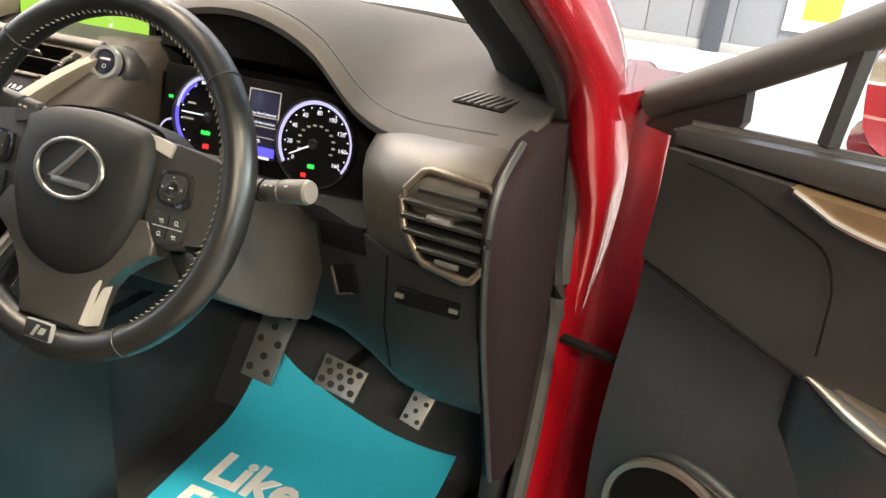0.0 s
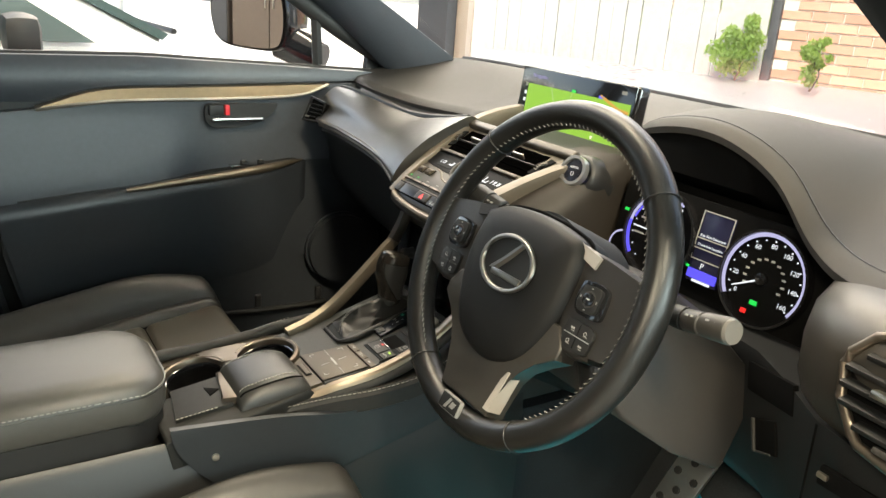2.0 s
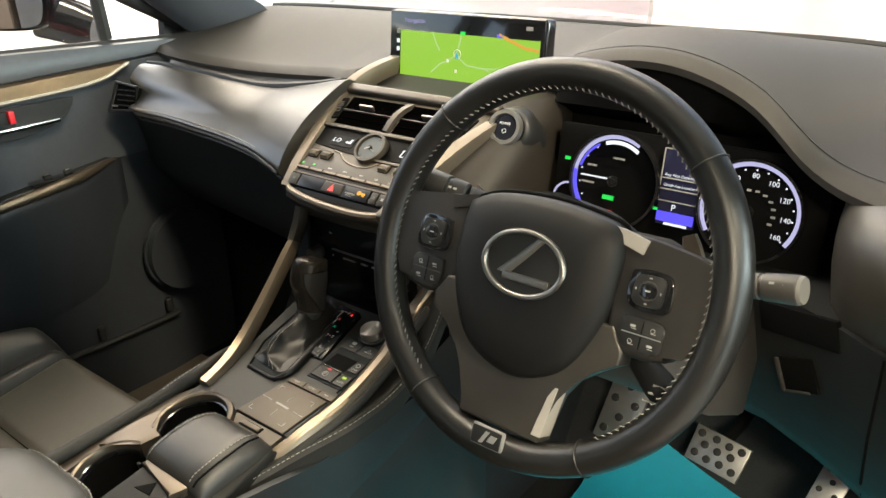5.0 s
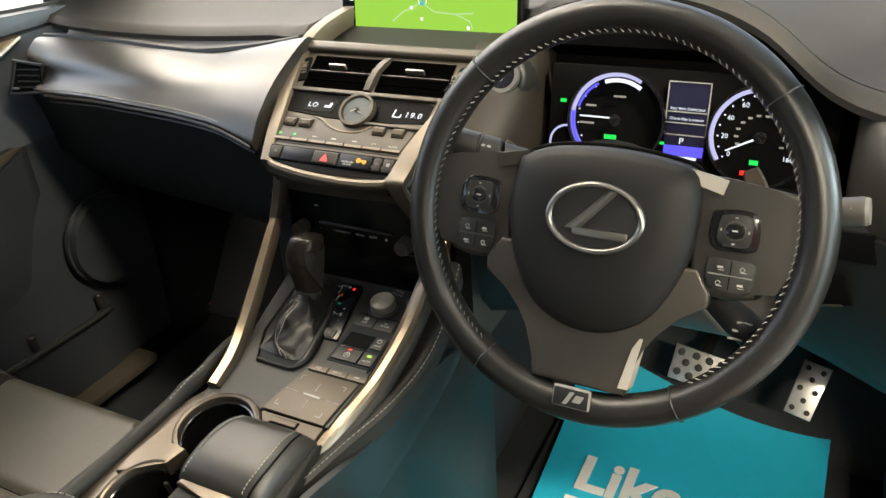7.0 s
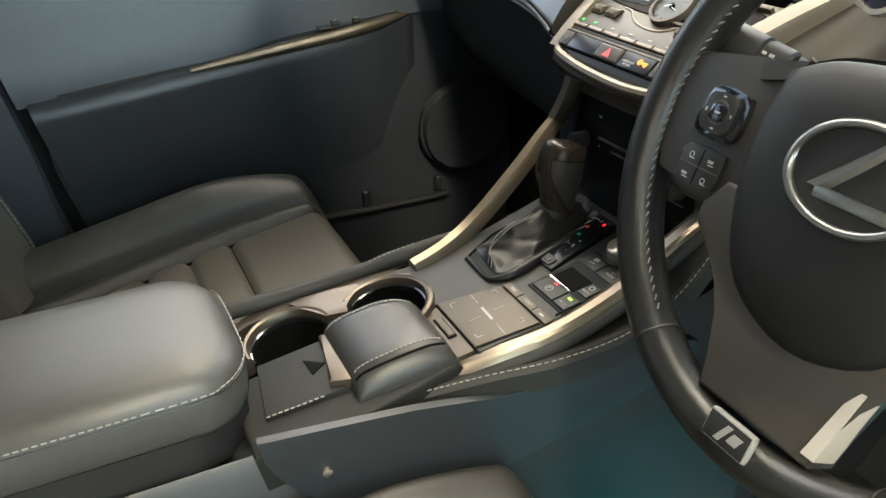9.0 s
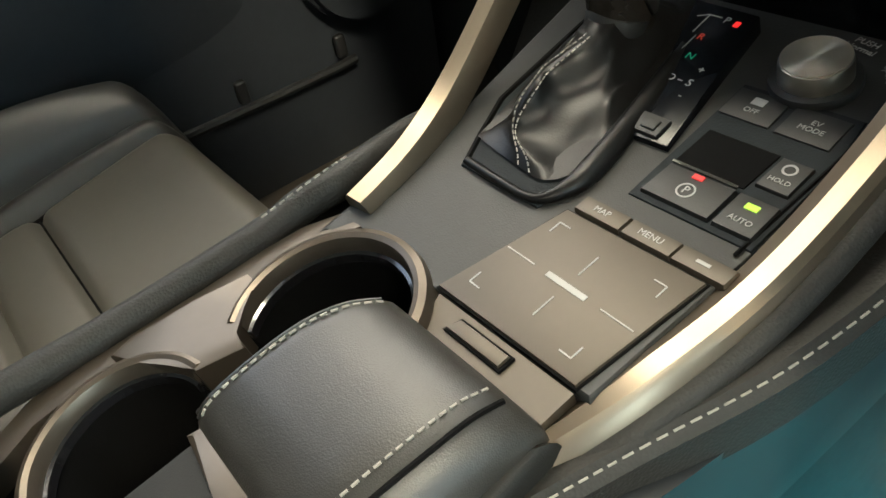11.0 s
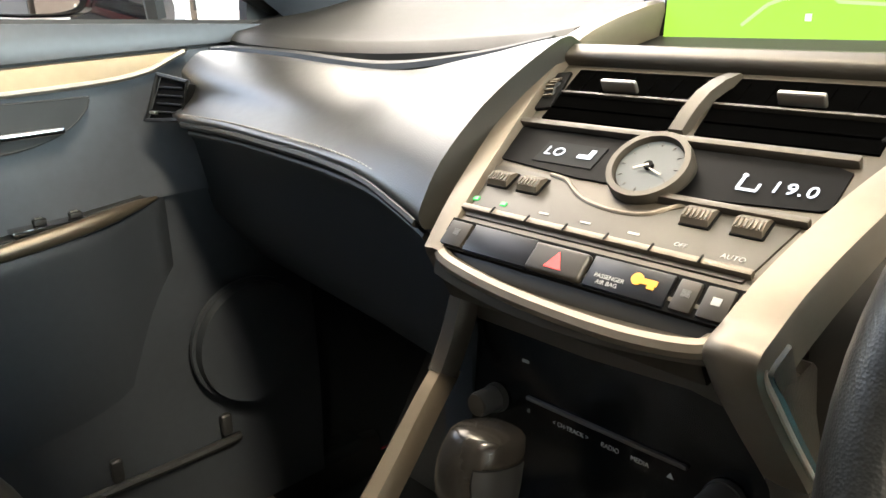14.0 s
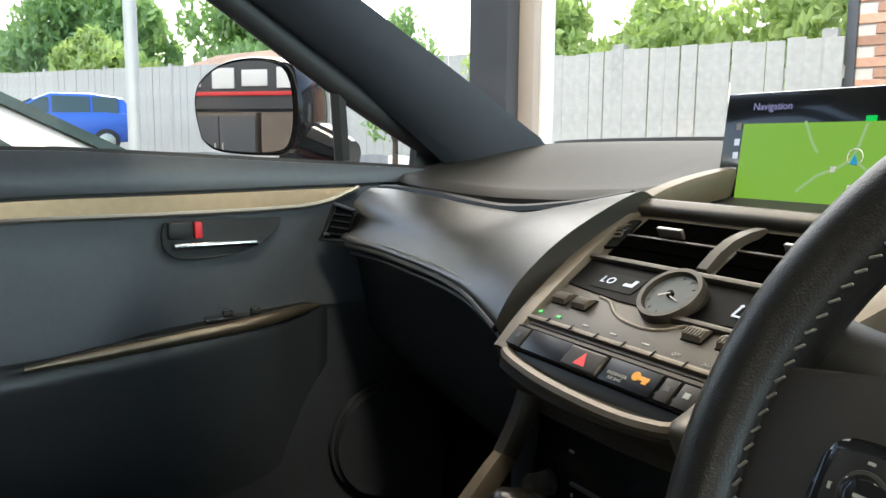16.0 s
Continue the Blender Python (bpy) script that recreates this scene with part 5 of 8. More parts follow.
part("rail_side", loft([[p + Vector((w + d, 0, 0)) - n * h for d, h in ((0.0003, 0.0045), (0.0018, 0.006), (0.0018, 0.030), (-0.004, 0.030))] for p, n, w in right_r[24:]]), PODMAT, stack, angle=40)
# air vents: flat plates with duct shade put into the colour, one slim vane
for a0, a1, tab in ((-0.088, 0.000, -0.050), (0.013, 0.099, 0.056)):
    v = part("air_vent", prism([(a0, 0.1045), (a1 + 0.003, 0.1045), (a1, 0.156), (a0 - 0.006, 0.156)], -0.001, 0.0012, SF), DUCT_SHADE, stack)
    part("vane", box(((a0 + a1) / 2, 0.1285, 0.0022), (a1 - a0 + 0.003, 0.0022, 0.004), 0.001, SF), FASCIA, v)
    part("vane", box(((a0 + a1) / 2, 0.1155, 0.0014), (a1 - a0, 0.0018, 0.002), 0.0008, SF), DUCT_SHADE, v)
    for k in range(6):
        part("blade", box((a0 + 0.008 + (a1 - a0 - 0.012) * k / 5, 0.1405, 0.001), (0.001, 0.022, 0.0016), 0, SF), DUCT_SHADE, v)
    part("vent_tab", box((tab, 0.1345, 0.006), (0.024, 0.0032, 0.008), 0.0014, SF, 3), SILVER, v, "slim bright vent tab")
part("vent_divider", loft([[SF @ Vector((0.0065 + 0.006 * (t - 0.5) + d, 0.103 + 0.054 * t, h + 0.006 * math.sin(math.pi * t))) for d, h in ((-0.005, -0.002), (-0.004, 0.004), (0.004, 0.004), (0.005, -0.002))] for t in (0, 0.25, 0.5, 0.75, 1)]), TITAN, stack)
for a, turn in ((-0.0985, 15), (0.1090, -12)):
    VW = at(SF, a, 0.1315, 0.0, turn)
    w = part("vent_wheel", box((0, 0, 0.0008), (0.0115, 0.040, 0.003), 0.001, VW), BLACK, stack, "dark ribbed vent thumbwheel")
    part("wheel_drum", tube([VW @ Vector((0, -0.011 + 0.0022 * k, -0.004 + 0.0085 * math.sin(math.pi * (k + 1) / 12))) for k in range(11)], 0.0032, 8, flat=0.5), DARK, w)
    for k in range(6):
        part("wheel_notch", box((0, -0.009 + 0.0036 * k, 0.0022 + 0.0042 * math.sin(math.pi * (k + 1) / 7)), (0.0062, 0.0011, 0.0012), 0, VW), STACKTRIM, w)
part("vent_brow", box((0.010, 0.170, 0.002), (0.258, 0.016, 0.012), 0.005, SF, 3), TITAN, stack)
part("upper_shelf", loft([[Vector((x, y, z)) for y, z in ((0.238, 1.052), (0.30, 1.05), (0.38, 1.085), (0.40, 1.05), (0.25, 1.02))] for x in (-0.112, 0.13)]), DARK, stack)
# display band with clock
band = part("display_band", prism([(-0.089, 0.0635), (-0.03, 0.058), (0.04, 0.058), (0.094, 0.063), (0.0975, 0.066), (0.097, 0.090), (0.09, 0.0925), (-0.095, 0.0945), (-0.099, 0.092)], -0.002, 0.0012, SF), mat("display_black", (0.0008, 0.0008, 0.001), 0.42, vary=0, spec=0.03), stack, "black climate display")
part("band_lip", box((0.0, 0.0965, 0.002), (0.196, 0.005, 0.006), 0.002, SF), TITAN, stack)
part("band_lip", box((0.055, 0.0535, 0.002), (0.078, 0.004, 0.005), 0.0015, SF), TITAN, stack)
part("lcd", box((-0.046, 0.0745, 0.0014), (0.040, 0.018, 0.0006), 0, SF), mat("lcd_blue_black", (0.004, 0.005, 0.006), 0.5, vary=0, spec=0.05), band)
for q, letter in ((-0.0037, "L"), (0.0034, "O")):
    part("lcd_letter", text_bm(letter, 0.0098, at(SF, -0.0565 + q, 0.0745, 0.0022), 0.0002), L_WHITE, band)
for q, digit in ((-0.0098, "1"), (-0.0030, "9"), (0.0014, "."), (0.0062, "0")):
    part("lcd_digit", text_bm(digit, 0.0108, at(SF, 0.0805 + q, 0.0728, 0.0018), 0.0002), L_WHITE, band)
ic = box((-0.035, 0.0735, 0.0022), (0.009, 0.003, 0.0004), 0, SF)
box((-0.032, 0.077, 0.0022), (0.003, 0.005, 0.0004), 0, SF, bm=ic)
part("lcd_icon", ic, L_WHITE, band)
ic = box((0.0585, 0.0685, 0.0018), (0.0095, 0.0014, 0.0004), 0, SF)
box((0.0540, 0.0728, 0.0018), (0.0015, 0.0075, 0.0004), 0, SF, bm=ic)
box((0.0630, 0.0712, 0.0018), (0.0012, 0.0045, 0.0004), 0, SF, bm=ic)
cyl((0.0540, 0.0782, 0.0018), 0.0013, 0.0004, SF, bm=ic)
part("lcd_icon", ic, L_WHITE, band)
CK = SF @ fr((0.0095, 0.0690, 0.003), (1, 0, 0), (0, 1, 0.18)) @ Matrix.Diagonal((0.88, 0.88, 1, 1))
clock = part("clock", cyl((0, 0, -0.004), 0.0245, 0.014, CK, bev=0.002), FASCIA, stack, "round analogue clock")
part("clock_ring", ring((0, 0, 0.004), 0.0225, 0.0025, 0.003, CK), TITAN, clock)
part("clock_face", cyl((0, 0, 0.0035), 0.0195, 0.001, CK), mat("clock_face_grey", (0.060, 0.068, 0.072), 0.45, vary=0.05, spec=0.3), clock)
part("clock_hub", cyl((0, 0, 0.005), 0.0028, 0.002, CK), BLACK, clock)
part("clock_hand", box((0.006, -0.0015, 0.0055), (0.012, 0.0007, 0.0005), 0, CK @ Matrix.Rotation(-0.35, 4, "Z")), DSTEEL, clock)
part("clock_hand", box((-0.004, 0.0, 0.006), (0.009, 0.0012, 0.0005), 0, CK @ Matrix.Rotation(0.5, 4, "Z")), DSTEEL, clock)
for k in range(12):
    part("hour_mark", box((0.0168, 0, 0.0043), (0.0022, 0.0005, 0.0004), 0, CK @ Matrix.Rotation(k * math.pi / 6, 4, "Z")), GREY, clock)
part("clock_shroud", tube(spline([SF @ Vector((a, b, 0.0006)) for a, b in ((-0.046, 0.0570), (-0.034, 0.0545), (-0.022, 0.0465), (-0.008, 0.0412), (0.010, 0.0395), (0.024, 0.0425), (0.034, 0.0510), (0.044, 0.0545))], 30), 0.0016, 8), STACKTRIM, stack, "curved trim edge under the clock")
# toggles, key bar and lower keys
for a in (-0.072, -0.0507, 0.0478, 0.0725):
    k = part("toggle", box((a, 0.0458, 0.0005), (0.0155, 0.0135, 0.003), 0.001, SF), BLACK, stack, "rocker toggle let into the panel")
    wedge = loft([[SF @ Vector((a + d, b, h)) for b, h in ((0.0518, 0.0012), (0.0508, 0.0034), (0.0465, 0.0058), (0.0415, 0.0046), (0.0395, 0.0012))] for d in (-0.0068, 0.0068)])
    part("toggle_cap", wedge, STACKTRIM, k, "bright ribbed toggle cap", angle=25)
    for j in range(6):
        part("toggle_rib", box((a - 0.0055 + 0.0022 * j, 0.0440, 0.0056), (0.0007, 0.0058, 0.0008), 0, SF @ Matrix.Rotation(0.0, 4, "X")), TITAN, k)
part("key_text", text_bm("AUTO", 0.0040, at(SF, 0.0735, 0.0262, 0.0013), 0.0001), INK, stack)
part("key_text", text_bm("OFF", 0.0036, at(SF, 0.0485, 0.0268, 0.0013), 0.0001), INK, stack)
for a in (-0.0295, -0.0035, 0.0240):
    part("key_mark", box((a, 0.0275, 0.0013), (0.0060, 0.0013, 0.0003), 0, SF), INK, stack)
part("key_bar", box((0.003, 0.0190, 0.002), (0.166, 0.0040, 0.004), 0.0015, SF), STACKTRIM, stack, "bright row of slim keys")
for k in range(1, 7):
    part("key_gap", box((-0.081 + 0.024 * k, 0.0190, 0.0046), (0.0008, 0.0047, 0.0006), 0, SF), BLACK, stack)
for a in (-0.0775, -0.0575):
    part("status_light", box((a, 0.0278, 0.0012), (0.0035, 0.0025, 0.001), 0, SF), L_GREEN, stack)
for a in (-0.070, -0.052, -0.035, -0.012, 0.010, 0.028, 0.045, 0.078):
    part("key_legend", box((a, 0.0275, 0.0008), (0.008, 0.0022, 0.0003), 0, SF), INK, stack)
LOWF = SF @ fr((0.003, 0.0, 0.0), (1, 0, 0), (0, 1, 0.28))
WINDOW = mat("smoked_window", (0.004, 0.0045, 0.006), 0.30, vary=0, spec=0.35)
part("key_recess", prism([(-0.081, -0.0085), (0.084, -0.0085), (0.085, 0.0095), (-0.081, 0.0095)], -0.003, 0.0004, LOWF), BLACK, stack)
for a, w in ((-0.0715, 0.0165), (0.063, 0.011), (0.0765, 0.0135)):
    hk = part("seat_heat_key", box((a, 0.0002, 0.0006), (w - 0.001, 0.0150, 0.003), 0.0012, LOWF), FASCIA, stack)
    part("key_mark", box((a, 0.001, 0.0022), (0.004, 0.0035, 0.0003), 0, LOWF), INK if a > 0.07 else GREY, hk)
hz = part("hazard_key", box((-0.003, -0.0004, 0.0012), (0.032, 0.0150, 0.0048), 0.002, LOWF, 3), FASCIA, stack)
part("hazard_triangle", prism([(-0.008, -0.005), (0.002, -0.005), (-0.003, 0.004)], 0.0034, 0.0040, LOWF), mat("hazard_red", (0.65, 0.05, 0.05), 0.4, vary=0, emit=(1, 0.05, 0.05), power=0.06), hz)
ab = part("airbag_display", box((0.035, 0.0002, 0.0004), (0.041, 0.0155, 0.0030), 0.0006, LOWF), WINDOW, stack)
key = cyl((0.0395, 0.0018, 0.0022), 0.0029, 0.0006, LOWF, seg=16)
box((0.0448, 0.0015, 0.0022), (0.0090, 0.0026, 0.0006), 0, LOWF, bm=key)
box((0.0470, -0.0004, 0.0022), (0.0032, 0.0022, 0.0006), 0, LOWF, bm=key)
part("warning_symbol", key, L_AMBER, ab, "lit amber key symbol")
part("display_text", text_bm("PASSENGER\nAIR BAG", 0.0030, at(LOWF, 0.0265, -0.003, 0.0021), 0.0001), INK, ab)
part("info_window", box((-0.0405, 0.0002, 0.0004), (0.043, 0.0155, 0.0030), 0.0006, LOWF), WINDOW, stack, "dark information window")

# ---- navigation screen ----
nav = thing("navigation_screen", (0.025, 0.34, 1.045), "wide black navigation screen showing a bright green map", "screen")
NF = fr((0.025, 0.334, 1.095), (1, 0.0, 0), (0, 0.12, 1))
part("housing", box((0, 0, -0.012), (0.258, 0.108, 0.022), 0.006, NF, 3), GLOSS, nav)
part("bezel", box((0, 0, 0.0008), (0.254, 0.104, 0.003), 0.001, NF), GLOSS, nav)
part("stand", box((0, -0.045, -0.03), (0.16, 0.05, 0.03), 0.008, NF), DARK, nav)
mp = part("map", box((0.0075, -0.004, 0.0028), (0.229, 0.062, 0.0008), 0, NF), L_MAP, nav, "lit green road map")
part("map_footer", box((0.0075, -0.0415, 0.0028), (0.229, 0.012, 0.0008), 0, NF), L_MAPDARK, nav)
def road(pts, w, m_, h=0.0034):
    return part("map_road", tube([NF @ Vector((a, b, h)) for a, b in pts], w, 6, flat=0.15, up=NF.to_3x3() @ Vector((0, 0, 1))), m_, mp)
road([(-0.05, 0.028), (-0.042, 0.012), (-0.036, 0.004)], 0.0012, L_ROAD)
road([(0.0, 0.026), (-0.004, 0.010), (-0.008, 0.0), (-0.02, -0.008), (-0.034, -0.013), (-0.05, -0.026)], 0.0012, L_ROAD)
road([(-0.008, 0.0), (0.01, -0.012), (0.04, -0.014), (0.065, -0.012)], 0.0011, L_ROAD)
road([(0.04, -0.014), (0.06, -0.022), (0.064, -0.031)], 0.0010, L_ROAD)
road([(0.060, 0.031), (0.08, 0.024), (0.10, 0.017), (0.121, 0.015)], 0.0020, L_ORANGE)
part("map_marker", ring((-0.006, 0.0015, 0.0034), 0.0058, 0.0005, 0.0002, NF), WHITE, mp)
part("map_arrow", prism([(-0.0095, -0.004), (-0.003, -0.004), (-0.006, 0.004)], 0.0033, 0.0038, NF), lamp_mat("lit_cyan", (0.05, 0.55, 0.9), 0.180), mp)
for a, b in ((-0.022, -0.008), (-0.007, -0.021), (0.058, -0.030)):
    part("map_icon", box((a, b, 0.0034), (0.004, 0.0045, 0.0005), 0, NF), WHITE, mp)
for a, b, w in ((0.002, 0.029, 0.008), (0.062, 0.029, 0.010)):
    part("map_icon", box((a, b, 0.0034), (w, 0.004, 0.0005), 0, NF), L_GREEN if a < 0.05 else L_BLUE, mp)
part("title_text", text_bm("Navigation", 0.0085, at(NF, -0.082, 0.0405, 0.0026), 0.0001), lamp_mat("lit_lilac", (0.55, 0.5, 0.95), 0.165), nav)
for k, b in enumerate((0.025, 0.012, 0.001, -0.010, -0.037)):
    part("side_icon", box((-0.112, b, 0.0026), (0.005, 0.0055 if k < 3 else 0.0018, 0.0004), 0, NF), L_WHITE if k else INK, nav)
part("status_icon", box((0.105, 0.041, 0.0026), (0.010, 0.005, 0.0004), 0, NF), INK, nav)

# ---- instrument cluster ----
clus = thing("instrument_cluster", (0.36, 0.30, 0.92), "lit instrument cluster with two round dials and a small display", "dial cluster")
CF = fr((0.36, 0.272, 0.98), (1, 0, 0), (0, 0.2, 0.98))
part("backing", box((0, -0.001, -0.012), (0.31, 0.128, 0.008), 0.01, CF), BLACK, clus)
def arc(c, r, a0, a1, w, h=0.002, n=36):
    pts = [CF @ Vector((c[0] + r * math.cos(radians(a0 + (a1 - a0) * k / n)), c[1] + r * math.sin(radians(a0 + (a1 - a0) * k / n)), h)) for k in range(n + 1)]
    return tube(pts, w, 6, flat=0.3, up=CF.to_3x3() @ Vector((0, 0, 1)))
def dial(c, r, power):
    d = part("power_dial" if power else "speed_dial", ring((*c, 0.0), r + 0.004, 0.002, 0.006, CF), GLOSS, clus)
    part("dial_glow", arc(c, r, 215, -35 if not power else 60, 0.0022), L_PURPLE, d)
    n = 17 if not power else 9
    for k in range(n):
        a = radians(215 - 250 * k / (n - 1)) if not power else radians(230 - 165 * k / (n - 1))
        part("tick", box((c[0] + (r - 0.006) * math.cos(a), c[1] + (r - 0.006) * math.sin(a), 0.0), (0.0016, 0.0016, 0.0006), 0, CF), L_WHITE, d)
    if power:
        part("dial_zone", arc(c, r - 0.001, 172, 222, 0.0026, 0.003), L_BLUE, d)
        part("dial_zone", arc(c, r - 0.006, 110, 55, 0.0022, 0.003), L_WHITE, d)
        part("dial_zone", arc(c, r - 0.005, 165, 120, 0.0014, 0.003), L_BLUE, d)
        for a, b, w in ((-0.03, 0.014, 0.012), (-0.033, -0.006, 0.016), (0.002, 0.026, 0.014)):
            part("dial_legend", box((c[0] + a, c[1] + b, 0.0), (w, 0.0022, 0.0004), 0, CF), INK, d)
        part("charge_symbol", box((c[0] - 0.005, c[1] - 0.020, 0.0), (0.014, 0.005, 0.0006), 0, CF), L_GREEN, d)
        part("warning_symbol", box((c[0] - 0.003, c[1] - 0.037, 0.0), (0.009, 0.006, 0.0006), 0, CF), L_RED, d)
        part("needle", box((c[0] - 0.024, c[1] + 0.002, 0.004), (0.034, 0.0016, 0.0012), 0, CF @ Matrix.Rotation(0.0, 4, "Z")), L_WHITE, d)
    else:
        for k in range(9):
            a = radians(215 - 250 * k / 8)
            part("dial_number", text_bm(str(20 * k), 0.0075, at(CF, c[0] + (r - 0.013) * math.cos(a), c[1] + (r - 0.012) * math.sin(a), 0.0), 0.0001), L_WHITE, d)
        for k in range(12):
            a = radians(205 - 230 * k / 11)
            part("inner_number", box((c[0] + 0.024 * math.cos(a), c[1] + 0.022 * math.sin(a), 0.0), (0.0045, 0.0022, 0.0004), 0, CF), INK, d)
        na = radians(208)
        part("needle", tube([CF @ Vector((c[0], c[1], 0.004)), CF @ Vector((c[0] + 0.037 * math.cos(na), c[1] + 0.037 * math.sin(na), 0.004))], [0.0013, 0.0007], 6), L_WHITE, d)
        part("indicator", box((c[0] - 0.003, c[1] - 0.028, 0.0), (0.009, 0.005, 0.0006), 0, CF), L_GREEN, d)
        part("warning_symbol", box((c[0] - 0.012, c[1] - 0.040, 0.0), (0.007, 0.005, 0.0006), 0, CF), L_RED, d)
    part("hub", cyl((*c, 0.004), 0.007, 0.006, CF, bev=0.002), GLOSS, d)
dial((-0.073, 0.005), 0.050, True)
dial((0.081, 0.001), 0.049, False)
disp = part("display", box((0.004, 0.010, -0.002), (0.044, 0.084, 0.003), 0.001, CF), mat("display_black", (0.012, 0.012, 0.03), 0.2, vary=0, emit=(0.02, 0.02, 0.06), power=0.03), clus)
edge = box((0.004, 0.052, 0.001), (0.044, 0.0012, 0.0006), 0, CF)
for a in (-0.018, 0.026):
    box((a, 0.024, 0.001), (0.0012, 0.056, 0.0006), 0, CF, bm=edge)
for b in (0.020, 0.008, -0.005):
    box((0.004, b, 0.001), (0.042, 0.0012, 0.0006), 0, CF, bm=edge)
part("display_frame", edge, INK, disp)
part("display_text", text_bm("Key Not Detected", 0.0048, at(CF, 0.004, 0.0235, 0.001), 0.0001), L_WHITE, disp)
part("display_text", text_bm("Check Key Location", 0.0044, at(CF, 0.004, 0.0125, 0.001), 0.0001), L_WHITE, disp)
part("gear_letter", text_bm("P", 0.010, at(CF, 0.001, -0.012, 0.001), 0.0001), L_WHITE, disp)
part("display_bar", box((0.004, -0.0225, 0.0005), (0.042, 0.011, 0.0006), 0, CF), L_BLUE, disp)
part("display_text", box((0.006, -0.0300, 0.001), (0.026, 0.0028, 0.0004), 0, CF), L_WHITE, disp)
part("temperature_gauge", arc((-0.128, -0.026), 0.020, 90, 200, 0.0013), L_PURPLE, clus)
part("telltale", box((-0.136, 0.022, 0.0), (0.007, 0.004, 0.0005), 0, CF), L_GREEN, clus)
part("telltale", box((-0.02, -0.016, 0.0), (0.006, 0.003, 0.0005), 0, CF), L_GREEN, clus)

# ---- steering wheel ----
wheel = thing("steering_wheel", (0.345, 0.0, 0.82), "black leather three-spoke steering wheel with satin lower spoke", "steering wheel")
WF = fr((0.345, 0.0, 1.0), (1, 0, 0), (0, 0.388, 0.921))
RIM_D, RIM_R = -0.020, 0.166
rings = []
for i in range(96):
    a = 2 * math.pi * i / 96
    e = Vector((math.cos(a), math.sin(a), 0))
    thick = 0.0154
    rings.append([WF @ (e * (RIM_R + thick * 0.95 * math.cos(2 * math.pi * k / 16)) + Vector((0, 0, RIM_D + 1.12 * thick * math.sin(2 * math.pi * k / 16)))) for k in range(16)])
rim = part("rim", loft(rings, loop=True), mat("rim_leather", (0.009, 0.009, 0.0085), 0.33, vary=0.2, scale=30, bump=0.2, bscale=1100, kind="grain", wear=0.05), wheel, "black leather rim with perforated grips", angle=80)
for deg in (41, 137, 238, 300):
    a = radians(deg)
    e, t = Vector((math.cos(a), math.sin(a), 0)), Vector((-math.sin(a), math.cos(a), 0))
    part("rim_seam", tube([WF @ (e * (RIM_R + 0.0151 * math.cos(q)) + Vector((0, 0, RIM_D + 0.0177 * math.sin(q)))) for q in [2 * math.pi * k / 28 for k in range(28)]], 0.0008, 6, True), SOFT, rim)
inner = bmesh.new()
for i in range(150):
    a = 2 * math.pi * i / 150
    if math.sin(a) > -0.55 or abs(math.cos(a)) > 0.6:
        e, t = Vector((math.cos(a), math.sin(a), 0)), Vector((-math.sin(a), math.cos(a), 0))
        p = e * (RIM_R - 0.0138) + Vector((0, 0, RIM_D + 0.0085))
        tube([WF @ (p - t * 0.0016 - e * 0.0012), WF @ (p + t * 0.0016 + e * 0.0012)], 0.00055, 4, bm=inner)
part("stitching", inner, RIMTHREAD, rim, "grey inner rim stitching")
# airbag cover
hubpts = [(-0.076, 0.044), (-0.048, 0.055), (0.0, 0.059), (0.048, 0.055), (0.076, 0.044), (0.081, 0.0), (0.071, -0.045), (0.046, -0.084), (0.0, -0.100), (-0.046, -0.084), (-0.071, -0.045), (-0.081, 0.0)]
hub_l = [Vector((*p, 0)) for p in hubpts]
smooth_pts = spline(hub_l + [hub_l[0]], 49)[:-1]
rings = []
for k, h in ((0.98, -0.045), (1.0, -0.022), (0.985, -0.012), (0.95, -0.006), (0.86, -0.001), (0.6, 0.003), (0.25, 0.004)):
    rings.append([WF @ Vector((p.x * k, -0.012 + (p.y + 0.012) * k, h)) for p in smooth_pts])
hub = part("airbag_cover", loft(rings), mat("airbag_plastic", (0.0075, 0.0078, 0.0080), 0.52, vary=0.12, scale=25, bump=0.12, bscale=1500, kind="grain", wear=0.04, spec=0.3), wheel, "matt black airbag cover", angle=70)
part("hub_seam", tube([WF @ Vector((p.x * 1.015, -0.012 + (p.y + 0.012) * 1.015, -0.020)) for p in smooth_pts], 0.0018, 6, True), BLACK, wheel)
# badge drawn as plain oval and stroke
oval = [(0.0385 * math.cos(2 * math.pi * k / 48), 0.0272 * math.sin(2 * math.pi * k / 48)) for k in range(48)]
badge = part("badge", tube([WF @ Vector((a, b, 0.006)) for a, b in oval], 0.0030, 10, True, flat=0.8), LOGO, wheel, "dark chrome oval badge")
part("badge_field", prism([(a * 0.95, b * 0.95) for a, b in oval], 0.002, 0.0045, WF), DARK, badge)
part("badge_stroke", loft([[WF @ Vector((a + da, b, h)) for da, h in ((-w, 0.0045), (-w * 0.4, 0.0078), (w * 0.4, 0.0078), (w, 0.0045))] for a, b, w in ((0.013, 0.0235, 0.0045), (-0.004, 0.004, 0.0055), (-0.018, -0.0105, 0.0065))]), LOGO, badge)
part("badge_stroke", box((0.006, -0.0125, 0.006), (0.046, 0.0068, 0.004), 0.0015, WF), LOGO, badge)
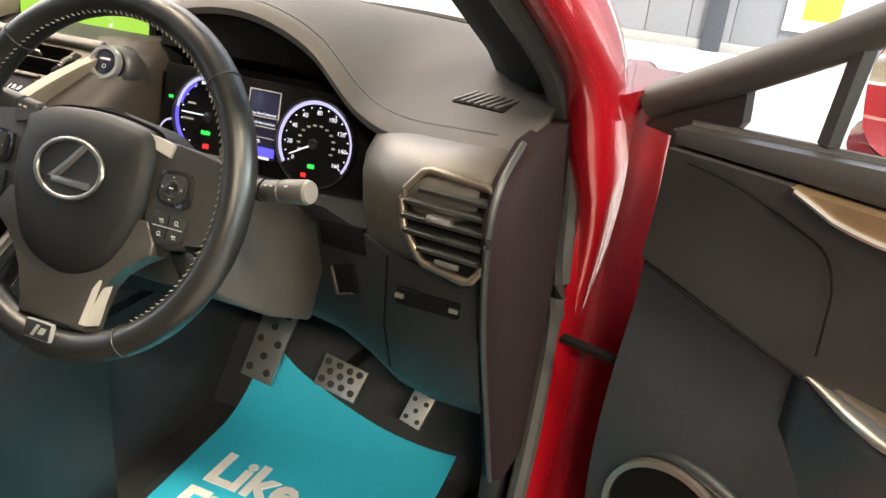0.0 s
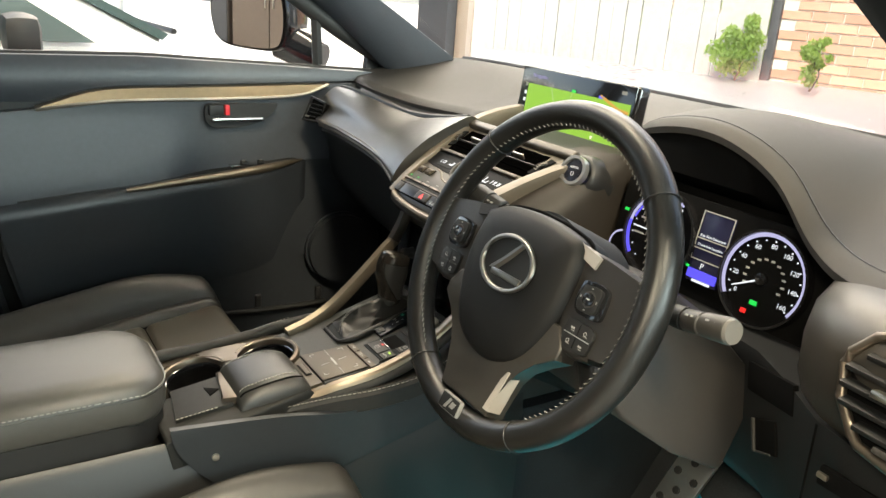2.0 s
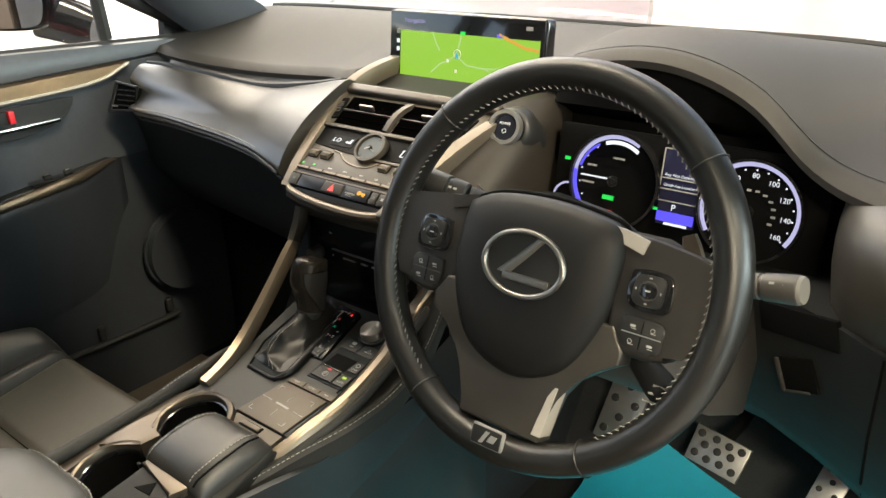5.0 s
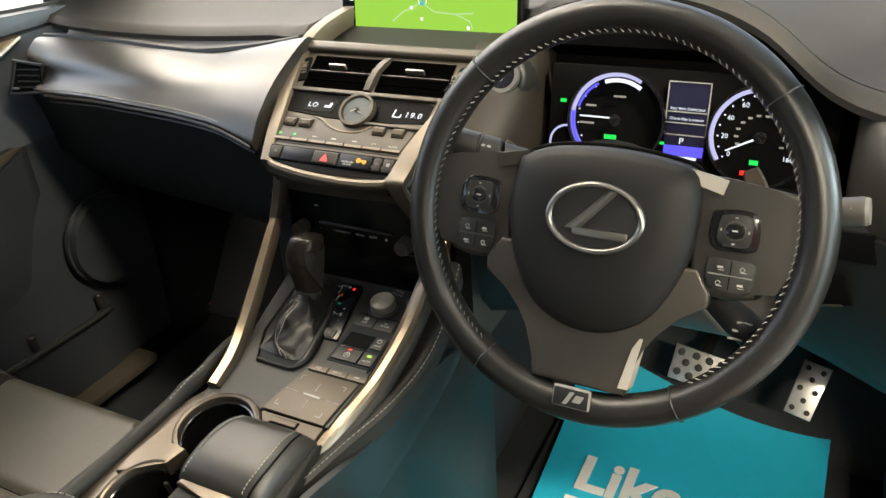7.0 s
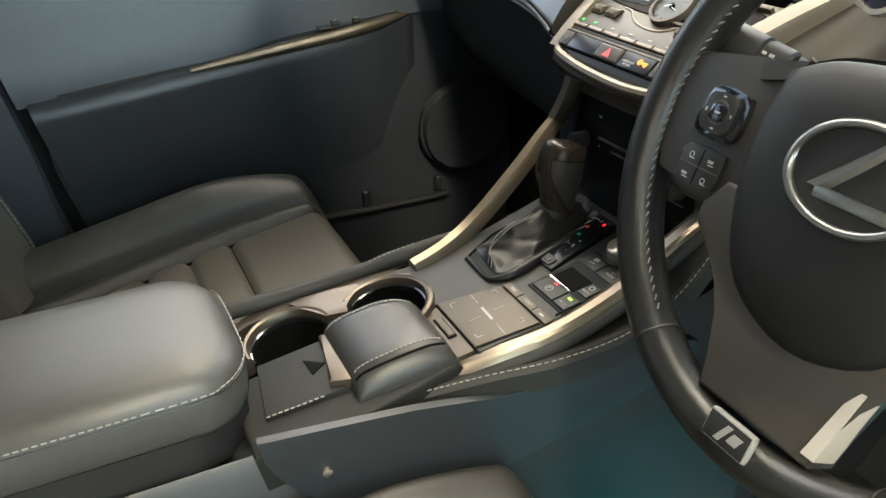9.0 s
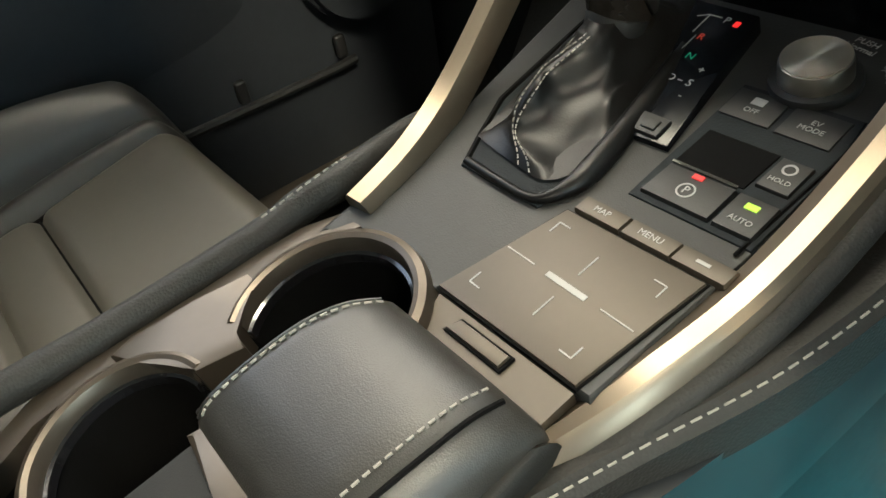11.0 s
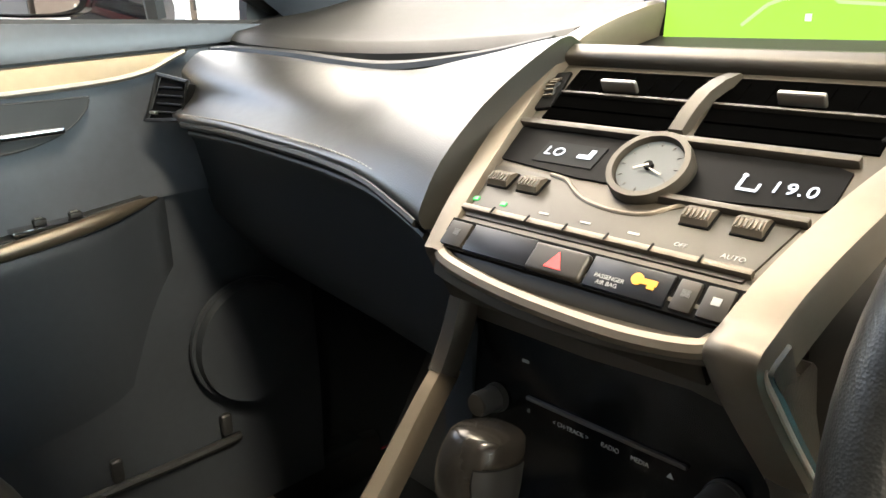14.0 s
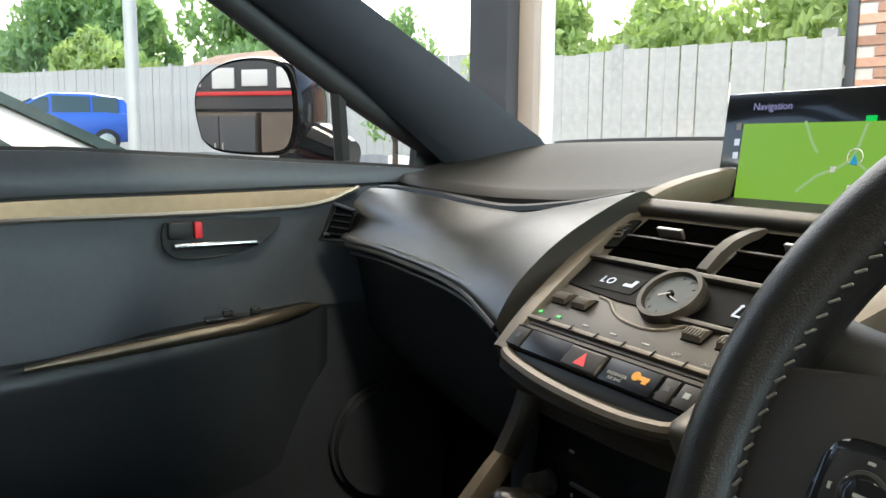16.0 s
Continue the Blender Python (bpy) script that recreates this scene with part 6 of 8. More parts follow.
# spokes
def spoke(pts, h0, h1, name, material, lab="", bev=0.004):
    return part(name, prism(pts, h0, h1, WF, bev, seg=3), material, wheel, lab)
SPOKEBLK = mat("spoke_black", (0.020, 0.0185, 0.0165), 0.40, vary=0.15, scale=25, bump=0.15, bscale=1400, kind="grain")
def rounded(pts, n=40):
    """A closed smooth outline through pts."""
    v = [Vector((*p, 0)) for p in pts]
    return [(p.x, p.y) for p in spline(v + v[:1], n + 1)[:-1]]
side_l = [(0.158, 0.036), (0.128, 0.040), (0.100, 0.044), (0.070, 0.046), (0.078, -0.040), (0.092, -0.050), (0.112, -0.051), (0.130, -0.047), (0.140, -0.036), (0.154, -0.030)]
sr = spoke(side_l, -0.036, -0.013, "spoke", SPOKEBLK, bev=0.005)
sl = spoke([(-a, b) for a, b in side_l[::-1]], -0.036, -0.013, "spoke", SPOKEBLK, bev=0.005)
arm_l = [(0.041, -0.146), (0.044, -0.125), (0.0485, -0.103), (0.058, -0.087), (0.075, -0.073), (0.095, -0.060), (0.096, -0.048), (0.084, -0.030)]
spoke(arm_l + [(-a, b) for a, b in arm_l[::-1]], -0.036, -0.0115, "lower_spoke", SPOKE, "grey satin lower spoke", 0.003)
# Pale diffuse colour carries the light reflected by the wheel's right-hand facets.
LIT_FACET = mat("lit_satin_facet", (0.46, 0.43, 0.385), 0.38, metal=0.35, vary=0.03, scale=40)
part("spoke_trim", loft([[WF @ Vector((a, b, h)) for a, h in ((a0, -0.0135), (a0, -0.0100), (a1, -0.0100), (a1 + 0.0015, -0.026))] for b, a0, a1 in ((-0.0945, 0.0475, 0.0500), (-0.104, 0.0425, 0.0486), (-0.116, 0.0400, 0.0468), (-0.128, 0.0375, 0.0455), (-0.1395, 0.0352, 0.0438))]), LIT_FACET, wheel, "satin facet of the lower spoke, painted as lit", angle=20)
for s in (-1, 1):
    # Right accent in the lit colour, left one in black as its shaded twin.
    part("spoke_accent", loft([[WF @ Vector((s * a, b, h)) for a, b in ((0.066, 0.049), (0.097, 0.0425), (0.094, 0.031), (0.075, 0.036))] for h in (-0.022, -0.0105)]), LIT_FACET if s > 0 else SPOKEBLK, wheel, "accent piece above the switches", angle=20)
    sp_ = sl if s < 0 else sr
    pad_ = part("button_pad", prism([(s * a, b) for a, b in rounded([(0.091, 0.019), (0.107, 0.0215), (0.122, 0.0185), (0.1255, 0.004), (0.124, -0.009), (0.108, -0.0115), (0.093, -0.009), (0.0895, 0.004)])][::s], -0.016, -0.0085, WF, 0.0015), GLOSS, sp_, "gloss black switch pad")
    part("rocker", prism([(s * 0.1075 + a, 0.005 + b) for a, b in rounded([(-0.011, 0.011), (0, 0.0125), (0.011, 0.011), (0.0125, 0), (0.011, -0.011), (0, -0.0125), (-0.011, -0.011), (-0.0125, 0)])], -0.009, -0.0050, WF, 0.002), DARK, pad_)
    part("rocker_ring", ring((s * 0.1075, 0.005, -0.0052), 0.0072, 0.0008, 0.0006, WF, seg=32), GREY, pad_)
    part("rocker_dot", prism([(s * 0.1075 + a, 0.005 + b) for a, b in rounded([(-0.006, 0.0045), (0.006, 0.0045), (0.006, -0.0045), (-0.006, -0.0045)], 24)], -0.006, -0.0040, WF, 0.001), GLOSS, pad_)
    part("rocker_mark", box((s * 0.1075, 0.005, -0.0038), (0.0042, 0.0013, 0.0004), 0, WF), INK, pad_)
    for q in (-1, 1):
        part("rocker_mark", box((s * 0.1075, 0.005 + q * 0.0102, -0.0048), (0.0022, 0.0010, 0.0004), 0, WF), INK, pad_)
        part("rocker_mark", box((s * 0.1075 + q * 0.0102, 0.005, -0.0048), (0.0010, 0.0022, 0.0004), 0, WF), INK, pad_)
    low_ = part("button_pad", prism([(s * a, b) for a, b in rounded([(0.0915, -0.018), (0.108, -0.0170), (0.1245, -0.019), (0.1265, -0.031), (0.124, -0.0425), (0.108, -0.0435), (0.093, -0.0410), (0.0905, -0.030)])][::s], -0.016, -0.0095, WF, 0.002), DARK, sp_, "black key block")
    # Key line likewise bright on the right and dull on the shaded left.
    part("key_line", box((s * 0.1085, -0.0305, -0.0093), (0.033, 0.0009, 0.0006), 0, WF), EMBLEM if s > 0 else GREY, low_)
    part("key_line", box((s * 0.1085, -0.0305, -0.0094), (0.0007, 0.023, 0.0004), 0, WF), BLACK, low_)
    for i in range(2):
        for j in range(2):
            c_ = (s * (0.1005 + 0.0165 * i), -0.0245 - 0.0125 * j, -0.0092)
            part("button_mark", ring(c_, 0.0017, 0.00025, 0.0002, WF, seg=16) if (i + j) % 2 else box(c_, (0.0044, 0.0018, 0.0004), 0, WF), INK, low_)
            part("button_mark", box((c_[0] + 0.001, c_[1] - 0.0022, c_[2]), (0.0045, 0.0006, 0.0004), 0, WF), INK, low_)
    part("paddle", loft([[WF @ Vector((s * (a + da), b + db, h + dh)) for da, db, dh in ((-w, -0.003, 0), (-w * 0.8, -0.002, 0.0025), (w * 0.8, 0.002, 0.0025), (w, 0.003, 0), (0, 0, -0.003))] for a, b, h, w in ((0.132, 0.008, -0.064, 0.008), (0.120, 0.028, -0.067, 0.0085), (0.110, 0.046, -0.069, 0.0075), (0.1065, 0.053, -0.069, 0.0055))]), TAUPE, wheel, "satin shift paddle")
BADGE = mat("bright_badge", (0.30, 0.30, 0.29), 0.35, metal=0.4, vary=0.05)
tag = part("rim_badge", box((0, -0.1545, -0.0025), (0.033, 0.0185, 0.006), 0.003, WF), BADGE, wheel, "small framed rim badge")
part("rim_badge_plate", box((0, -0.1545, 0.0006), (0.030, 0.0155, 0.0006), 0.0002, WF), DARK, tag)
part("rim_badge_mark", prism([(-0.007, -0.1605), (-0.003, -0.1605), (0.003, -0.1490), (-0.001, -0.1490)], 0.0008, 0.0013, WF), BADGE, tag)
part("rim_badge_mark", prism([(0.0015, -0.1575), (0.0085, -0.1575), (0.0115, -0.1510), (0.0045, -0.1510)], 0.0008, 0.0013, WF), BADGE, tag)
part("boss", cyl((0, -0.01, -0.07), 0.07, 0.08, WF, r2=0.075, seg=32), DARK, wheel)
# column, stalks
col = thing("steering_column", (0.345, 0.12, 0.85), "dark steering column shroud with two control stalks", "steering column")
rings = []
for h, w, t0, t1 in ((-0.10, 0.075, -0.070, 0.040), (-0.13, 0.100, -0.100, 0.045), (-0.20, 0.125, -0.116, 0.030), (-0.27, 0.137, -0.120, 0.0)):
    rings.append([WF @ Vector((w * a, t0 + (t1 - t0) * b, h)) for a, b in ((-1, 0.5), (-0.95, 0.9), (-0.7, 1), (0.7, 1), (0.95, 0.9), (1, 0.5), (1, 0.04), (0.97, 0), (-0.97, 0), (-1, 0.04))])
part("shroud", loft(rings), mat("column_plastic", (0.030, 0.0275, 0.025), 0.5, vary=0.12, scale=25, bump=0.2, bscale=1200, kind="grain"), col, "grey-black column shroud", angle=50)
for s, path in ((1, ((0.06, 0.012, -0.108), (0.12, 0.020, -0.098), (0.145, 0.022, -0.094), (0.197, 0.030, -0.086))), (-1, ((-0.05, 0.028, -0.105), (-0.09, 0.038, -0.072), (-0.112, 0.042, -0.056), (-0.156, 0.047, -0.044)))):
    ps = [WF @ Vector(p) for p in path]
    stalk = part("stalk", tube([ps[0], ps[1], ps[2]], [0.010, 0.0105, 0.0115], 14), DARK, col)
    axis = (ps[3] - ps[2]).normalized()
    run = (ps[3] - ps[2]).length
    part("stalk_barrel", tube([ps[2] + axis * run * q for q in (0, 0.04, 0.40, 0.42, 0.46, 0.48, 0.96, 1.0)], [r * (1 if s < 0 else 0.78) for r in (0.0115, 0.0135, 0.0142, 0.0128, 0.0128, 0.0148, 0.0160, 0.0150)], 24), DARK if s < 0 else GREY, stalk, "ribbed stalk barrel")
    if s > 0:
        part("stalk_cap", tube([ps[3], ps[3] + axis * 0.003], [0.0119, 0.0108], 24), mat("pale_stalk_cap", (0.13, 0.125, 0.115), 0.5, vary=0.05), stalk, "pale grey end cap")
    up = Vector((0, -0.75, 0.66))
    for q, w in ((0.14, 0.005), (0.26, 0.004), (0.60, 0.006), (0.80, 0.005)):
        part("stalk_mark", box((0, 0, 0), (w * 0.7, 0.0020, 0.0006), 0, fr(ps[2] + axis * run * q + up.normalized() * (0.0152 if s < 0 else 0.0120), axis, up.cross(axis))), INK, stalk)
part("cruise_stalk", tube([WF @ Vector((0.09, -0.055, -0.06)), WF @ Vector((0.118, -0.072, -0.052)), WF @ Vector((0.135, -0.083, -0.048))], [0.010, 0.014, 0.013], 14), DARK, col)
for q in (-0.010, -0.003, 0.004):
    part("stalk_mark", box((0.122 + q * 0.4, -0.0745 + q, -0.0385), (0.012, 0.0018, 0.0006), 0, WF @ Matrix.Translation((0, 0, 0))), INK, col)
# ---- centre console ----
con = thing("center_console", (0.02, -0.2, 0.45), "black centre console with satin rails, cup holders and touch pad", "centre console")
KF = fr((0, -0.1, 0.765), (1, 0, 0), (0, 0.983, 0.181))
rings = []
for y, z, w0, w1 in ((-0.62, 0.72, -0.085, 0.090), (-0.27, 0.722, -0.092, 0.095), (-0.11, 0.745, -0.10, 0.108), (0.0, 0.755, -0.10, 0.128), (0.10, 0.77, -0.105, 0.142), (0.20, 0.80, -0.11, 0.142)):
    rings.append([Vector(p) for p in ((w0, y, 0.36), (w1 + 0.01, y, 0.36), (w1 + 0.012, y, z - 0.12), (w1, y, z - 0.01), (w1 - 0.008, y, z), (w1 - 0.016, y, z - 0.09), (w0 + 0.016, y, z - 0.09), (w0 + 0.008, y, z), (w0, y, z - 0.01), (w0 - 0.01, y, z - 0.12))])
part("side_panel", loft(rings), SOFT, con, "soft black console sides", angle=50)
part("deck", prism([(-0.058, -0.004), (-0.048, 0.0065), (-0.034, 0.0125), (-0.010, 0.0140), (0.016, 0.0100), (0.104, 0.010), (0.108, 0.10), (0.106, 0.225), (-0.085, 0.225), (-0.062, 0.10)], -0.022, 0.0, KF, 0.002), mat("deck_plastic", (0.026, 0.027, 0.0265), 0.5, vary=0.1, scale=30, bump=0.15, bscale=1200, kind="grain", spec=0.3), con, "matt grey console deck")
# silver rails
def rail(pts, wide, thick, name, lab, material=SILVER, out=1):
    line = spline(pts, 40)
    rings = []
    for i, p in enumerate(line):
        d = (line[min(i + 1, 39)] - line[max(i - 1, 0)]).normalized()
        side = d.cross(Vector((0, 0, 1))).normalized()
        up = side.cross(d)
        w = wide(i / 39) if callable(wide) else wide
        rings.append([p - side * w - up * thick, p - side * w + up * thick * 0.3, p - side * w * 0.5 + up * thick * 0.75, p + side * w * 0.6 + up * thick * 0.55, p + side * w + up * thick * 0.0, p + side * w - up * thick])
    return part(name, loft(rings), material, con, lab, angle=40)
rail([(-0.051, -0.082, 0.770), (-0.056, -0.045, 0.780), (-0.066, -0.005, 0.797), (-0.074, 0.045, 0.835), (-0.079, 0.086, 0.872), (-0.081, 0.106, 0.888)], lambda t: 0.0080 - 0.0030 * t ** 3, 0.0095, "rail", "satin taupe console rail", RAILMET)
rail([(-0.080, 0.098, 0.884), (-0.082, 0.112, 0.905), (-0.082, 0.120, 0.925), (-0.082, 0.125, 0.945)], lambda t: 0.0070, 0.009, "rail_upper", "dark satin upper end of the rail", TITAN)
crest = spline([(0.096, -0.112, 0.755), (0.110, -0.075, 0.769), (0.119, -0.02, 0.782), (0.124, 0.04, 0.808), (0.128, 0.085, 0.842), (0.129, 0.118, 0.862), (0.128, 0.142, 0.880)], 40)
rings = []
for i, c in enumerate(crest):
    t = i / 39
    w, h = 0.003 + 0.008 * min(1, t * 5), 0.001 + 0.013 * min(1, t * 3.5)
    rings.append([c + Vector(q) for q in ((-w, 0, -0.022), (-w, 0, -0.003), (-w * 0.4, 0, 0.0012), (0.003, 0, 0.0008), (0.006, 0, -0.002), (0.0085, 0, -0.005 - h * 0.45), (0.004, 0, -0.012 - h * 0.45))])
part("rail_roll", tube([c + Vector((0.0075, 0, -0.0135)) for c in crest[1:32]], 0.0065, 10), ROLL, con, "black leather roll below the rail")
part("rail", loft(rings), RAILMET, con, "satin taupe console rail", angle=30)
seamline = [(0.098, -0.150, 0.738), (0.118, -0.09, 0.750), (0.137, -0.03, 0.759), (0.147, 0.03, 0.772), (0.150, 0.08, 0.80), (0.152, 0.12, 0.85)]
part("side_bolster", loft([[p + Vector(q) for q in ((0.0, 0, 0.006), (0.006, 0, 0.0), (0.007, 0, -0.02), (-0.02, 0, -0.04), (-0.03, 0, 0.0))] for p in spline(seamline, 24)]), ROLL, con)
stitches([(x + 0.004, y, z + 0.006) for x, y, z in seamline], con, 0.005, 0.0005)
part("side_bolster", tube(spline([(-0.106, -0.62, 0.732), (-0.104, -0.30, 0.738), (-0.102, -0.255, 0.742), (-0.094, -0.19, 0.748), (-0.083, -0.12, 0.760), (-0.081, -0.096, 0.766), (-0.077, -0.073, 0.770), (-0.084, -0.03, 0.772), (-0.092, 0.0, 0.768)], 50), [0.0090 - 0.004 * max(0, (k - 38) / 11) for k in range(50)], 12), ROLL, con, "soft leather roll along the console")
stitches([(-0.079, -0.12, 0.7722), (-0.076, -0.09, 0.7795), (-0.071, -0.068, 0.7855)], con, 0.005, 0.0006)
# touch pad and keys
tp = part("touch_pad", prism([(0.020, 0.011), (0.097, 0.011), (0.1045, 0.0715), (0.0355, 0.0715)], -0.002, 0.0022, KF, 0.0015), PADTOP, con, "satin grey touch pad with printed cross lines")
part("pad_gap", prism([(0.0192, 0.0102), (0.0978, 0.0102), (0.1053, 0.0722), (0.0347, 0.0722)], -0.002, 0.0008, KF), BLACK, con)
LP = at(KF, 0.064, 0.041, 0.0024, -2)
part("pad_mark", box((0, 0, 0), (0.021, 0.0026, 0.0003), 0, LP), INK, tp)
for a, b, w, h in ((-0.026, 0, 0.016, 0.0006), (0.026, 0, 0.016, 0.0006), (0, 0.012, 0.0006, 0.011), (0, -0.012, 0.0006, 0.011)):
    part("pad_line", box((a, b, 0), (w, h, 0.0003), 0, LP), INK, tp)
for a, b in ((-0.026, 0.022), (0.030, 0.022), (0.025, -0.022), (-0.033, -0.022)):
    sa, sb = (1 if a < 0 else -1), (1 if b < 0 else -1)
    corner = box((a + sa * 0.003, b, 0), (0.006, 0.0006, 0.0003), 0, LP)
    part("pad_corner", box((a, b + sb * 0.003, 0), (0.0006, 0.006, 0.0003), 0, LP, bm=corner), INK, tp)
for k, (a, txt) in enumerate(((0.0502, "MAP"), (0.0748, "MENU"), (0.0990, ""))):
    kb = part("pad_key", prism([(a - 0.0119, 0.0728), (a + 0.0117, 0.0728), (a + 0.0121, 0.0812), (a - 0.0115, 0.0812)], -0.002, 0.0035, KF, 0.0015), PADTOP, con)
    part("key_text", text_bm(txt, 0.0042, at(KF, a, 0.0770, 0.0036), 0.0001) if txt else box((a, 0.0770, 0.0037), (0.006, 0.0015, 0.0003), 0, KF), INK, kb)
part("opener_key", prism([(0.0388, -0.0006), (0.0690, -0.0006), (0.0694, 0.0054), (0.0414, 0.0054)], -0.002, 0.0018, KF, 0.0008), PADTOP, con, "slim opener key")
part("opener_gap", prism([(0.0376, -0.0016), (0.0702, -0.0016), (0.0706, 0.0064), (0.0406, 0.0064)], -0.002, 0.0004, KF), BLACK, con)
part("rear_deck", prism([(0.0295, -0.030), (0.096, -0.030), (0.097, 0.0095), (0.0215, 0.0095), (0.0285, -0.008)], -0.02, -0.001, KF), PADTOP, con)
# gear selector surround and indicator panel
part("gate_frame", prism([(-0.029, 0.066), (0.0225, 0.0655), (0.031, 0.090), (0.006, 0.212), (-0.060, 0.212), (-0.050, 0.11)], -0.002, 0.0015, KF, 0.001), LOWTRIM, con)
part("gate_rim", tube(spline([KF @ Vector((*q, 0.0025)) for q in ((-0.0265, 0.0685), (-0.004, 0.0672), (0.0185, 0.0675), (0.0270, 0.078), (0.0285, 0.095), (0.0215, 0.135), (0.0125, 0.175), (0.004, 0.207))], 40), [0.0022 + 0.0035 * min(1, max(0, (k - 12) / 10)) * (1 - 0.3 * max(0, (k - 30) / 10)) for k in range(40)], 10), BOOT, con, "soft black leather roll of the boot edge")
part("gate_seam", tube([KF @ Vector((*q, 0.0015)) for q in ((-0.0275, 0.0680), (-0.036, 0.085), (-0.047, 0.11), (-0.052, 0.16), (-0.056, 0.208))], 0.0016, 6), BLACK, con)
L_RDIM, L_GDIM = lamp_mat("dim_red", (0.8, 0.06, 0.03), 0.09), lamp_mat("dim_green", (0.02, 0.5, 0.25), 0.07)
GPF = KF @ Matrix.Translation((0, 0.12, 0)) @ Matrix.Rotation(radians(4), 4, "X") @ Matrix.Translation((0, -0.12, 0))
gi = part("gate_panel", prism([(-0.0035, 0.207), (0.032, 0.206), (0.0475, 0.1205), (0.0295, 0.1195)], -0.006, 0.0035, GPF, 0.001), mat("gate_panel_black", (0.005, 0.006, 0.008), 0.16, vary=0, spec=0.14), con, "gloss black gear indicator panel")
part("gear_mark", text_bm("P", 0.0058, at(GPF, 0.0205, 0.198, 0.0037), 0.0001), INK, gi)
part("gear_light", box((0.0265, 0.197, 0.0037), (0.0026, 0.0034, 0.0005), 0, GPF), L_RED, gi)
part("gear_mark", text_bm("R", 0.0058, at(GPF, 0.0165, 0.184, 0.0037), 0.0001), L_RDIM, gi)
part("gear_mark", text_bm("N", 0.0058, at(GPF, 0.0205, 0.171, 0.0037), 0.0001), L_GDIM, gi)
part("gear_mark", text_bm("D", 0.0058, at(GPF, 0.0215, 0.156, 0.0037), 0.0001), INK, gi)
part("gear_mark", text_bm("S", 0.0062, at(GPF, 0.0315, 0.156, 0.0037), 0.0001), INK, gi)
part("gear_mark", text_bm("+", 0.006, at(GPF, 0.031, 0.165, 0.0037), 0.0001), INK, gi)
part("gear_mark", text_bm("-", 0.006, at(GPF, 0.033, 0.148, 0.0037), 0.0001), INK, gi)
for a0, b0, a1, b1 in ((0.0105, 0.199, 0.0105, 0.186), (0.0105, 0.199, 0.017, 0.199), (0.0135, 0.184, 0.0135, 0.158), (0.0255, 0.156, 0.0275, 0.156)):
    part("gate_line", box(((a0 + a1) / 2, (b0 + b1) / 2, 0.0037), (abs(a1 - a0) + 0.0005, abs(b1 - b0) + 0.0005, 0.0003), 0, GPF), INK, gi)
part("gate_line", tube([GPF @ Vector(p) for p in ((0.010, 0.199, 0.0037), (0.005, 0.196, 0.0037))] , 0.0003, 4), INK, gi)
part("lock_release", box((0.0335, 0.127, 0.004), (0.015, 0.011, 0.003), 0.001, GPF), DARK, gi, "grey shift lock cover")
part("lock_release_key", box((0.0345, 0.1265, 0.0052), (0.0075, 0.006, 0.003), 0.001, GPF), DARK, gi)
# drive mode knob
part("knob_base", cyl((0.0735, 0.184, 0.002), 0.0188, 0.006, KF, bev=0.002), DARK, con)
kn = part("mode_knob", cyl((0.0735, 0.184, 0.0085), 0.0152, 0.011, KF, r2=0.0147, seg=48, bev=0.0015), STEEL, con, "spun metal drive mode knob")
SPUN = mat("spun_metal", (0.95, 0.88, 0.74), 0.30, metal=0.9, vary=0)
tan = SPUN.node_tree.nodes.new("ShaderNodeTangent")
tan.direction_type, tan.axis = "RADIAL", "Z"
SPUN.node_tree.nodes["Principled BSDF"].inputs["Anisotropic"].default_value = 0.92
SPUN.node_tree.nodes["Principled BSDF"].inputs["Anisotropic Rotation"].default_value = 0.25
SPUN.node_tree.links.new(tan.outputs[0], SPUN.node_tree.nodes["Principled BSDF"].inputs["Tangent"])
part("knob_top", cyl((0.0735, 0.184, 0.0143), 0.0140, 0.0006, KF, seg=64), SPUN, kn)
part("knob_legend", text_bm("PUSH\nNormal", 0.0048, at(KF, 0.0770, 0.2135, 0.001, -10), 0.0001), INK, con)
part("knob_legend", text_bm("Eco", 0.0050, at(KF, 0.0605, 0.2095, 0.001, 25), 0.0001), INK, con)
part("knob_legend", text_bm("Sport", 0.0052, at(KF, 0.0955, 0.2005, 0.001, -58), 0.0001), INK, con)
KK = KF @ Matrix.Translation((0.0033, -0.001, 0))
for a, b, t1, t2 in ((0.059, 0.160, "OFF", 0.0040), (0.086, 0.1595, "EV\nMODE", 0.0040)):
    kb = part("mode_key", prism([(a - 0.012, b - 0.009), (a + 0.012, b - 0.009), (a + 0.0115, b + 0.009), (a - 0.0125, b + 0.009)], -0.002, 0.002, KK, 0.001), DARK, con)
    part("key_text", text_bm(t1, t2, at(KK, a, b - (0.003 if t1 == "OFF" else 0), 0.0022), 0.0001), INK, kb)
    if t1 == "OFF":
        part("key_symbol", box((a, b + 0.003, 0.0022), (0.006, 0.0045, 0.0003), 0.001, KK), INK, kb)
part("key_plate", prism([(0.0465, 0.0935), (0.1045, 0.0935), (0.1045, 0.143), (0.1005, 0.172), (0.0455, 0.172)], -0.002, 0.0010, KK, 0.0006), LOWTRIM, con)
pk = part("parking_brake", prism([(0.0505, 0.0965), (0.083, 0.0965), (0.083, 0.115), (0.0515, 0.115)], -0.002, 0.0035, KK, 0.002), DARK, con, "parking brake switch")
part("brake_slot", prism([(0.051, 0.118), (0.0835, 0.118), (0.0845, 0.140), (0.0515, 0.140)], -0.002, 0.0015, KK), BLACK, con)
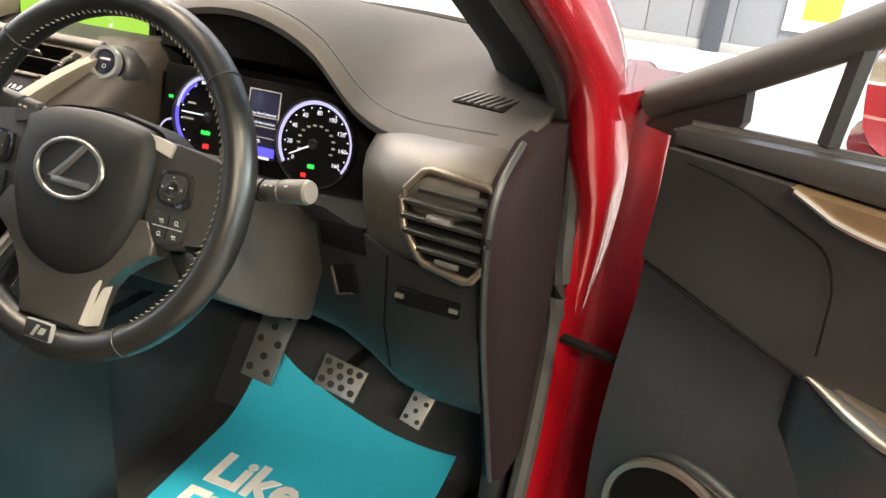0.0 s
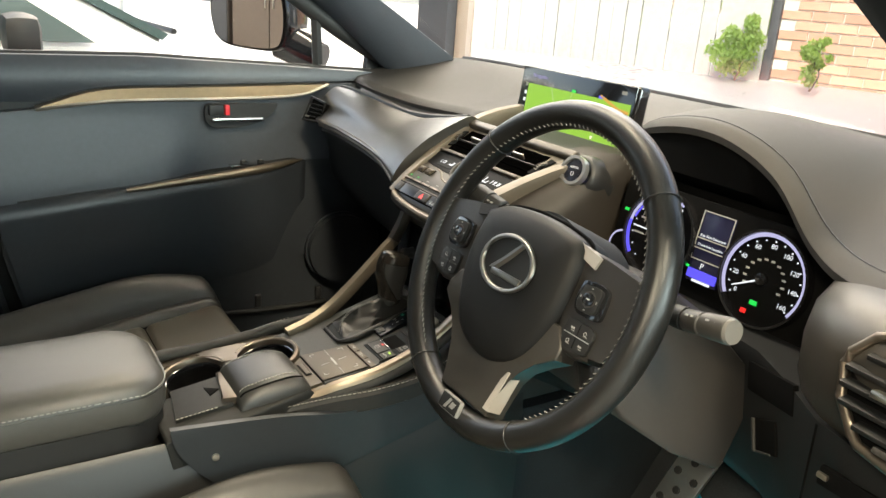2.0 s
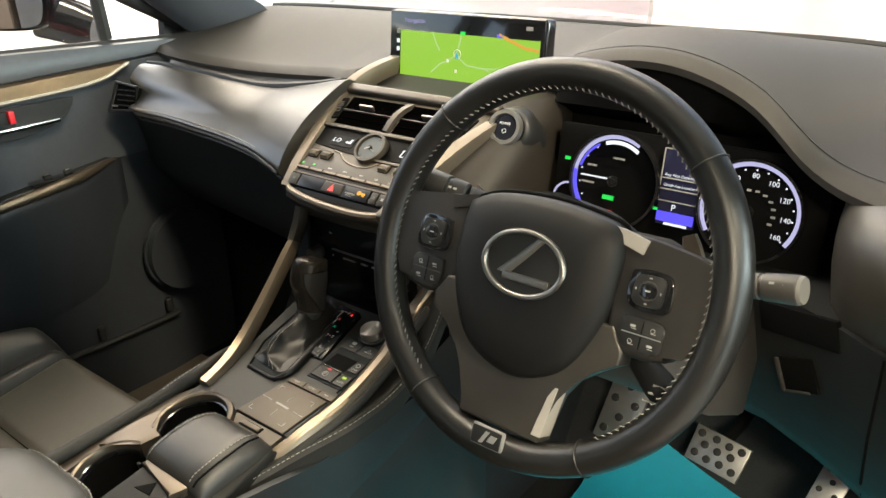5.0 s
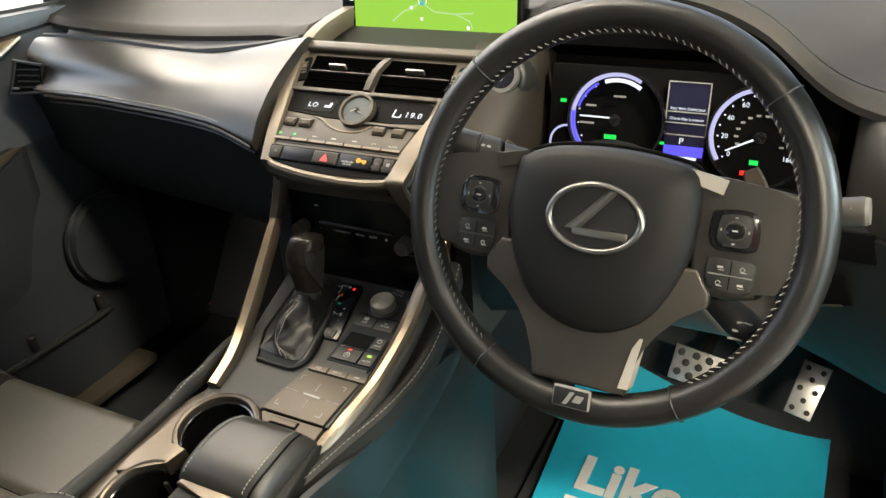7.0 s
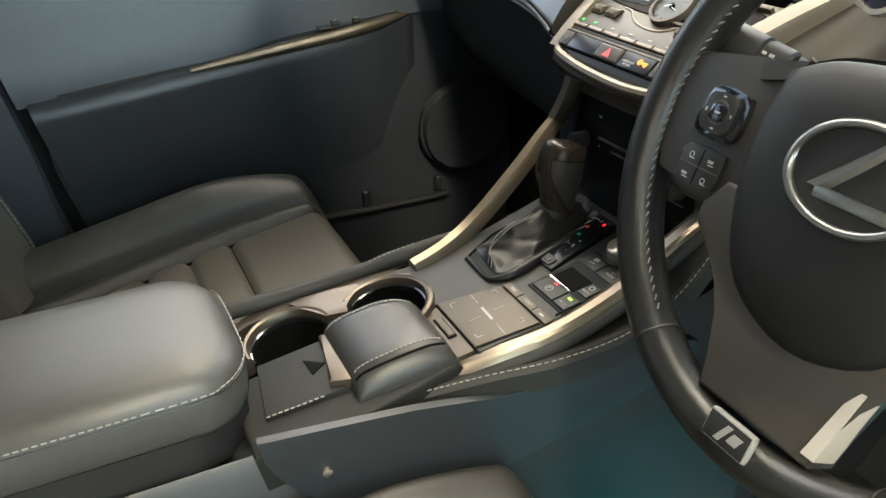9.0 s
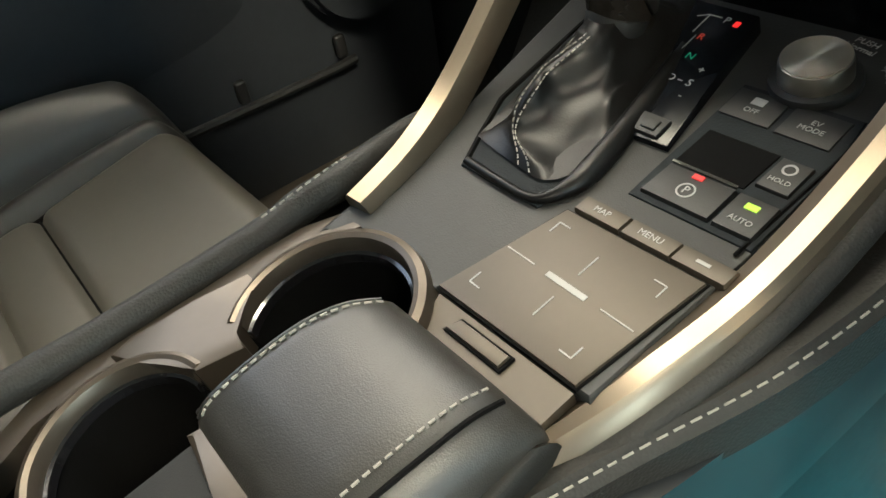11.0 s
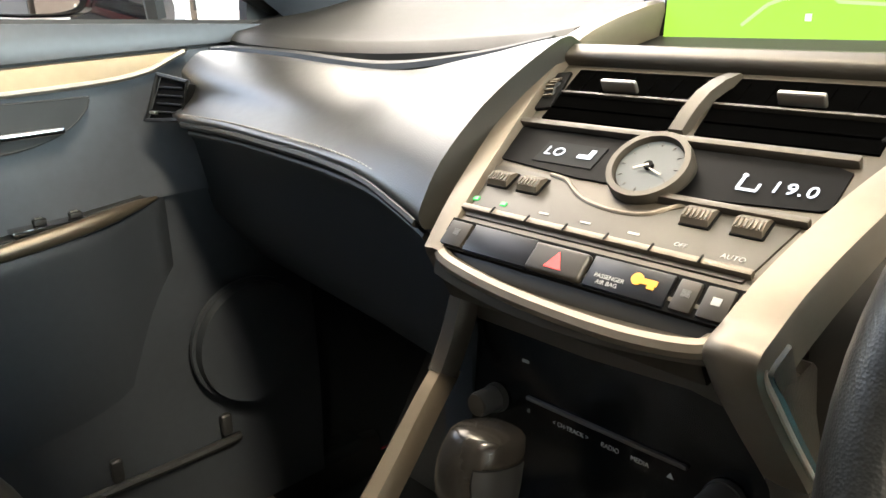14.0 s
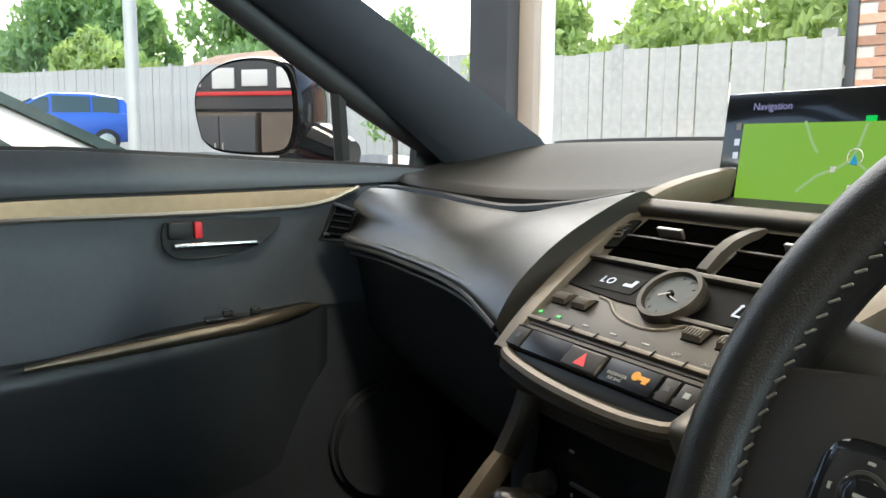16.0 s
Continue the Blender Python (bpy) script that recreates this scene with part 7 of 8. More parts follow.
part("brake_edge", box((0.0672, 0.1160, 0.0032), (0.031, 0.0014, 0.001), 0, KK), CHROME, pk)
part("brake_light", box((0.067, 0.1125, 0.0038), (0.0048, 0.0024, 0.0005), 0, KK), L_RED, pk)
part("brake_symbol", ring((0.067, 0.1045, 0.0036), 0.0036, 0.0004, 0.0002, KK), INK, pk)
part("brake_letter", text_bm("P", 0.0055, at(KK, 0.067, 0.1045, 0.0037), 0.0001), INK, pk)
au = part("auto_key", prism([(0.0845, 0.0965), (0.102, 0.0965), (0.102, 0.115), (0.0845, 0.115)], -0.002, 0.0035, KK, 0.002), DARK, con)
part("key_light", box((0.0935, 0.1095, 0.0038), (0.0055, 0.0028, 0.0005), 0, KK), L_LIME, au)
part("key_text", text_bm("AUTO", 0.0037, at(KK, 0.0935, 0.102, 0.0037), 0.0001), INK, au)
ho = part("hold_key", prism([(0.086, 0.1215), (0.100, 0.1215), (0.1, 0.139), (0.0865, 0.139)], -0.002, 0.003, KK, 0.0015), DARK, con)
part("key_text", text_bm("HOLD", 0.0034, at(KK, 0.093, 0.1265, 0.0032), 0.0001), INK, ho)
part("key_symbol", ring((0.093, 0.1335, 0.0031), 0.0026, 0.0005, 0.0002, KK), INK, ho)
part("deck_groove", tube([KF @ Vector(p) for p in ((0.104, 0.088, 0.001), (0.107, 0.15, 0.001), (0.106, 0.225, 0.001))], 0.0009, 5), BLACK, con)
# cup holders: two round wells open towards the palm rest, with a satin rim and bridge
def cup(c, r, d0, d1, depth=0.062):
    n = 44
    dirs = [(math.cos(radians(d0 + (d1 - d0) * k / n)), math.sin(radians(d0 + (d1 - d0) * k / n))) for k in range(n + 1)]
    def sweep(prof):
        return loft([[KF @ Vector((c[0] + ca * q, c[1] + sa * q, h)) for q, h in prof] for ca, sa in dirs])
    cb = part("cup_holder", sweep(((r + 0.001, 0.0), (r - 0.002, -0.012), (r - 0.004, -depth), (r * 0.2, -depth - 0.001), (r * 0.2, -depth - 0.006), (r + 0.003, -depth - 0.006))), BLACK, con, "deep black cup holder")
    part("cup_rim", sweep(((r - 0.0012, -0.006), (r - 0.0004, 0.0012), (r + 0.0010, 0.0048), (r + 0.0035, 0.0058), (r + 0.0065, 0.0046), (r + 0.0085, -0.002), (r + 0.0085, -0.012), (r + 0.0010, -0.012))), TAUPE, cb, "satin cup holder rim")
    part("cup_lip", sweep(((r - 0.0004, -0.0022), (r - 0.0024, -0.0030), (r - 0.0030, -0.0075), (r, -0.0085))), GLOSS, cb, "gloss black inner lip")
    part("cup_bottom", cyl((c[0], c[1], -depth - 0.002), r * 0.93, 0.004, KF, seg=32), RUBBER, cb)
    return cb
cf, cr = (-0.0100, -0.0290), (-0.0260, -0.1230)
front_cup = cup(cf, 0.0395, 24, 226)
rear_cup = cup(cr, 0.0385, 98, 285)
part("cup_clip", box((-0.014, -0.062, -0.010), (0.006, 0.010, 0.016), 0.002, KF @ Matrix.Rotation(0.5, 4, "Z")), GREY, front_cup, "grey rubber holding clip")
part("cup_clip", box((-0.030, -0.093, -0.024), (0.005, 0.004, 0.020), 0.0015, KF), GREY, rear_cup)
part("cup_bridge", prism([(-0.0600, -0.0400), (-0.0680, -0.0650), (-0.0760, -0.0960), (-0.0740, -0.1080), (-0.0570, -0.0990), (-0.0455, -0.0905), (-0.0300, -0.0835), (-0.0220, -0.0620), (-0.0330, -0.0615), (-0.0430, -0.0520), (-0.0500, -0.0400)], -0.014, 0.0050, KF, 0.0009), TAUPE, con, "satin bridge between the cup holders")
part("cup_skirt", loft([[KF @ Vector((a + d, b, h)) for d, h in ((-0.016, -0.012), (-0.016, -0.002), (0.004, 0.001), (0.004, -0.012))] for a, b in ((-0.064, -0.185), (-0.078, -0.15), (-0.078, -0.12), (-0.072, -0.09), (-0.064, -0.06), (-0.060, -0.03), (-0.054, -0.005), (-0.044, 0.012))]), TAUPE, con)
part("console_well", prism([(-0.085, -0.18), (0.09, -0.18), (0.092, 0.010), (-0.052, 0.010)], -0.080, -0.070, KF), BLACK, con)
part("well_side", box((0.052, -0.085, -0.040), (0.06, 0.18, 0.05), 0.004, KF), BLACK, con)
rings = []
PALM = [(-0.097, -0.001, 0.095), (-0.070, 0.0005, 0.098), (-0.042, 0.003, 0.1005), (-0.020, 0.010, 0.1015), (-0.007, 0.0165, 0.1015)]
for y, z in ((-0.0080, -0.006), (-0.0072, 0.004), (-0.0088, 0.0105), (-0.0138, 0.0160), (-0.024, 0.0203), (-0.042, 0.0225), (-0.066, 0.0222), (-0.085, 0.0195), (-0.093, 0.013), (-0.0965, 0.004), (-0.0965, -0.006)):
    le, ri = table(PALM, y)
    sect = [(le, -0.012), (le - 0.0012, z * 0.45), (le + 0.0015, z * 0.86), (le + 0.007, z * 0.985), (le + 0.018, z), (ri - 0.040, z), (ri - 0.026, z * 0.99), (ri - 0.017, z * 0.91), (ri - 0.008, z * 0.66), (ri - 0.002, z * 0.20), (ri - 0.001, -0.012)]
    rings.append([KF @ Vector((p.x, y, p.y)) for p in spline([Vector((*q, 0)) for q in sect], 31)])
pr = part("palm_rest", loft(rings), PALMHIDE, con, "padded black leather palm rest", angle=75)
palm_line = lambda off, low, side: [KF @ Vector((table(PALM, y)[side] + off, y, z * low + 0.0005)) for y, z in ((-0.0115, 0.0140), (-0.024, 0.0203), (-0.042, 0.0225), (-0.066, 0.0222), (-0.085, 0.0195), (-0.092, 0.0140))]
stitches(palm_line(-0.0200, 0.950, 1), pr, 0.0042, 0.00062)
stitches(palm_line(0.0055, 0.975, 0), pr, 0.0042, 0.00062)
part("seam", tube(spline(palm_line(-0.0135, 0.815, 1), 30), 0.0012, 6), BLACK, pr)
part("seam", tube(spline(palm_line(0.0022, 0.90, 0), 30), 0.0008, 6), LEATHER, pr)
TRAYMAT = mat("tray_vinyl", (0.012, 0.012, 0.011), 0.60, vary=0.15, scale=25, bump=0.2, bscale=1400, kind="grain", spec=0.3)
tray = part("tray_lid", prism([(-0.004, -0.160), (0.066, -0.170), (0.075, -0.100), (0.0, -0.090)], -0.012, 0.004, KF, 0.003), TRAYMAT, con, "dark console tray lid")
part("tray_base", prism([(0.0, -0.190), (0.099, -0.190), (0.108, -0.100), (0.1045, -0.006), (0.002, -0.090)], -0.040, -0.0015, KF, 0.005, seg=3), TRAYMAT, con)
part("tray_latch", prism([(0.0, -0.100), (0.030, -0.103), (0.066, -0.112), (0.076, -0.092), (0.004, -0.086)], 0.0, 0.010, KF, 0.003), TAUPE, tray, "satin tray latch")
part("tray_notch", prism([(0.018, -0.122), (0.042, -0.120), (0.034, -0.106)], 0.003, 0.0055, KF, 0.001), BLACK, tray)
stitches([KF @ Vector(p) for p in ((0.068, -0.17, 0.005), (0.072, -0.14, 0.005), (0.075, -0.115, 0.005))], con, 0.005, 0.0007)
# armrest box
def lid_outline(grow):
    """Rounded plan of the armrest lid, shrunk by grow."""
    w, y0, y1, r = 0.090 - grow, -0.270 - grow, -0.625 + grow, 0.058 - 0.7 * grow
    pts = [(-0.008 + w, y1)]
    for k in range(13):
        a = radians(90 * k / 12)
        pts.append((-0.008 + w - r + r * math.cos(a), y0 - r * 0.8 + r * 0.8 * math.sin(a)))
    for k in range(13):
        a = radians(90 + 90 * k / 12)
        pts.append((-0.008 - w + r + r * math.cos(a), y0 - r * 0.8 + r * 0.8 * math.sin(a)))
    return pts + [(-0.008 - w, y1)]
rings = [[Vector((x, y, z + 0.004 * math.sin(math.pi * min(1, max(0, (y + 0.62) / 0.35))) * (z > 0.795))) for x, y in lid_outline(g)] for g, z in ((0.004, 0.748), (0.0005, 0.756), (0.0, 0.770), (0.0008, 0.784), (0.0025, 0.790), (0.008, 0.797), (0.018, 0.802), (0.035, 0.805), (0.060, 0.806))]
ar = part("armrest", loft(rings), CONLEATHER, con, "padded black leather armrest lid", angle=75)
seam_l = [(x, y) for x, y in lid_outline(0.0002)][1:20]
stitches([(0.0805, -0.60, 0.7885), (0.0815, -0.45, 0.7885)] + [(x, y, 0.7885) for x, y in seam_l[::3]], ar, 0.0055, 0.0006)
part("seam", tube([(0.0822, -0.61, 0.7845)] + [(x, y, 0.7845) for x, y in seam_l], 0.0010, 6), LEATHER, ar)
part("armrest_base", loft([[Vector((-0.008 + w * a, y, z)) for a, z in ((-1, 0.715), (1, 0.715), (1, 0.752), (-1, 0.752))] for y, w in ((-0.276, 0.05), (-0.30, 0.080), (-0.33, 0.089), (-0.62, 0.09))]), SOFT, con)
CV = fr((0.1385, 0, 0), (0.12, 0.993, 0), (0, 0, 1))
part("side_cover", prism([(p.x, p.y) for p in spline([Vector((*q, 0)) for q in ((-0.285, 0.750), (-0.16, 0.746), (-0.08, 0.738), (0.0, 0.744), (0.09, 0.752), (0.11, 0.735), (0.06, 0.705), (-0.02, 0.676), (-0.10, 0.652), (-0.16, 0.642), (-0.21, 0.652), (-0.25, 0.682), (-0.278, 0.720), (-0.285, 0.750))], 52)[:-1]], -0.004, 0.004, CV, 0.003), ARM, con, "smooth dark side cover")
part("screw_cap", cyl((-0.235, 0.706, 0.005), 0.0045, 0.005, CV, bev=0.001), STEEL, con, "small grey screw cap")

# radio panel
radio = thing("radio_panel", (0.013, 0.13, 0.79), "gloss black radio panel with two round knobs", "radio")
RF = fr((0.013, 0.123, 0.870), (1, 0, 0), (0, 0.10, 1))
part("panel", prism([(-0.092, 0.070), (0.084, 0.070), (0.098, 0.055), (0.104, 0.0), (0.100, -0.05), (0.085, -0.075), (-0.085, -0.075), (-0.092, -0.05)], -0.02, -0.001, RF, 0.003), mat("radio_black", (0.0025, 0.003, 0.0035), 0.2, vary=0, spec=0.25), radio)
part("surround", prism([(0.052, 0.0475), (0.080, 0.0435), (0.0955, 0.012), (0.1025, -0.010), (0.1055, -0.045), (0.103, -0.085), (0.112, -0.085), (0.114, 0.0), (0.108, 0.075), (0.08, 0.088), (-0.088, 0.088), (-0.098, 0.060), (-0.088, 0.0415), (-0.007, 0.0420)], -0.006, 0.0015, RF, 0.002), TITAN, radio, "satin surround of the radio panel")
part("disc_slot", box((0.004, 0.0048, 0.0), (0.102, 0.0022, 0.003), 0.0005, RF), GREY, radio)
for a, txt in ((-0.0455, "II"), (-0.0155, "< CH·TRACK >"), (0.0106, "RADIO"), (0.0288, "MEDIA")):
    part("legend", text_bm(txt, 0.0037, at(RF, a, -0.0034, -0.0004), 0.0001), INK, radio)
part("eject_mark", prism([(0.0445, -0.0048), (0.0485, -0.0048), (0.0465, -0.0016)], -0.0006, -0.0002, RF), INK, radio)
part("legend", box((-0.0502, 0.0258, -0.0006), (0.005, 0.0018, 0.0004), 0, RF), INK, radio)
part("legend", box((0.0768, -0.018, -0.0006), (0.018, 0.0018, 0.0004), 0, RF), GREY, radio)
for a, r in ((-0.0693, 0.0080), (0.0762, 0.0100)):
    kb = part("knob", cyl((a, -0.003, 0.009), r, 0.018, RF, r2=r * 0.92, bev=0.0015), GREY, radio, "dark satin volume knob")
    part("knob_ring", ring((a, -0.003, 0.002), r + 0.0004, 0.0006, 0.002, RF), GREY, kb)
    part("knob_face", cyl((a, -0.003, 0.0185), r * 0.8, 0.001, RF), TITAN, kb)
part("under_panel", loft([[Vector((x, y, z)) for y, z in ((0.116, 0.795), (0.11, 0.79), (0.20, 0.78), (0.2, 0.81))] for x in (-0.085, 0.11)]), DARK, radio)

# gear lever
gear = thing("gear_lever", (-0.012, 0.06, 0.79), "black and satin gear lever in a stitched leather boot", "gear lever")
GL = [(0.0, -0.0187, 0.0640, 0.804, 0.0138, 0.0155), (0.3, -0.0180, 0.0650, 0.830, 0.0156, 0.0182), (0.55, -0.0180, 0.0652, 0.852, 0.0188, 0.0225), (0.75, -0.0166, 0.0665, 0.868, 0.0188, 0.0226), (0.9, -0.0142, 0.0690, 0.880, 0.0174, 0.0210), (0.97, -0.0127, 0.0700, 0.8866, 0.0142, 0.0172), (1.0, -0.0122, 0.0700, 0.8890, 0.0045, 0.0055)]


def grip_at(t, a, k=1.0):
    cx, cy, cz, rx_, ry_ = table(GL, t)
    ca, sa = math.cos(a), math.sin(a)
    sq = (abs(ca) ** 2.4 + abs(sa) ** 2.4) ** (-1 / 2.4)
    return Vector((cx + k * rx_ * ca * sq, cy + k * ry_ * sa * sq, cz - 0.30 * ry_ * sa * t + (k - 1) * 0.02 * t))


GRIPMET = mat("grip_satin", (0.026, 0.023, 0.020), 0.24, metal=0.5, vary=0.08, scale=60)
part("grip", loft([[grip_at(j / 32, 2 * math.pi * k / 36) for k in range(36)] for j in range(33)]), GRIPMET, gear, "dark satin grip", angle=80)


def inset(u, v):
    return grip_at(0.14 + 0.66 * v, radians(-52 + 70 * (1 - v) ** 2.2 + (112 - 70 * (1 - v) ** 2.2 - 20 * v ** 4) * u), 1.035)


part("grip_inset", sheet(lambda u, v: tuple(inset(u, v)), 18, 16, 0.0008), SOFT, gear, "soft black grip inset", angle=80)
part("inset_edge", tube([inset(0, k / 16) for k in range(17)] + [inset(k / 8, 1) for k in range(1, 9)], 0.0005, 5), BLACK, gear)
part("collar", cyl((0, 0, 0), 0.0155, 0.012, look((-0.0185, 0.060, 0.812), (-0.012, 0.075, 0.86)), r2=0.0145, bev=0.001), DARK, gear)
rings = []
base = spline([Vector((*p, 0)) for p in ((-0.033, 0.071), (-0.006, 0.067), (0.019, 0.067), (0.027, 0.090), (0.016, 0.14), (0.004, 0.195), (-0.022, 0.206), (-0.050, 0.20), (-0.045, 0.13), (-0.038, 0.10), (-0.033, 0.071))], 61)[:-1]
for j in range(19):
    t = j / 18
    c = Vector((-0.016 - 0.002 * t, 0.150 + 0.013 * t, 0))
    pinch = 1 - 0.76 * t ** 0.8
    hgt = 0.003 + 0.023 * t ** 1.5
    crest = 8.5 - 4.5 * math.sin(math.pi * t) ** 1.2
    ringp = []
    for k, p in enumerate(base):
        a = k / 60 * 2 * math.pi
        live = math.sin(math.pi * min(1, t * 1.02)) ** 0.7
        fold = 0.0036 * live * (1 - 0.6 * t) * (1.2 * math.sin(4 * a + 3 * t) + 0.6 * math.sin(7 * a - 5 * t + 1) + 0.9 * math.sin(13 * t + 2 * a))
        gap = min(abs(k - crest), 60 - abs(k - crest))
        back = 0.010 * live * math.exp(-(gap / 4.5) ** 2) - 0.004 * live * math.exp(-((gap - 9) / 4) ** 2)
        q = c + (p - Vector((-0.014, 0.138, 0))) * pinch
        ringp.append(KF @ Vector((q.x + fold * math.cos(a), q.y + fold * math.sin(a) - back, max(0.0022, hgt + 0.6 * fold + back * 0.9))))
    rings.append(ringp)
bt = part("boot", loft(rings), BOOT, gear, "wrinkled black leather boot", angle=80)
up_n = KF.to_3x3() @ Vector((0, -0.4, 1)).normalized()
for side in (-1, 1):
    run = []
    for j in range(0, 19):
        k = (8.5 - 4.5 * math.sin(math.pi * j / 18) ** 1.2 + side * (0.9 + 0.5 * j / 18)) % 60
        i = int(k)
        run.append(rings[j][i].lerp(rings[j][(i + 1) % 60], k - i) + up_n * 0.0010)
    stitches(run, gear, 0.0030, 0.00036)

# ---- seats ----
BOLSTER = mat("bolster_leather", (0.030, 0.0285, 0.026), 0.42, vary=0.14, scale=20, bump=0.18, bscale=1400, kind="grain", wear=0.03)
def seat(cx, yf, label, zt, fwd=0.0):
    s = thing("seat_unit", (cx, yf - 0.25, 0.36), label, "car seat", "front seats")
    n = 27
    def cush(u, v):
        a = 2 * u - 1
        q = abs(a)
        y = yf - 0.52 * v
        run = math.sin(math.pi * min(0.5, 0.06 + v * 1.1))
        band = 0.013 * min(1, max(0, (q - 0.55) / 0.05)) * run
        hump = 0.056 * math.sin(math.pi * 0.80 * min(1, max(0, (q - 0.69) / 0.31))) ** 0.85 * run * (0.35 if a > 0 and cx < 0 else 1)
        groove = -0.010 * (math.exp(-((q - 0.55) / 0.020) ** 2) + 1.4 * math.exp(-((q - 0.69) / 0.024) ** 2)) * min(1, v / 0.05)
        ribs = -0.0085 * sum(math.exp(-((v - g) / 0.009) ** 2) for g in (0.31, 0.43, 0.55, 0.67, 0.79)) * (q < 0.55)
        pillow = 0.005 * abs(math.sin(math.pi * (v - 0.31) / 0.12)) * (q < 0.55) * (v > 0.31)
        edge = -0.055 * max(0, (q - 0.88) / 0.12) ** 2 - 0.06 * max(0, 1 - v / 0.08) ** 2.2
        return (cx + 0.245 * a * (0.92 + 0.08 * min(1, v * 4) ** 0.5), y, zt - 0.105 * v + band + hump + groove + ribs + pillow + edge)
    c = part("cushion", sheet(lambda u, v: cush(0.2245 + 0.551 * u, v), 64, 110, 0.09, down=(0, 0, -1)), SEAT, s, "dark grey leather centre panel with cross seams", angle=80)
    for u0, u1 in ((0.0, 0.225), (0.775, 1.0)):
        part("bolster", sheet(lambda u, v: cush(u0 + (u1 - u0) * u, v), 36, 70, 0.09, down=(0, 0, -1)), BOLSTER, s, "raised black leather bolster", angle=80)
    part("base", box((cx, yf - 0.28, 0.47), (0.40, 0.42, 0.18), 0.03), DARK, s)
    part("seat_rail", box((cx - 0.18, yf - 0.25, 0.37), (0.04, 0.5, 0.04), 0.008), STEEL, s)
    part("seat_rail", box((cx + 0.18, yf - 0.25, 0.37), (0.04, 0.5, 0.04), 0.008), STEEL, s)
    def back(u, v):
        a = 2 * u - 1
        z = zt - 0.07 + 0.69 * v
        y = yf + fwd - 0.52 - 0.24 * v - 0.03 * math.sin(math.pi * v)
        bol = 0.10 * max(0, (abs(a) - 0.55) / 0.45) ** 1.3 * math.sin(math.pi * min(1, 0.15 + 0.8 * v)) 
        groove = -0.008 * math.exp(-((abs(a) - 0.55) / 0.025) ** 2)
        edge = -0.05 * max(0, (abs(a) - 0.92) / 0.08) ** 2
        return (cx + 0.245 * a * (1 - 0.22 * v ** 3), y + bol + groove + edge, z)
    b = part("backrest", sheet(back, 50, 40, 0.10, down=(0, -1, -0.1)), SEAT, s, "black leather backrest", angle=80)
    part("headrest", box((cx, yf + fwd - 0.85, zt + 0.76), (0.26, 0.10, 0.17), 0.04, seg=4), SEAT, s)
    for d in (-0.06, 0.06):
        part("headrest_post", cyl((cx + d, yf + fwd - 0.85, zt + 0.64), 0.006, 0.12), CHROME, s)
    for g in (0.31, 0.43, 0.55, 0.67):
        part("cushion_seam", tube([Vector(cush(0.5 + 0.275 * k / 12, g)) + Vector((0, 0, 0.0003)) for k in range(-12, 13)], 0.0016, 6), BLACK, c)
    for sgn in (-1, 1):
        stitches([Vector(back(0.5 + sgn * 0.462, v)) + Vector((0, 0.002, 0)) for v in (0.05, 0.2, 0.4, 0.6, 0.8)], b, 0.007, 0.0009)
        part("bolster_piping", tube([Vector(back(0.5 + sgn * 0.47, v / 20)) + Vector((0, 0.001, 0)) for v in range(1, 20)], 0.003, 6), SEAT, b)
        part("cushion_seam", tube([Vector(cush(0.5 + sgn * 0.275, v / 30)) + Vector((0, 0, 0.0004)) for v in range(1, 30)], 0.0030, 6), BLACK, c)
        part("cushion_seam", tube([Vector(cush(0.5 + sgn * 0.345, v / 20)) + Vector((0, 0, 0.0005)) for v in range(1, 20)], 0.0026, 6), BLACK, c)
    return s


seat(-0.345, -0.035, "black leather passenger seat beside the console", 0.657, 0.075)
seat(0.355, -0.055, "black leather driver's seat behind the steering wheel", 0.655, 0.10)
belt = thing("seat_belt", (-0.655, -0.55, 0.80), "black seat belt hanging on the centre pillar", "seat belt")
part("webbing", loft([[Vector(p) for p in ((-0.640 - k * 0.0, y - 0.024, z), (-0.638, y + 0.024, z), (-0.642, y + 0.024, z), (-0.644, y - 0.024, z))] for k, y, z in ((0, -0.60, 1.30), (0, -0.555, 1.0), (0, -0.52, 0.75), (0, -0.50, 0.50))]), mat("belt_webbing", (0.06, 0.06, 0.06), 0.7, vary=0.15, scale=80), belt)
part("tongue", box((-0.636, -0.545, 0.93), (0.008, 0.055, 0.03), 0.003), DARK, belt)

# ---- pedals and mat ----
def pedal(c, w, h, name, label, tilt, holes, roll=0):
    p = thing(name, c, label, "pedal", "pedals")
    m = fr(c, (1, 0, 0), (0, math.sin(radians(tilt)), math.cos(radians(tilt)))) @ Matrix.Rotation(radians(roll), 4, "Z")
    part("plate", prism([(-w / 2, -h / 2), (w / 2, -h / 2), (w / 2 * 1.05, h / 2), (-w / 2 * 1.05, h / 2)], 0, 0.006, m, 0.003), ALU, p, "drilled aluminium plate")
    for a, b in holes:
        part("rubber_stud", cyl((a * w, b * h, 0.006), min(w, h) * 0.105, 0.006, m, seg=16, bev=0.001), RUBBER, p)
    part("arm", tube([m @ Vector((0, h * 0.3, -0.004)), m @ Vector((0, h * 0.9, -0.05)), m @ Vector((0, h * 2.2, -0.10))], 0.010, 8), DARK, p)
    return p


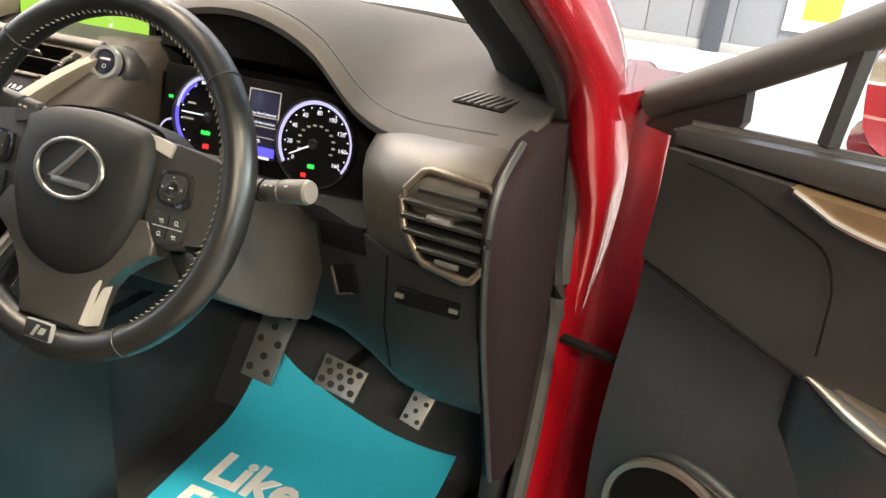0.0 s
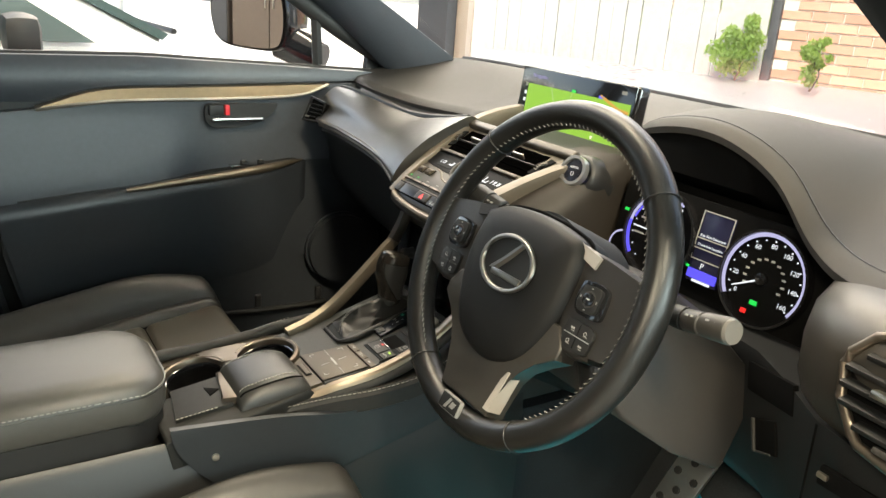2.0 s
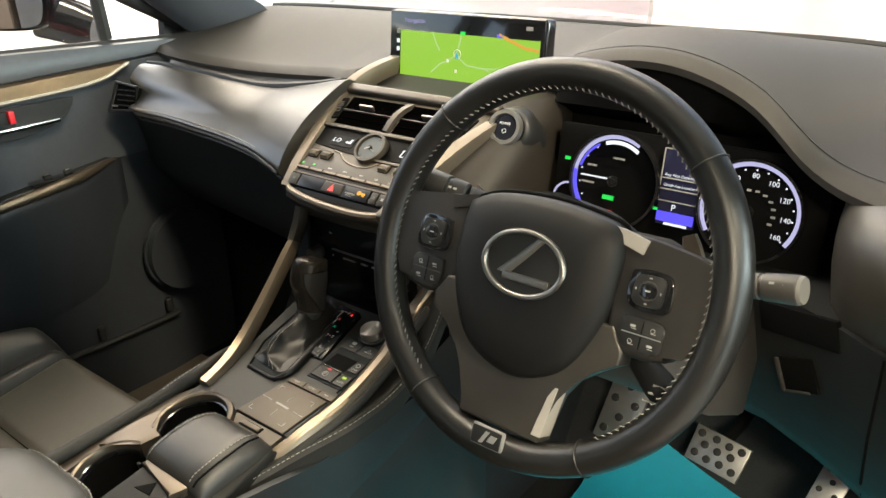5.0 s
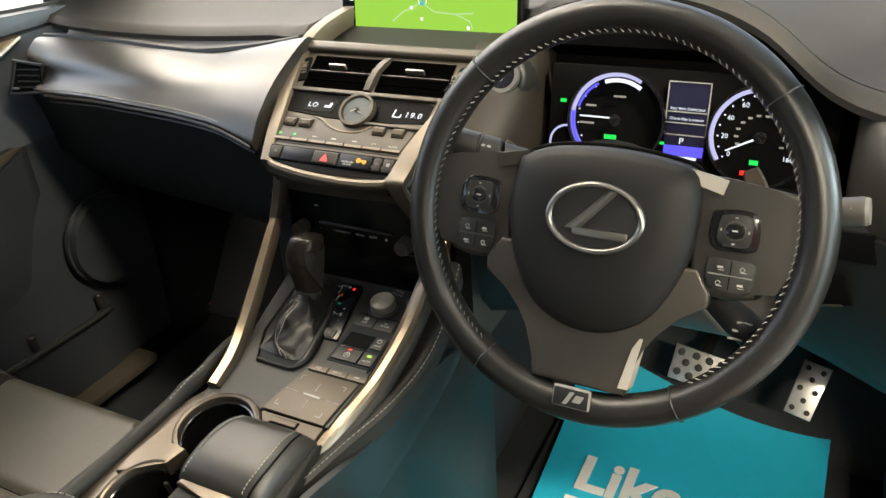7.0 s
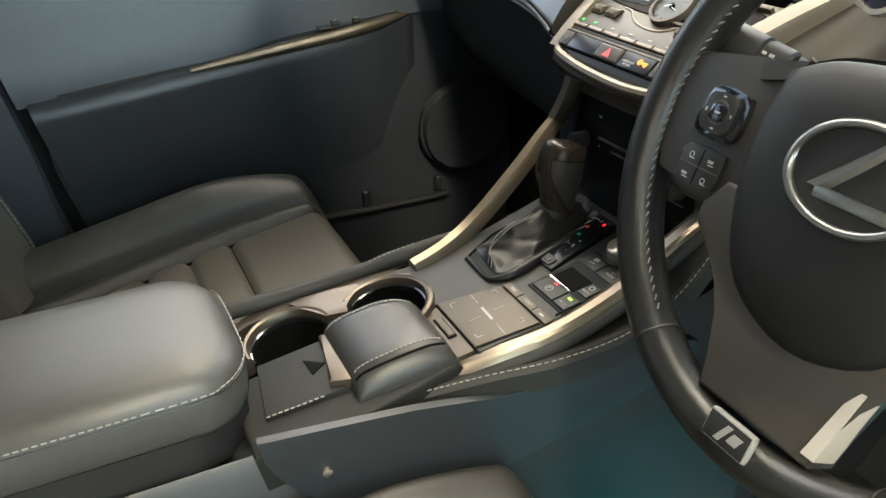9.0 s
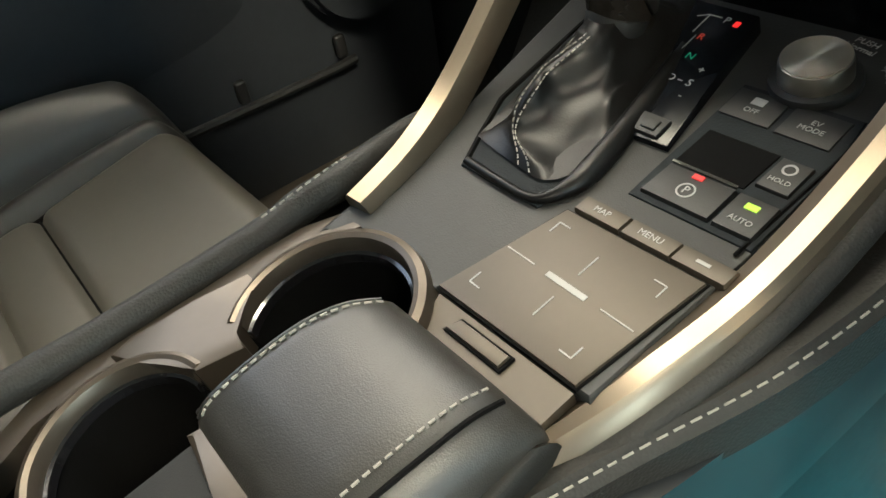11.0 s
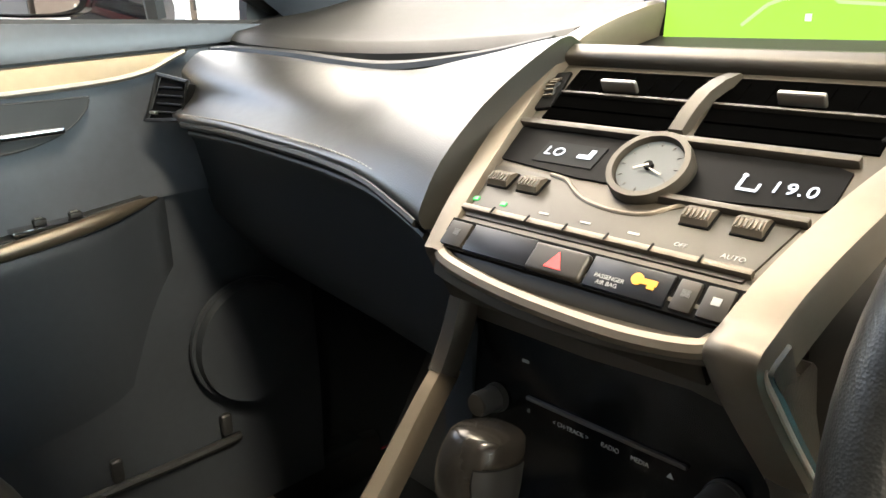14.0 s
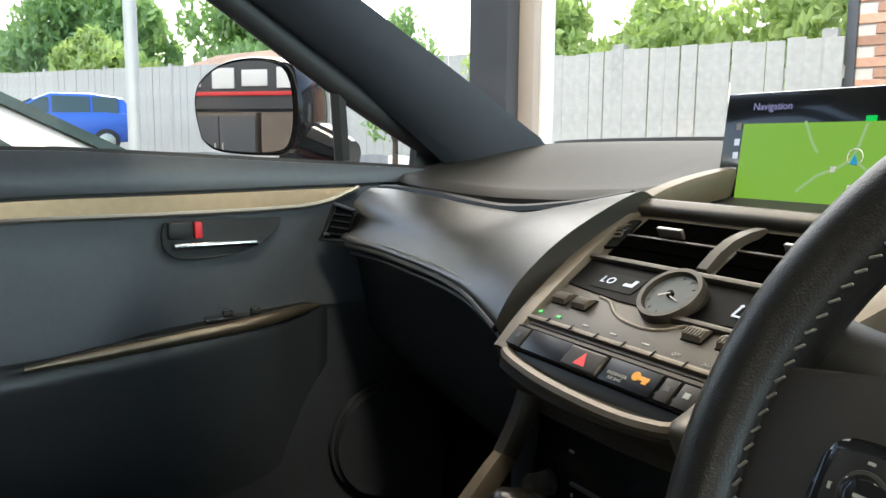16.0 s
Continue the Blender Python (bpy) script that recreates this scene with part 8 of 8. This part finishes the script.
five = [(-0.3, -0.25), (0.3, -0.25), (0, 0), (-0.3, 0.28), (0.3, 0.28), (0, -0.42), (0, 0.42)]
pedal((0.381, 0.479, 0.513), 0.082, 0.056, "brake_pedal", "wide drilled aluminium brake pedal with rubber studs", 35, [(-0.36, -0.25), (-0.12, -0.28), (0.12, -0.25), (0.36, -0.28), (-0.25, 0.05), (0.0, 0.03), (0.25, 0.06), (-0.38, 0.3), (-0.1, 0.32), (0.15, 0.3), (0.38, 0.32)], -8)
pedal((0.537, 0.462, 0.530), 0.038, 0.082, "accelerator_pedal", "narrow drilled aluminium accelerator pedal with rubber studs", 35, [(-0.28, -0.38), (0.28, -0.38), (0, -0.2), (-0.28, 0.0), (0.28, 0.0), (0, 0.2), (-0.28, 0.38), (0.28, 0.38)], -12)
pedal((0.205, 0.540, 0.508), 0.066, 0.165, "foot_rest", "drilled aluminium foot rest with rubber studs", 30, [(-0.28, -0.38), (0.28, -0.38), (0, -0.22), (-0.28, -0.05), (0.28, -0.05), (0, 0.12), (-0.28, 0.28), (0.28, 0.28), (0, 0.42)], -6)


def paper_at(u, v):
    x = 0.20 + 0.385 * u
    y = 0.00 + 0.545 * v + 0.02 * math.sin(math.pi * u)
    return (x - 0.03 * v * (1 - u), y + 0.03 * v * (1 - u), 0.372 + 0.005 * math.sin(6 * u) * v + 0.09 * max(0, (v - 0.72) / 0.28) ** 2 * (0.35 + 0.65 * (1 - u) ** 1.5) + 0.012 * math.sin(2.4 * u + 0.6) * v)
mat_ob = thing("paper_floor_mat", (0.39, 0.27, 0.36), "bright cyan paper floor protector with white print", "paper mat")
part("sheet", sheet(paper_at, 24, 24, 0.0012), PAPER, mat_ob)
part("carpet_mat", box((0.39, 0.2, 0.357), (0.46, 0.62, 0.012), 0.005), CARPET, mat_ob)
part("print", text_bm("Like", 0.098, fr((0.318, 0.322, 0.3815), (1, -0.02, 0), (0.02, 1, 0.04)), 0.0012, 0.003), WHITE, mat_ob, "bold white lettering")
part("print", text_bm("Fi", 0.098, fr((0.262, 0.232, 0.3795), (1, -0.02, 0), (0.02, 1, 0.03)), 0.0012, 0.003), WHITE, mat_ob)

# ---- bricks of the house wall ----
def brick_mesh(name, w, seed):
    b = box((0, 0, 0), (w, 0.065, 0.03), 0.004, seg=1)
    r = random.Random(seed)
    for v in b.verts:
        v.co += Vector((r.uniform(-0.0015, 0.0015), r.uniform(-0.0015, 0.0015), r.uniform(-0.002, 0.002)))
    me = bpy.data.meshes.new(name)
    b.to_mesh(me)
    b.free()
    me.materials.append(BRICK_VARIED)
    return me


BRICK_VARIED = mat("varied_red_brick", (0.56, 0.31, 0.21), 0.85, vary=0.25, scale=9, bump=0.5, bscale=90)
bn = BRICK_VARIED.node_tree
oi, hsv = bn.nodes.new("ShaderNodeObjectInfo"), bn.nodes.new("ShaderNodeHueSaturation")
mr = bn.nodes.new("ShaderNodeMapRange")
mr.inputs["To Min"].default_value, mr.inputs["To Max"].default_value = 0.7, 1.35
old = bn.nodes["Principled BSDF"].inputs["Base Color"].links[0].from_socket
bn.links.new(oi.outputs["Random"], mr.inputs["Value"])
bn.links.new(mr.outputs["Result"], hsv.inputs["Value"])
bn.links.new(old, hsv.inputs["Color"])
bn.links.new(hsv.outputs["Color"], bn.nodes["Principled BSDF"].inputs["Base Color"])
brick_set = [brick_mesh("brick", 0.215, k) for k in range(4)]
count = 0
for row in range(8, 37):
    for i in range(29):
        a, z = 0.11 + 0.225 * i + (0.1125 if row % 2 else 0), 0.05 + 0.075 * row
        if a > 2.6:
            continue
        if count < 300:
            ob = new("brick", brick_set[(i * 7 + row * 3) % 4])
            ob.parent = hw
            ob.matrix_basis = Matrix.Translation(-house.location) @ HF @ Matrix.Translation((a, z, -0.007))
            count += 1
#END
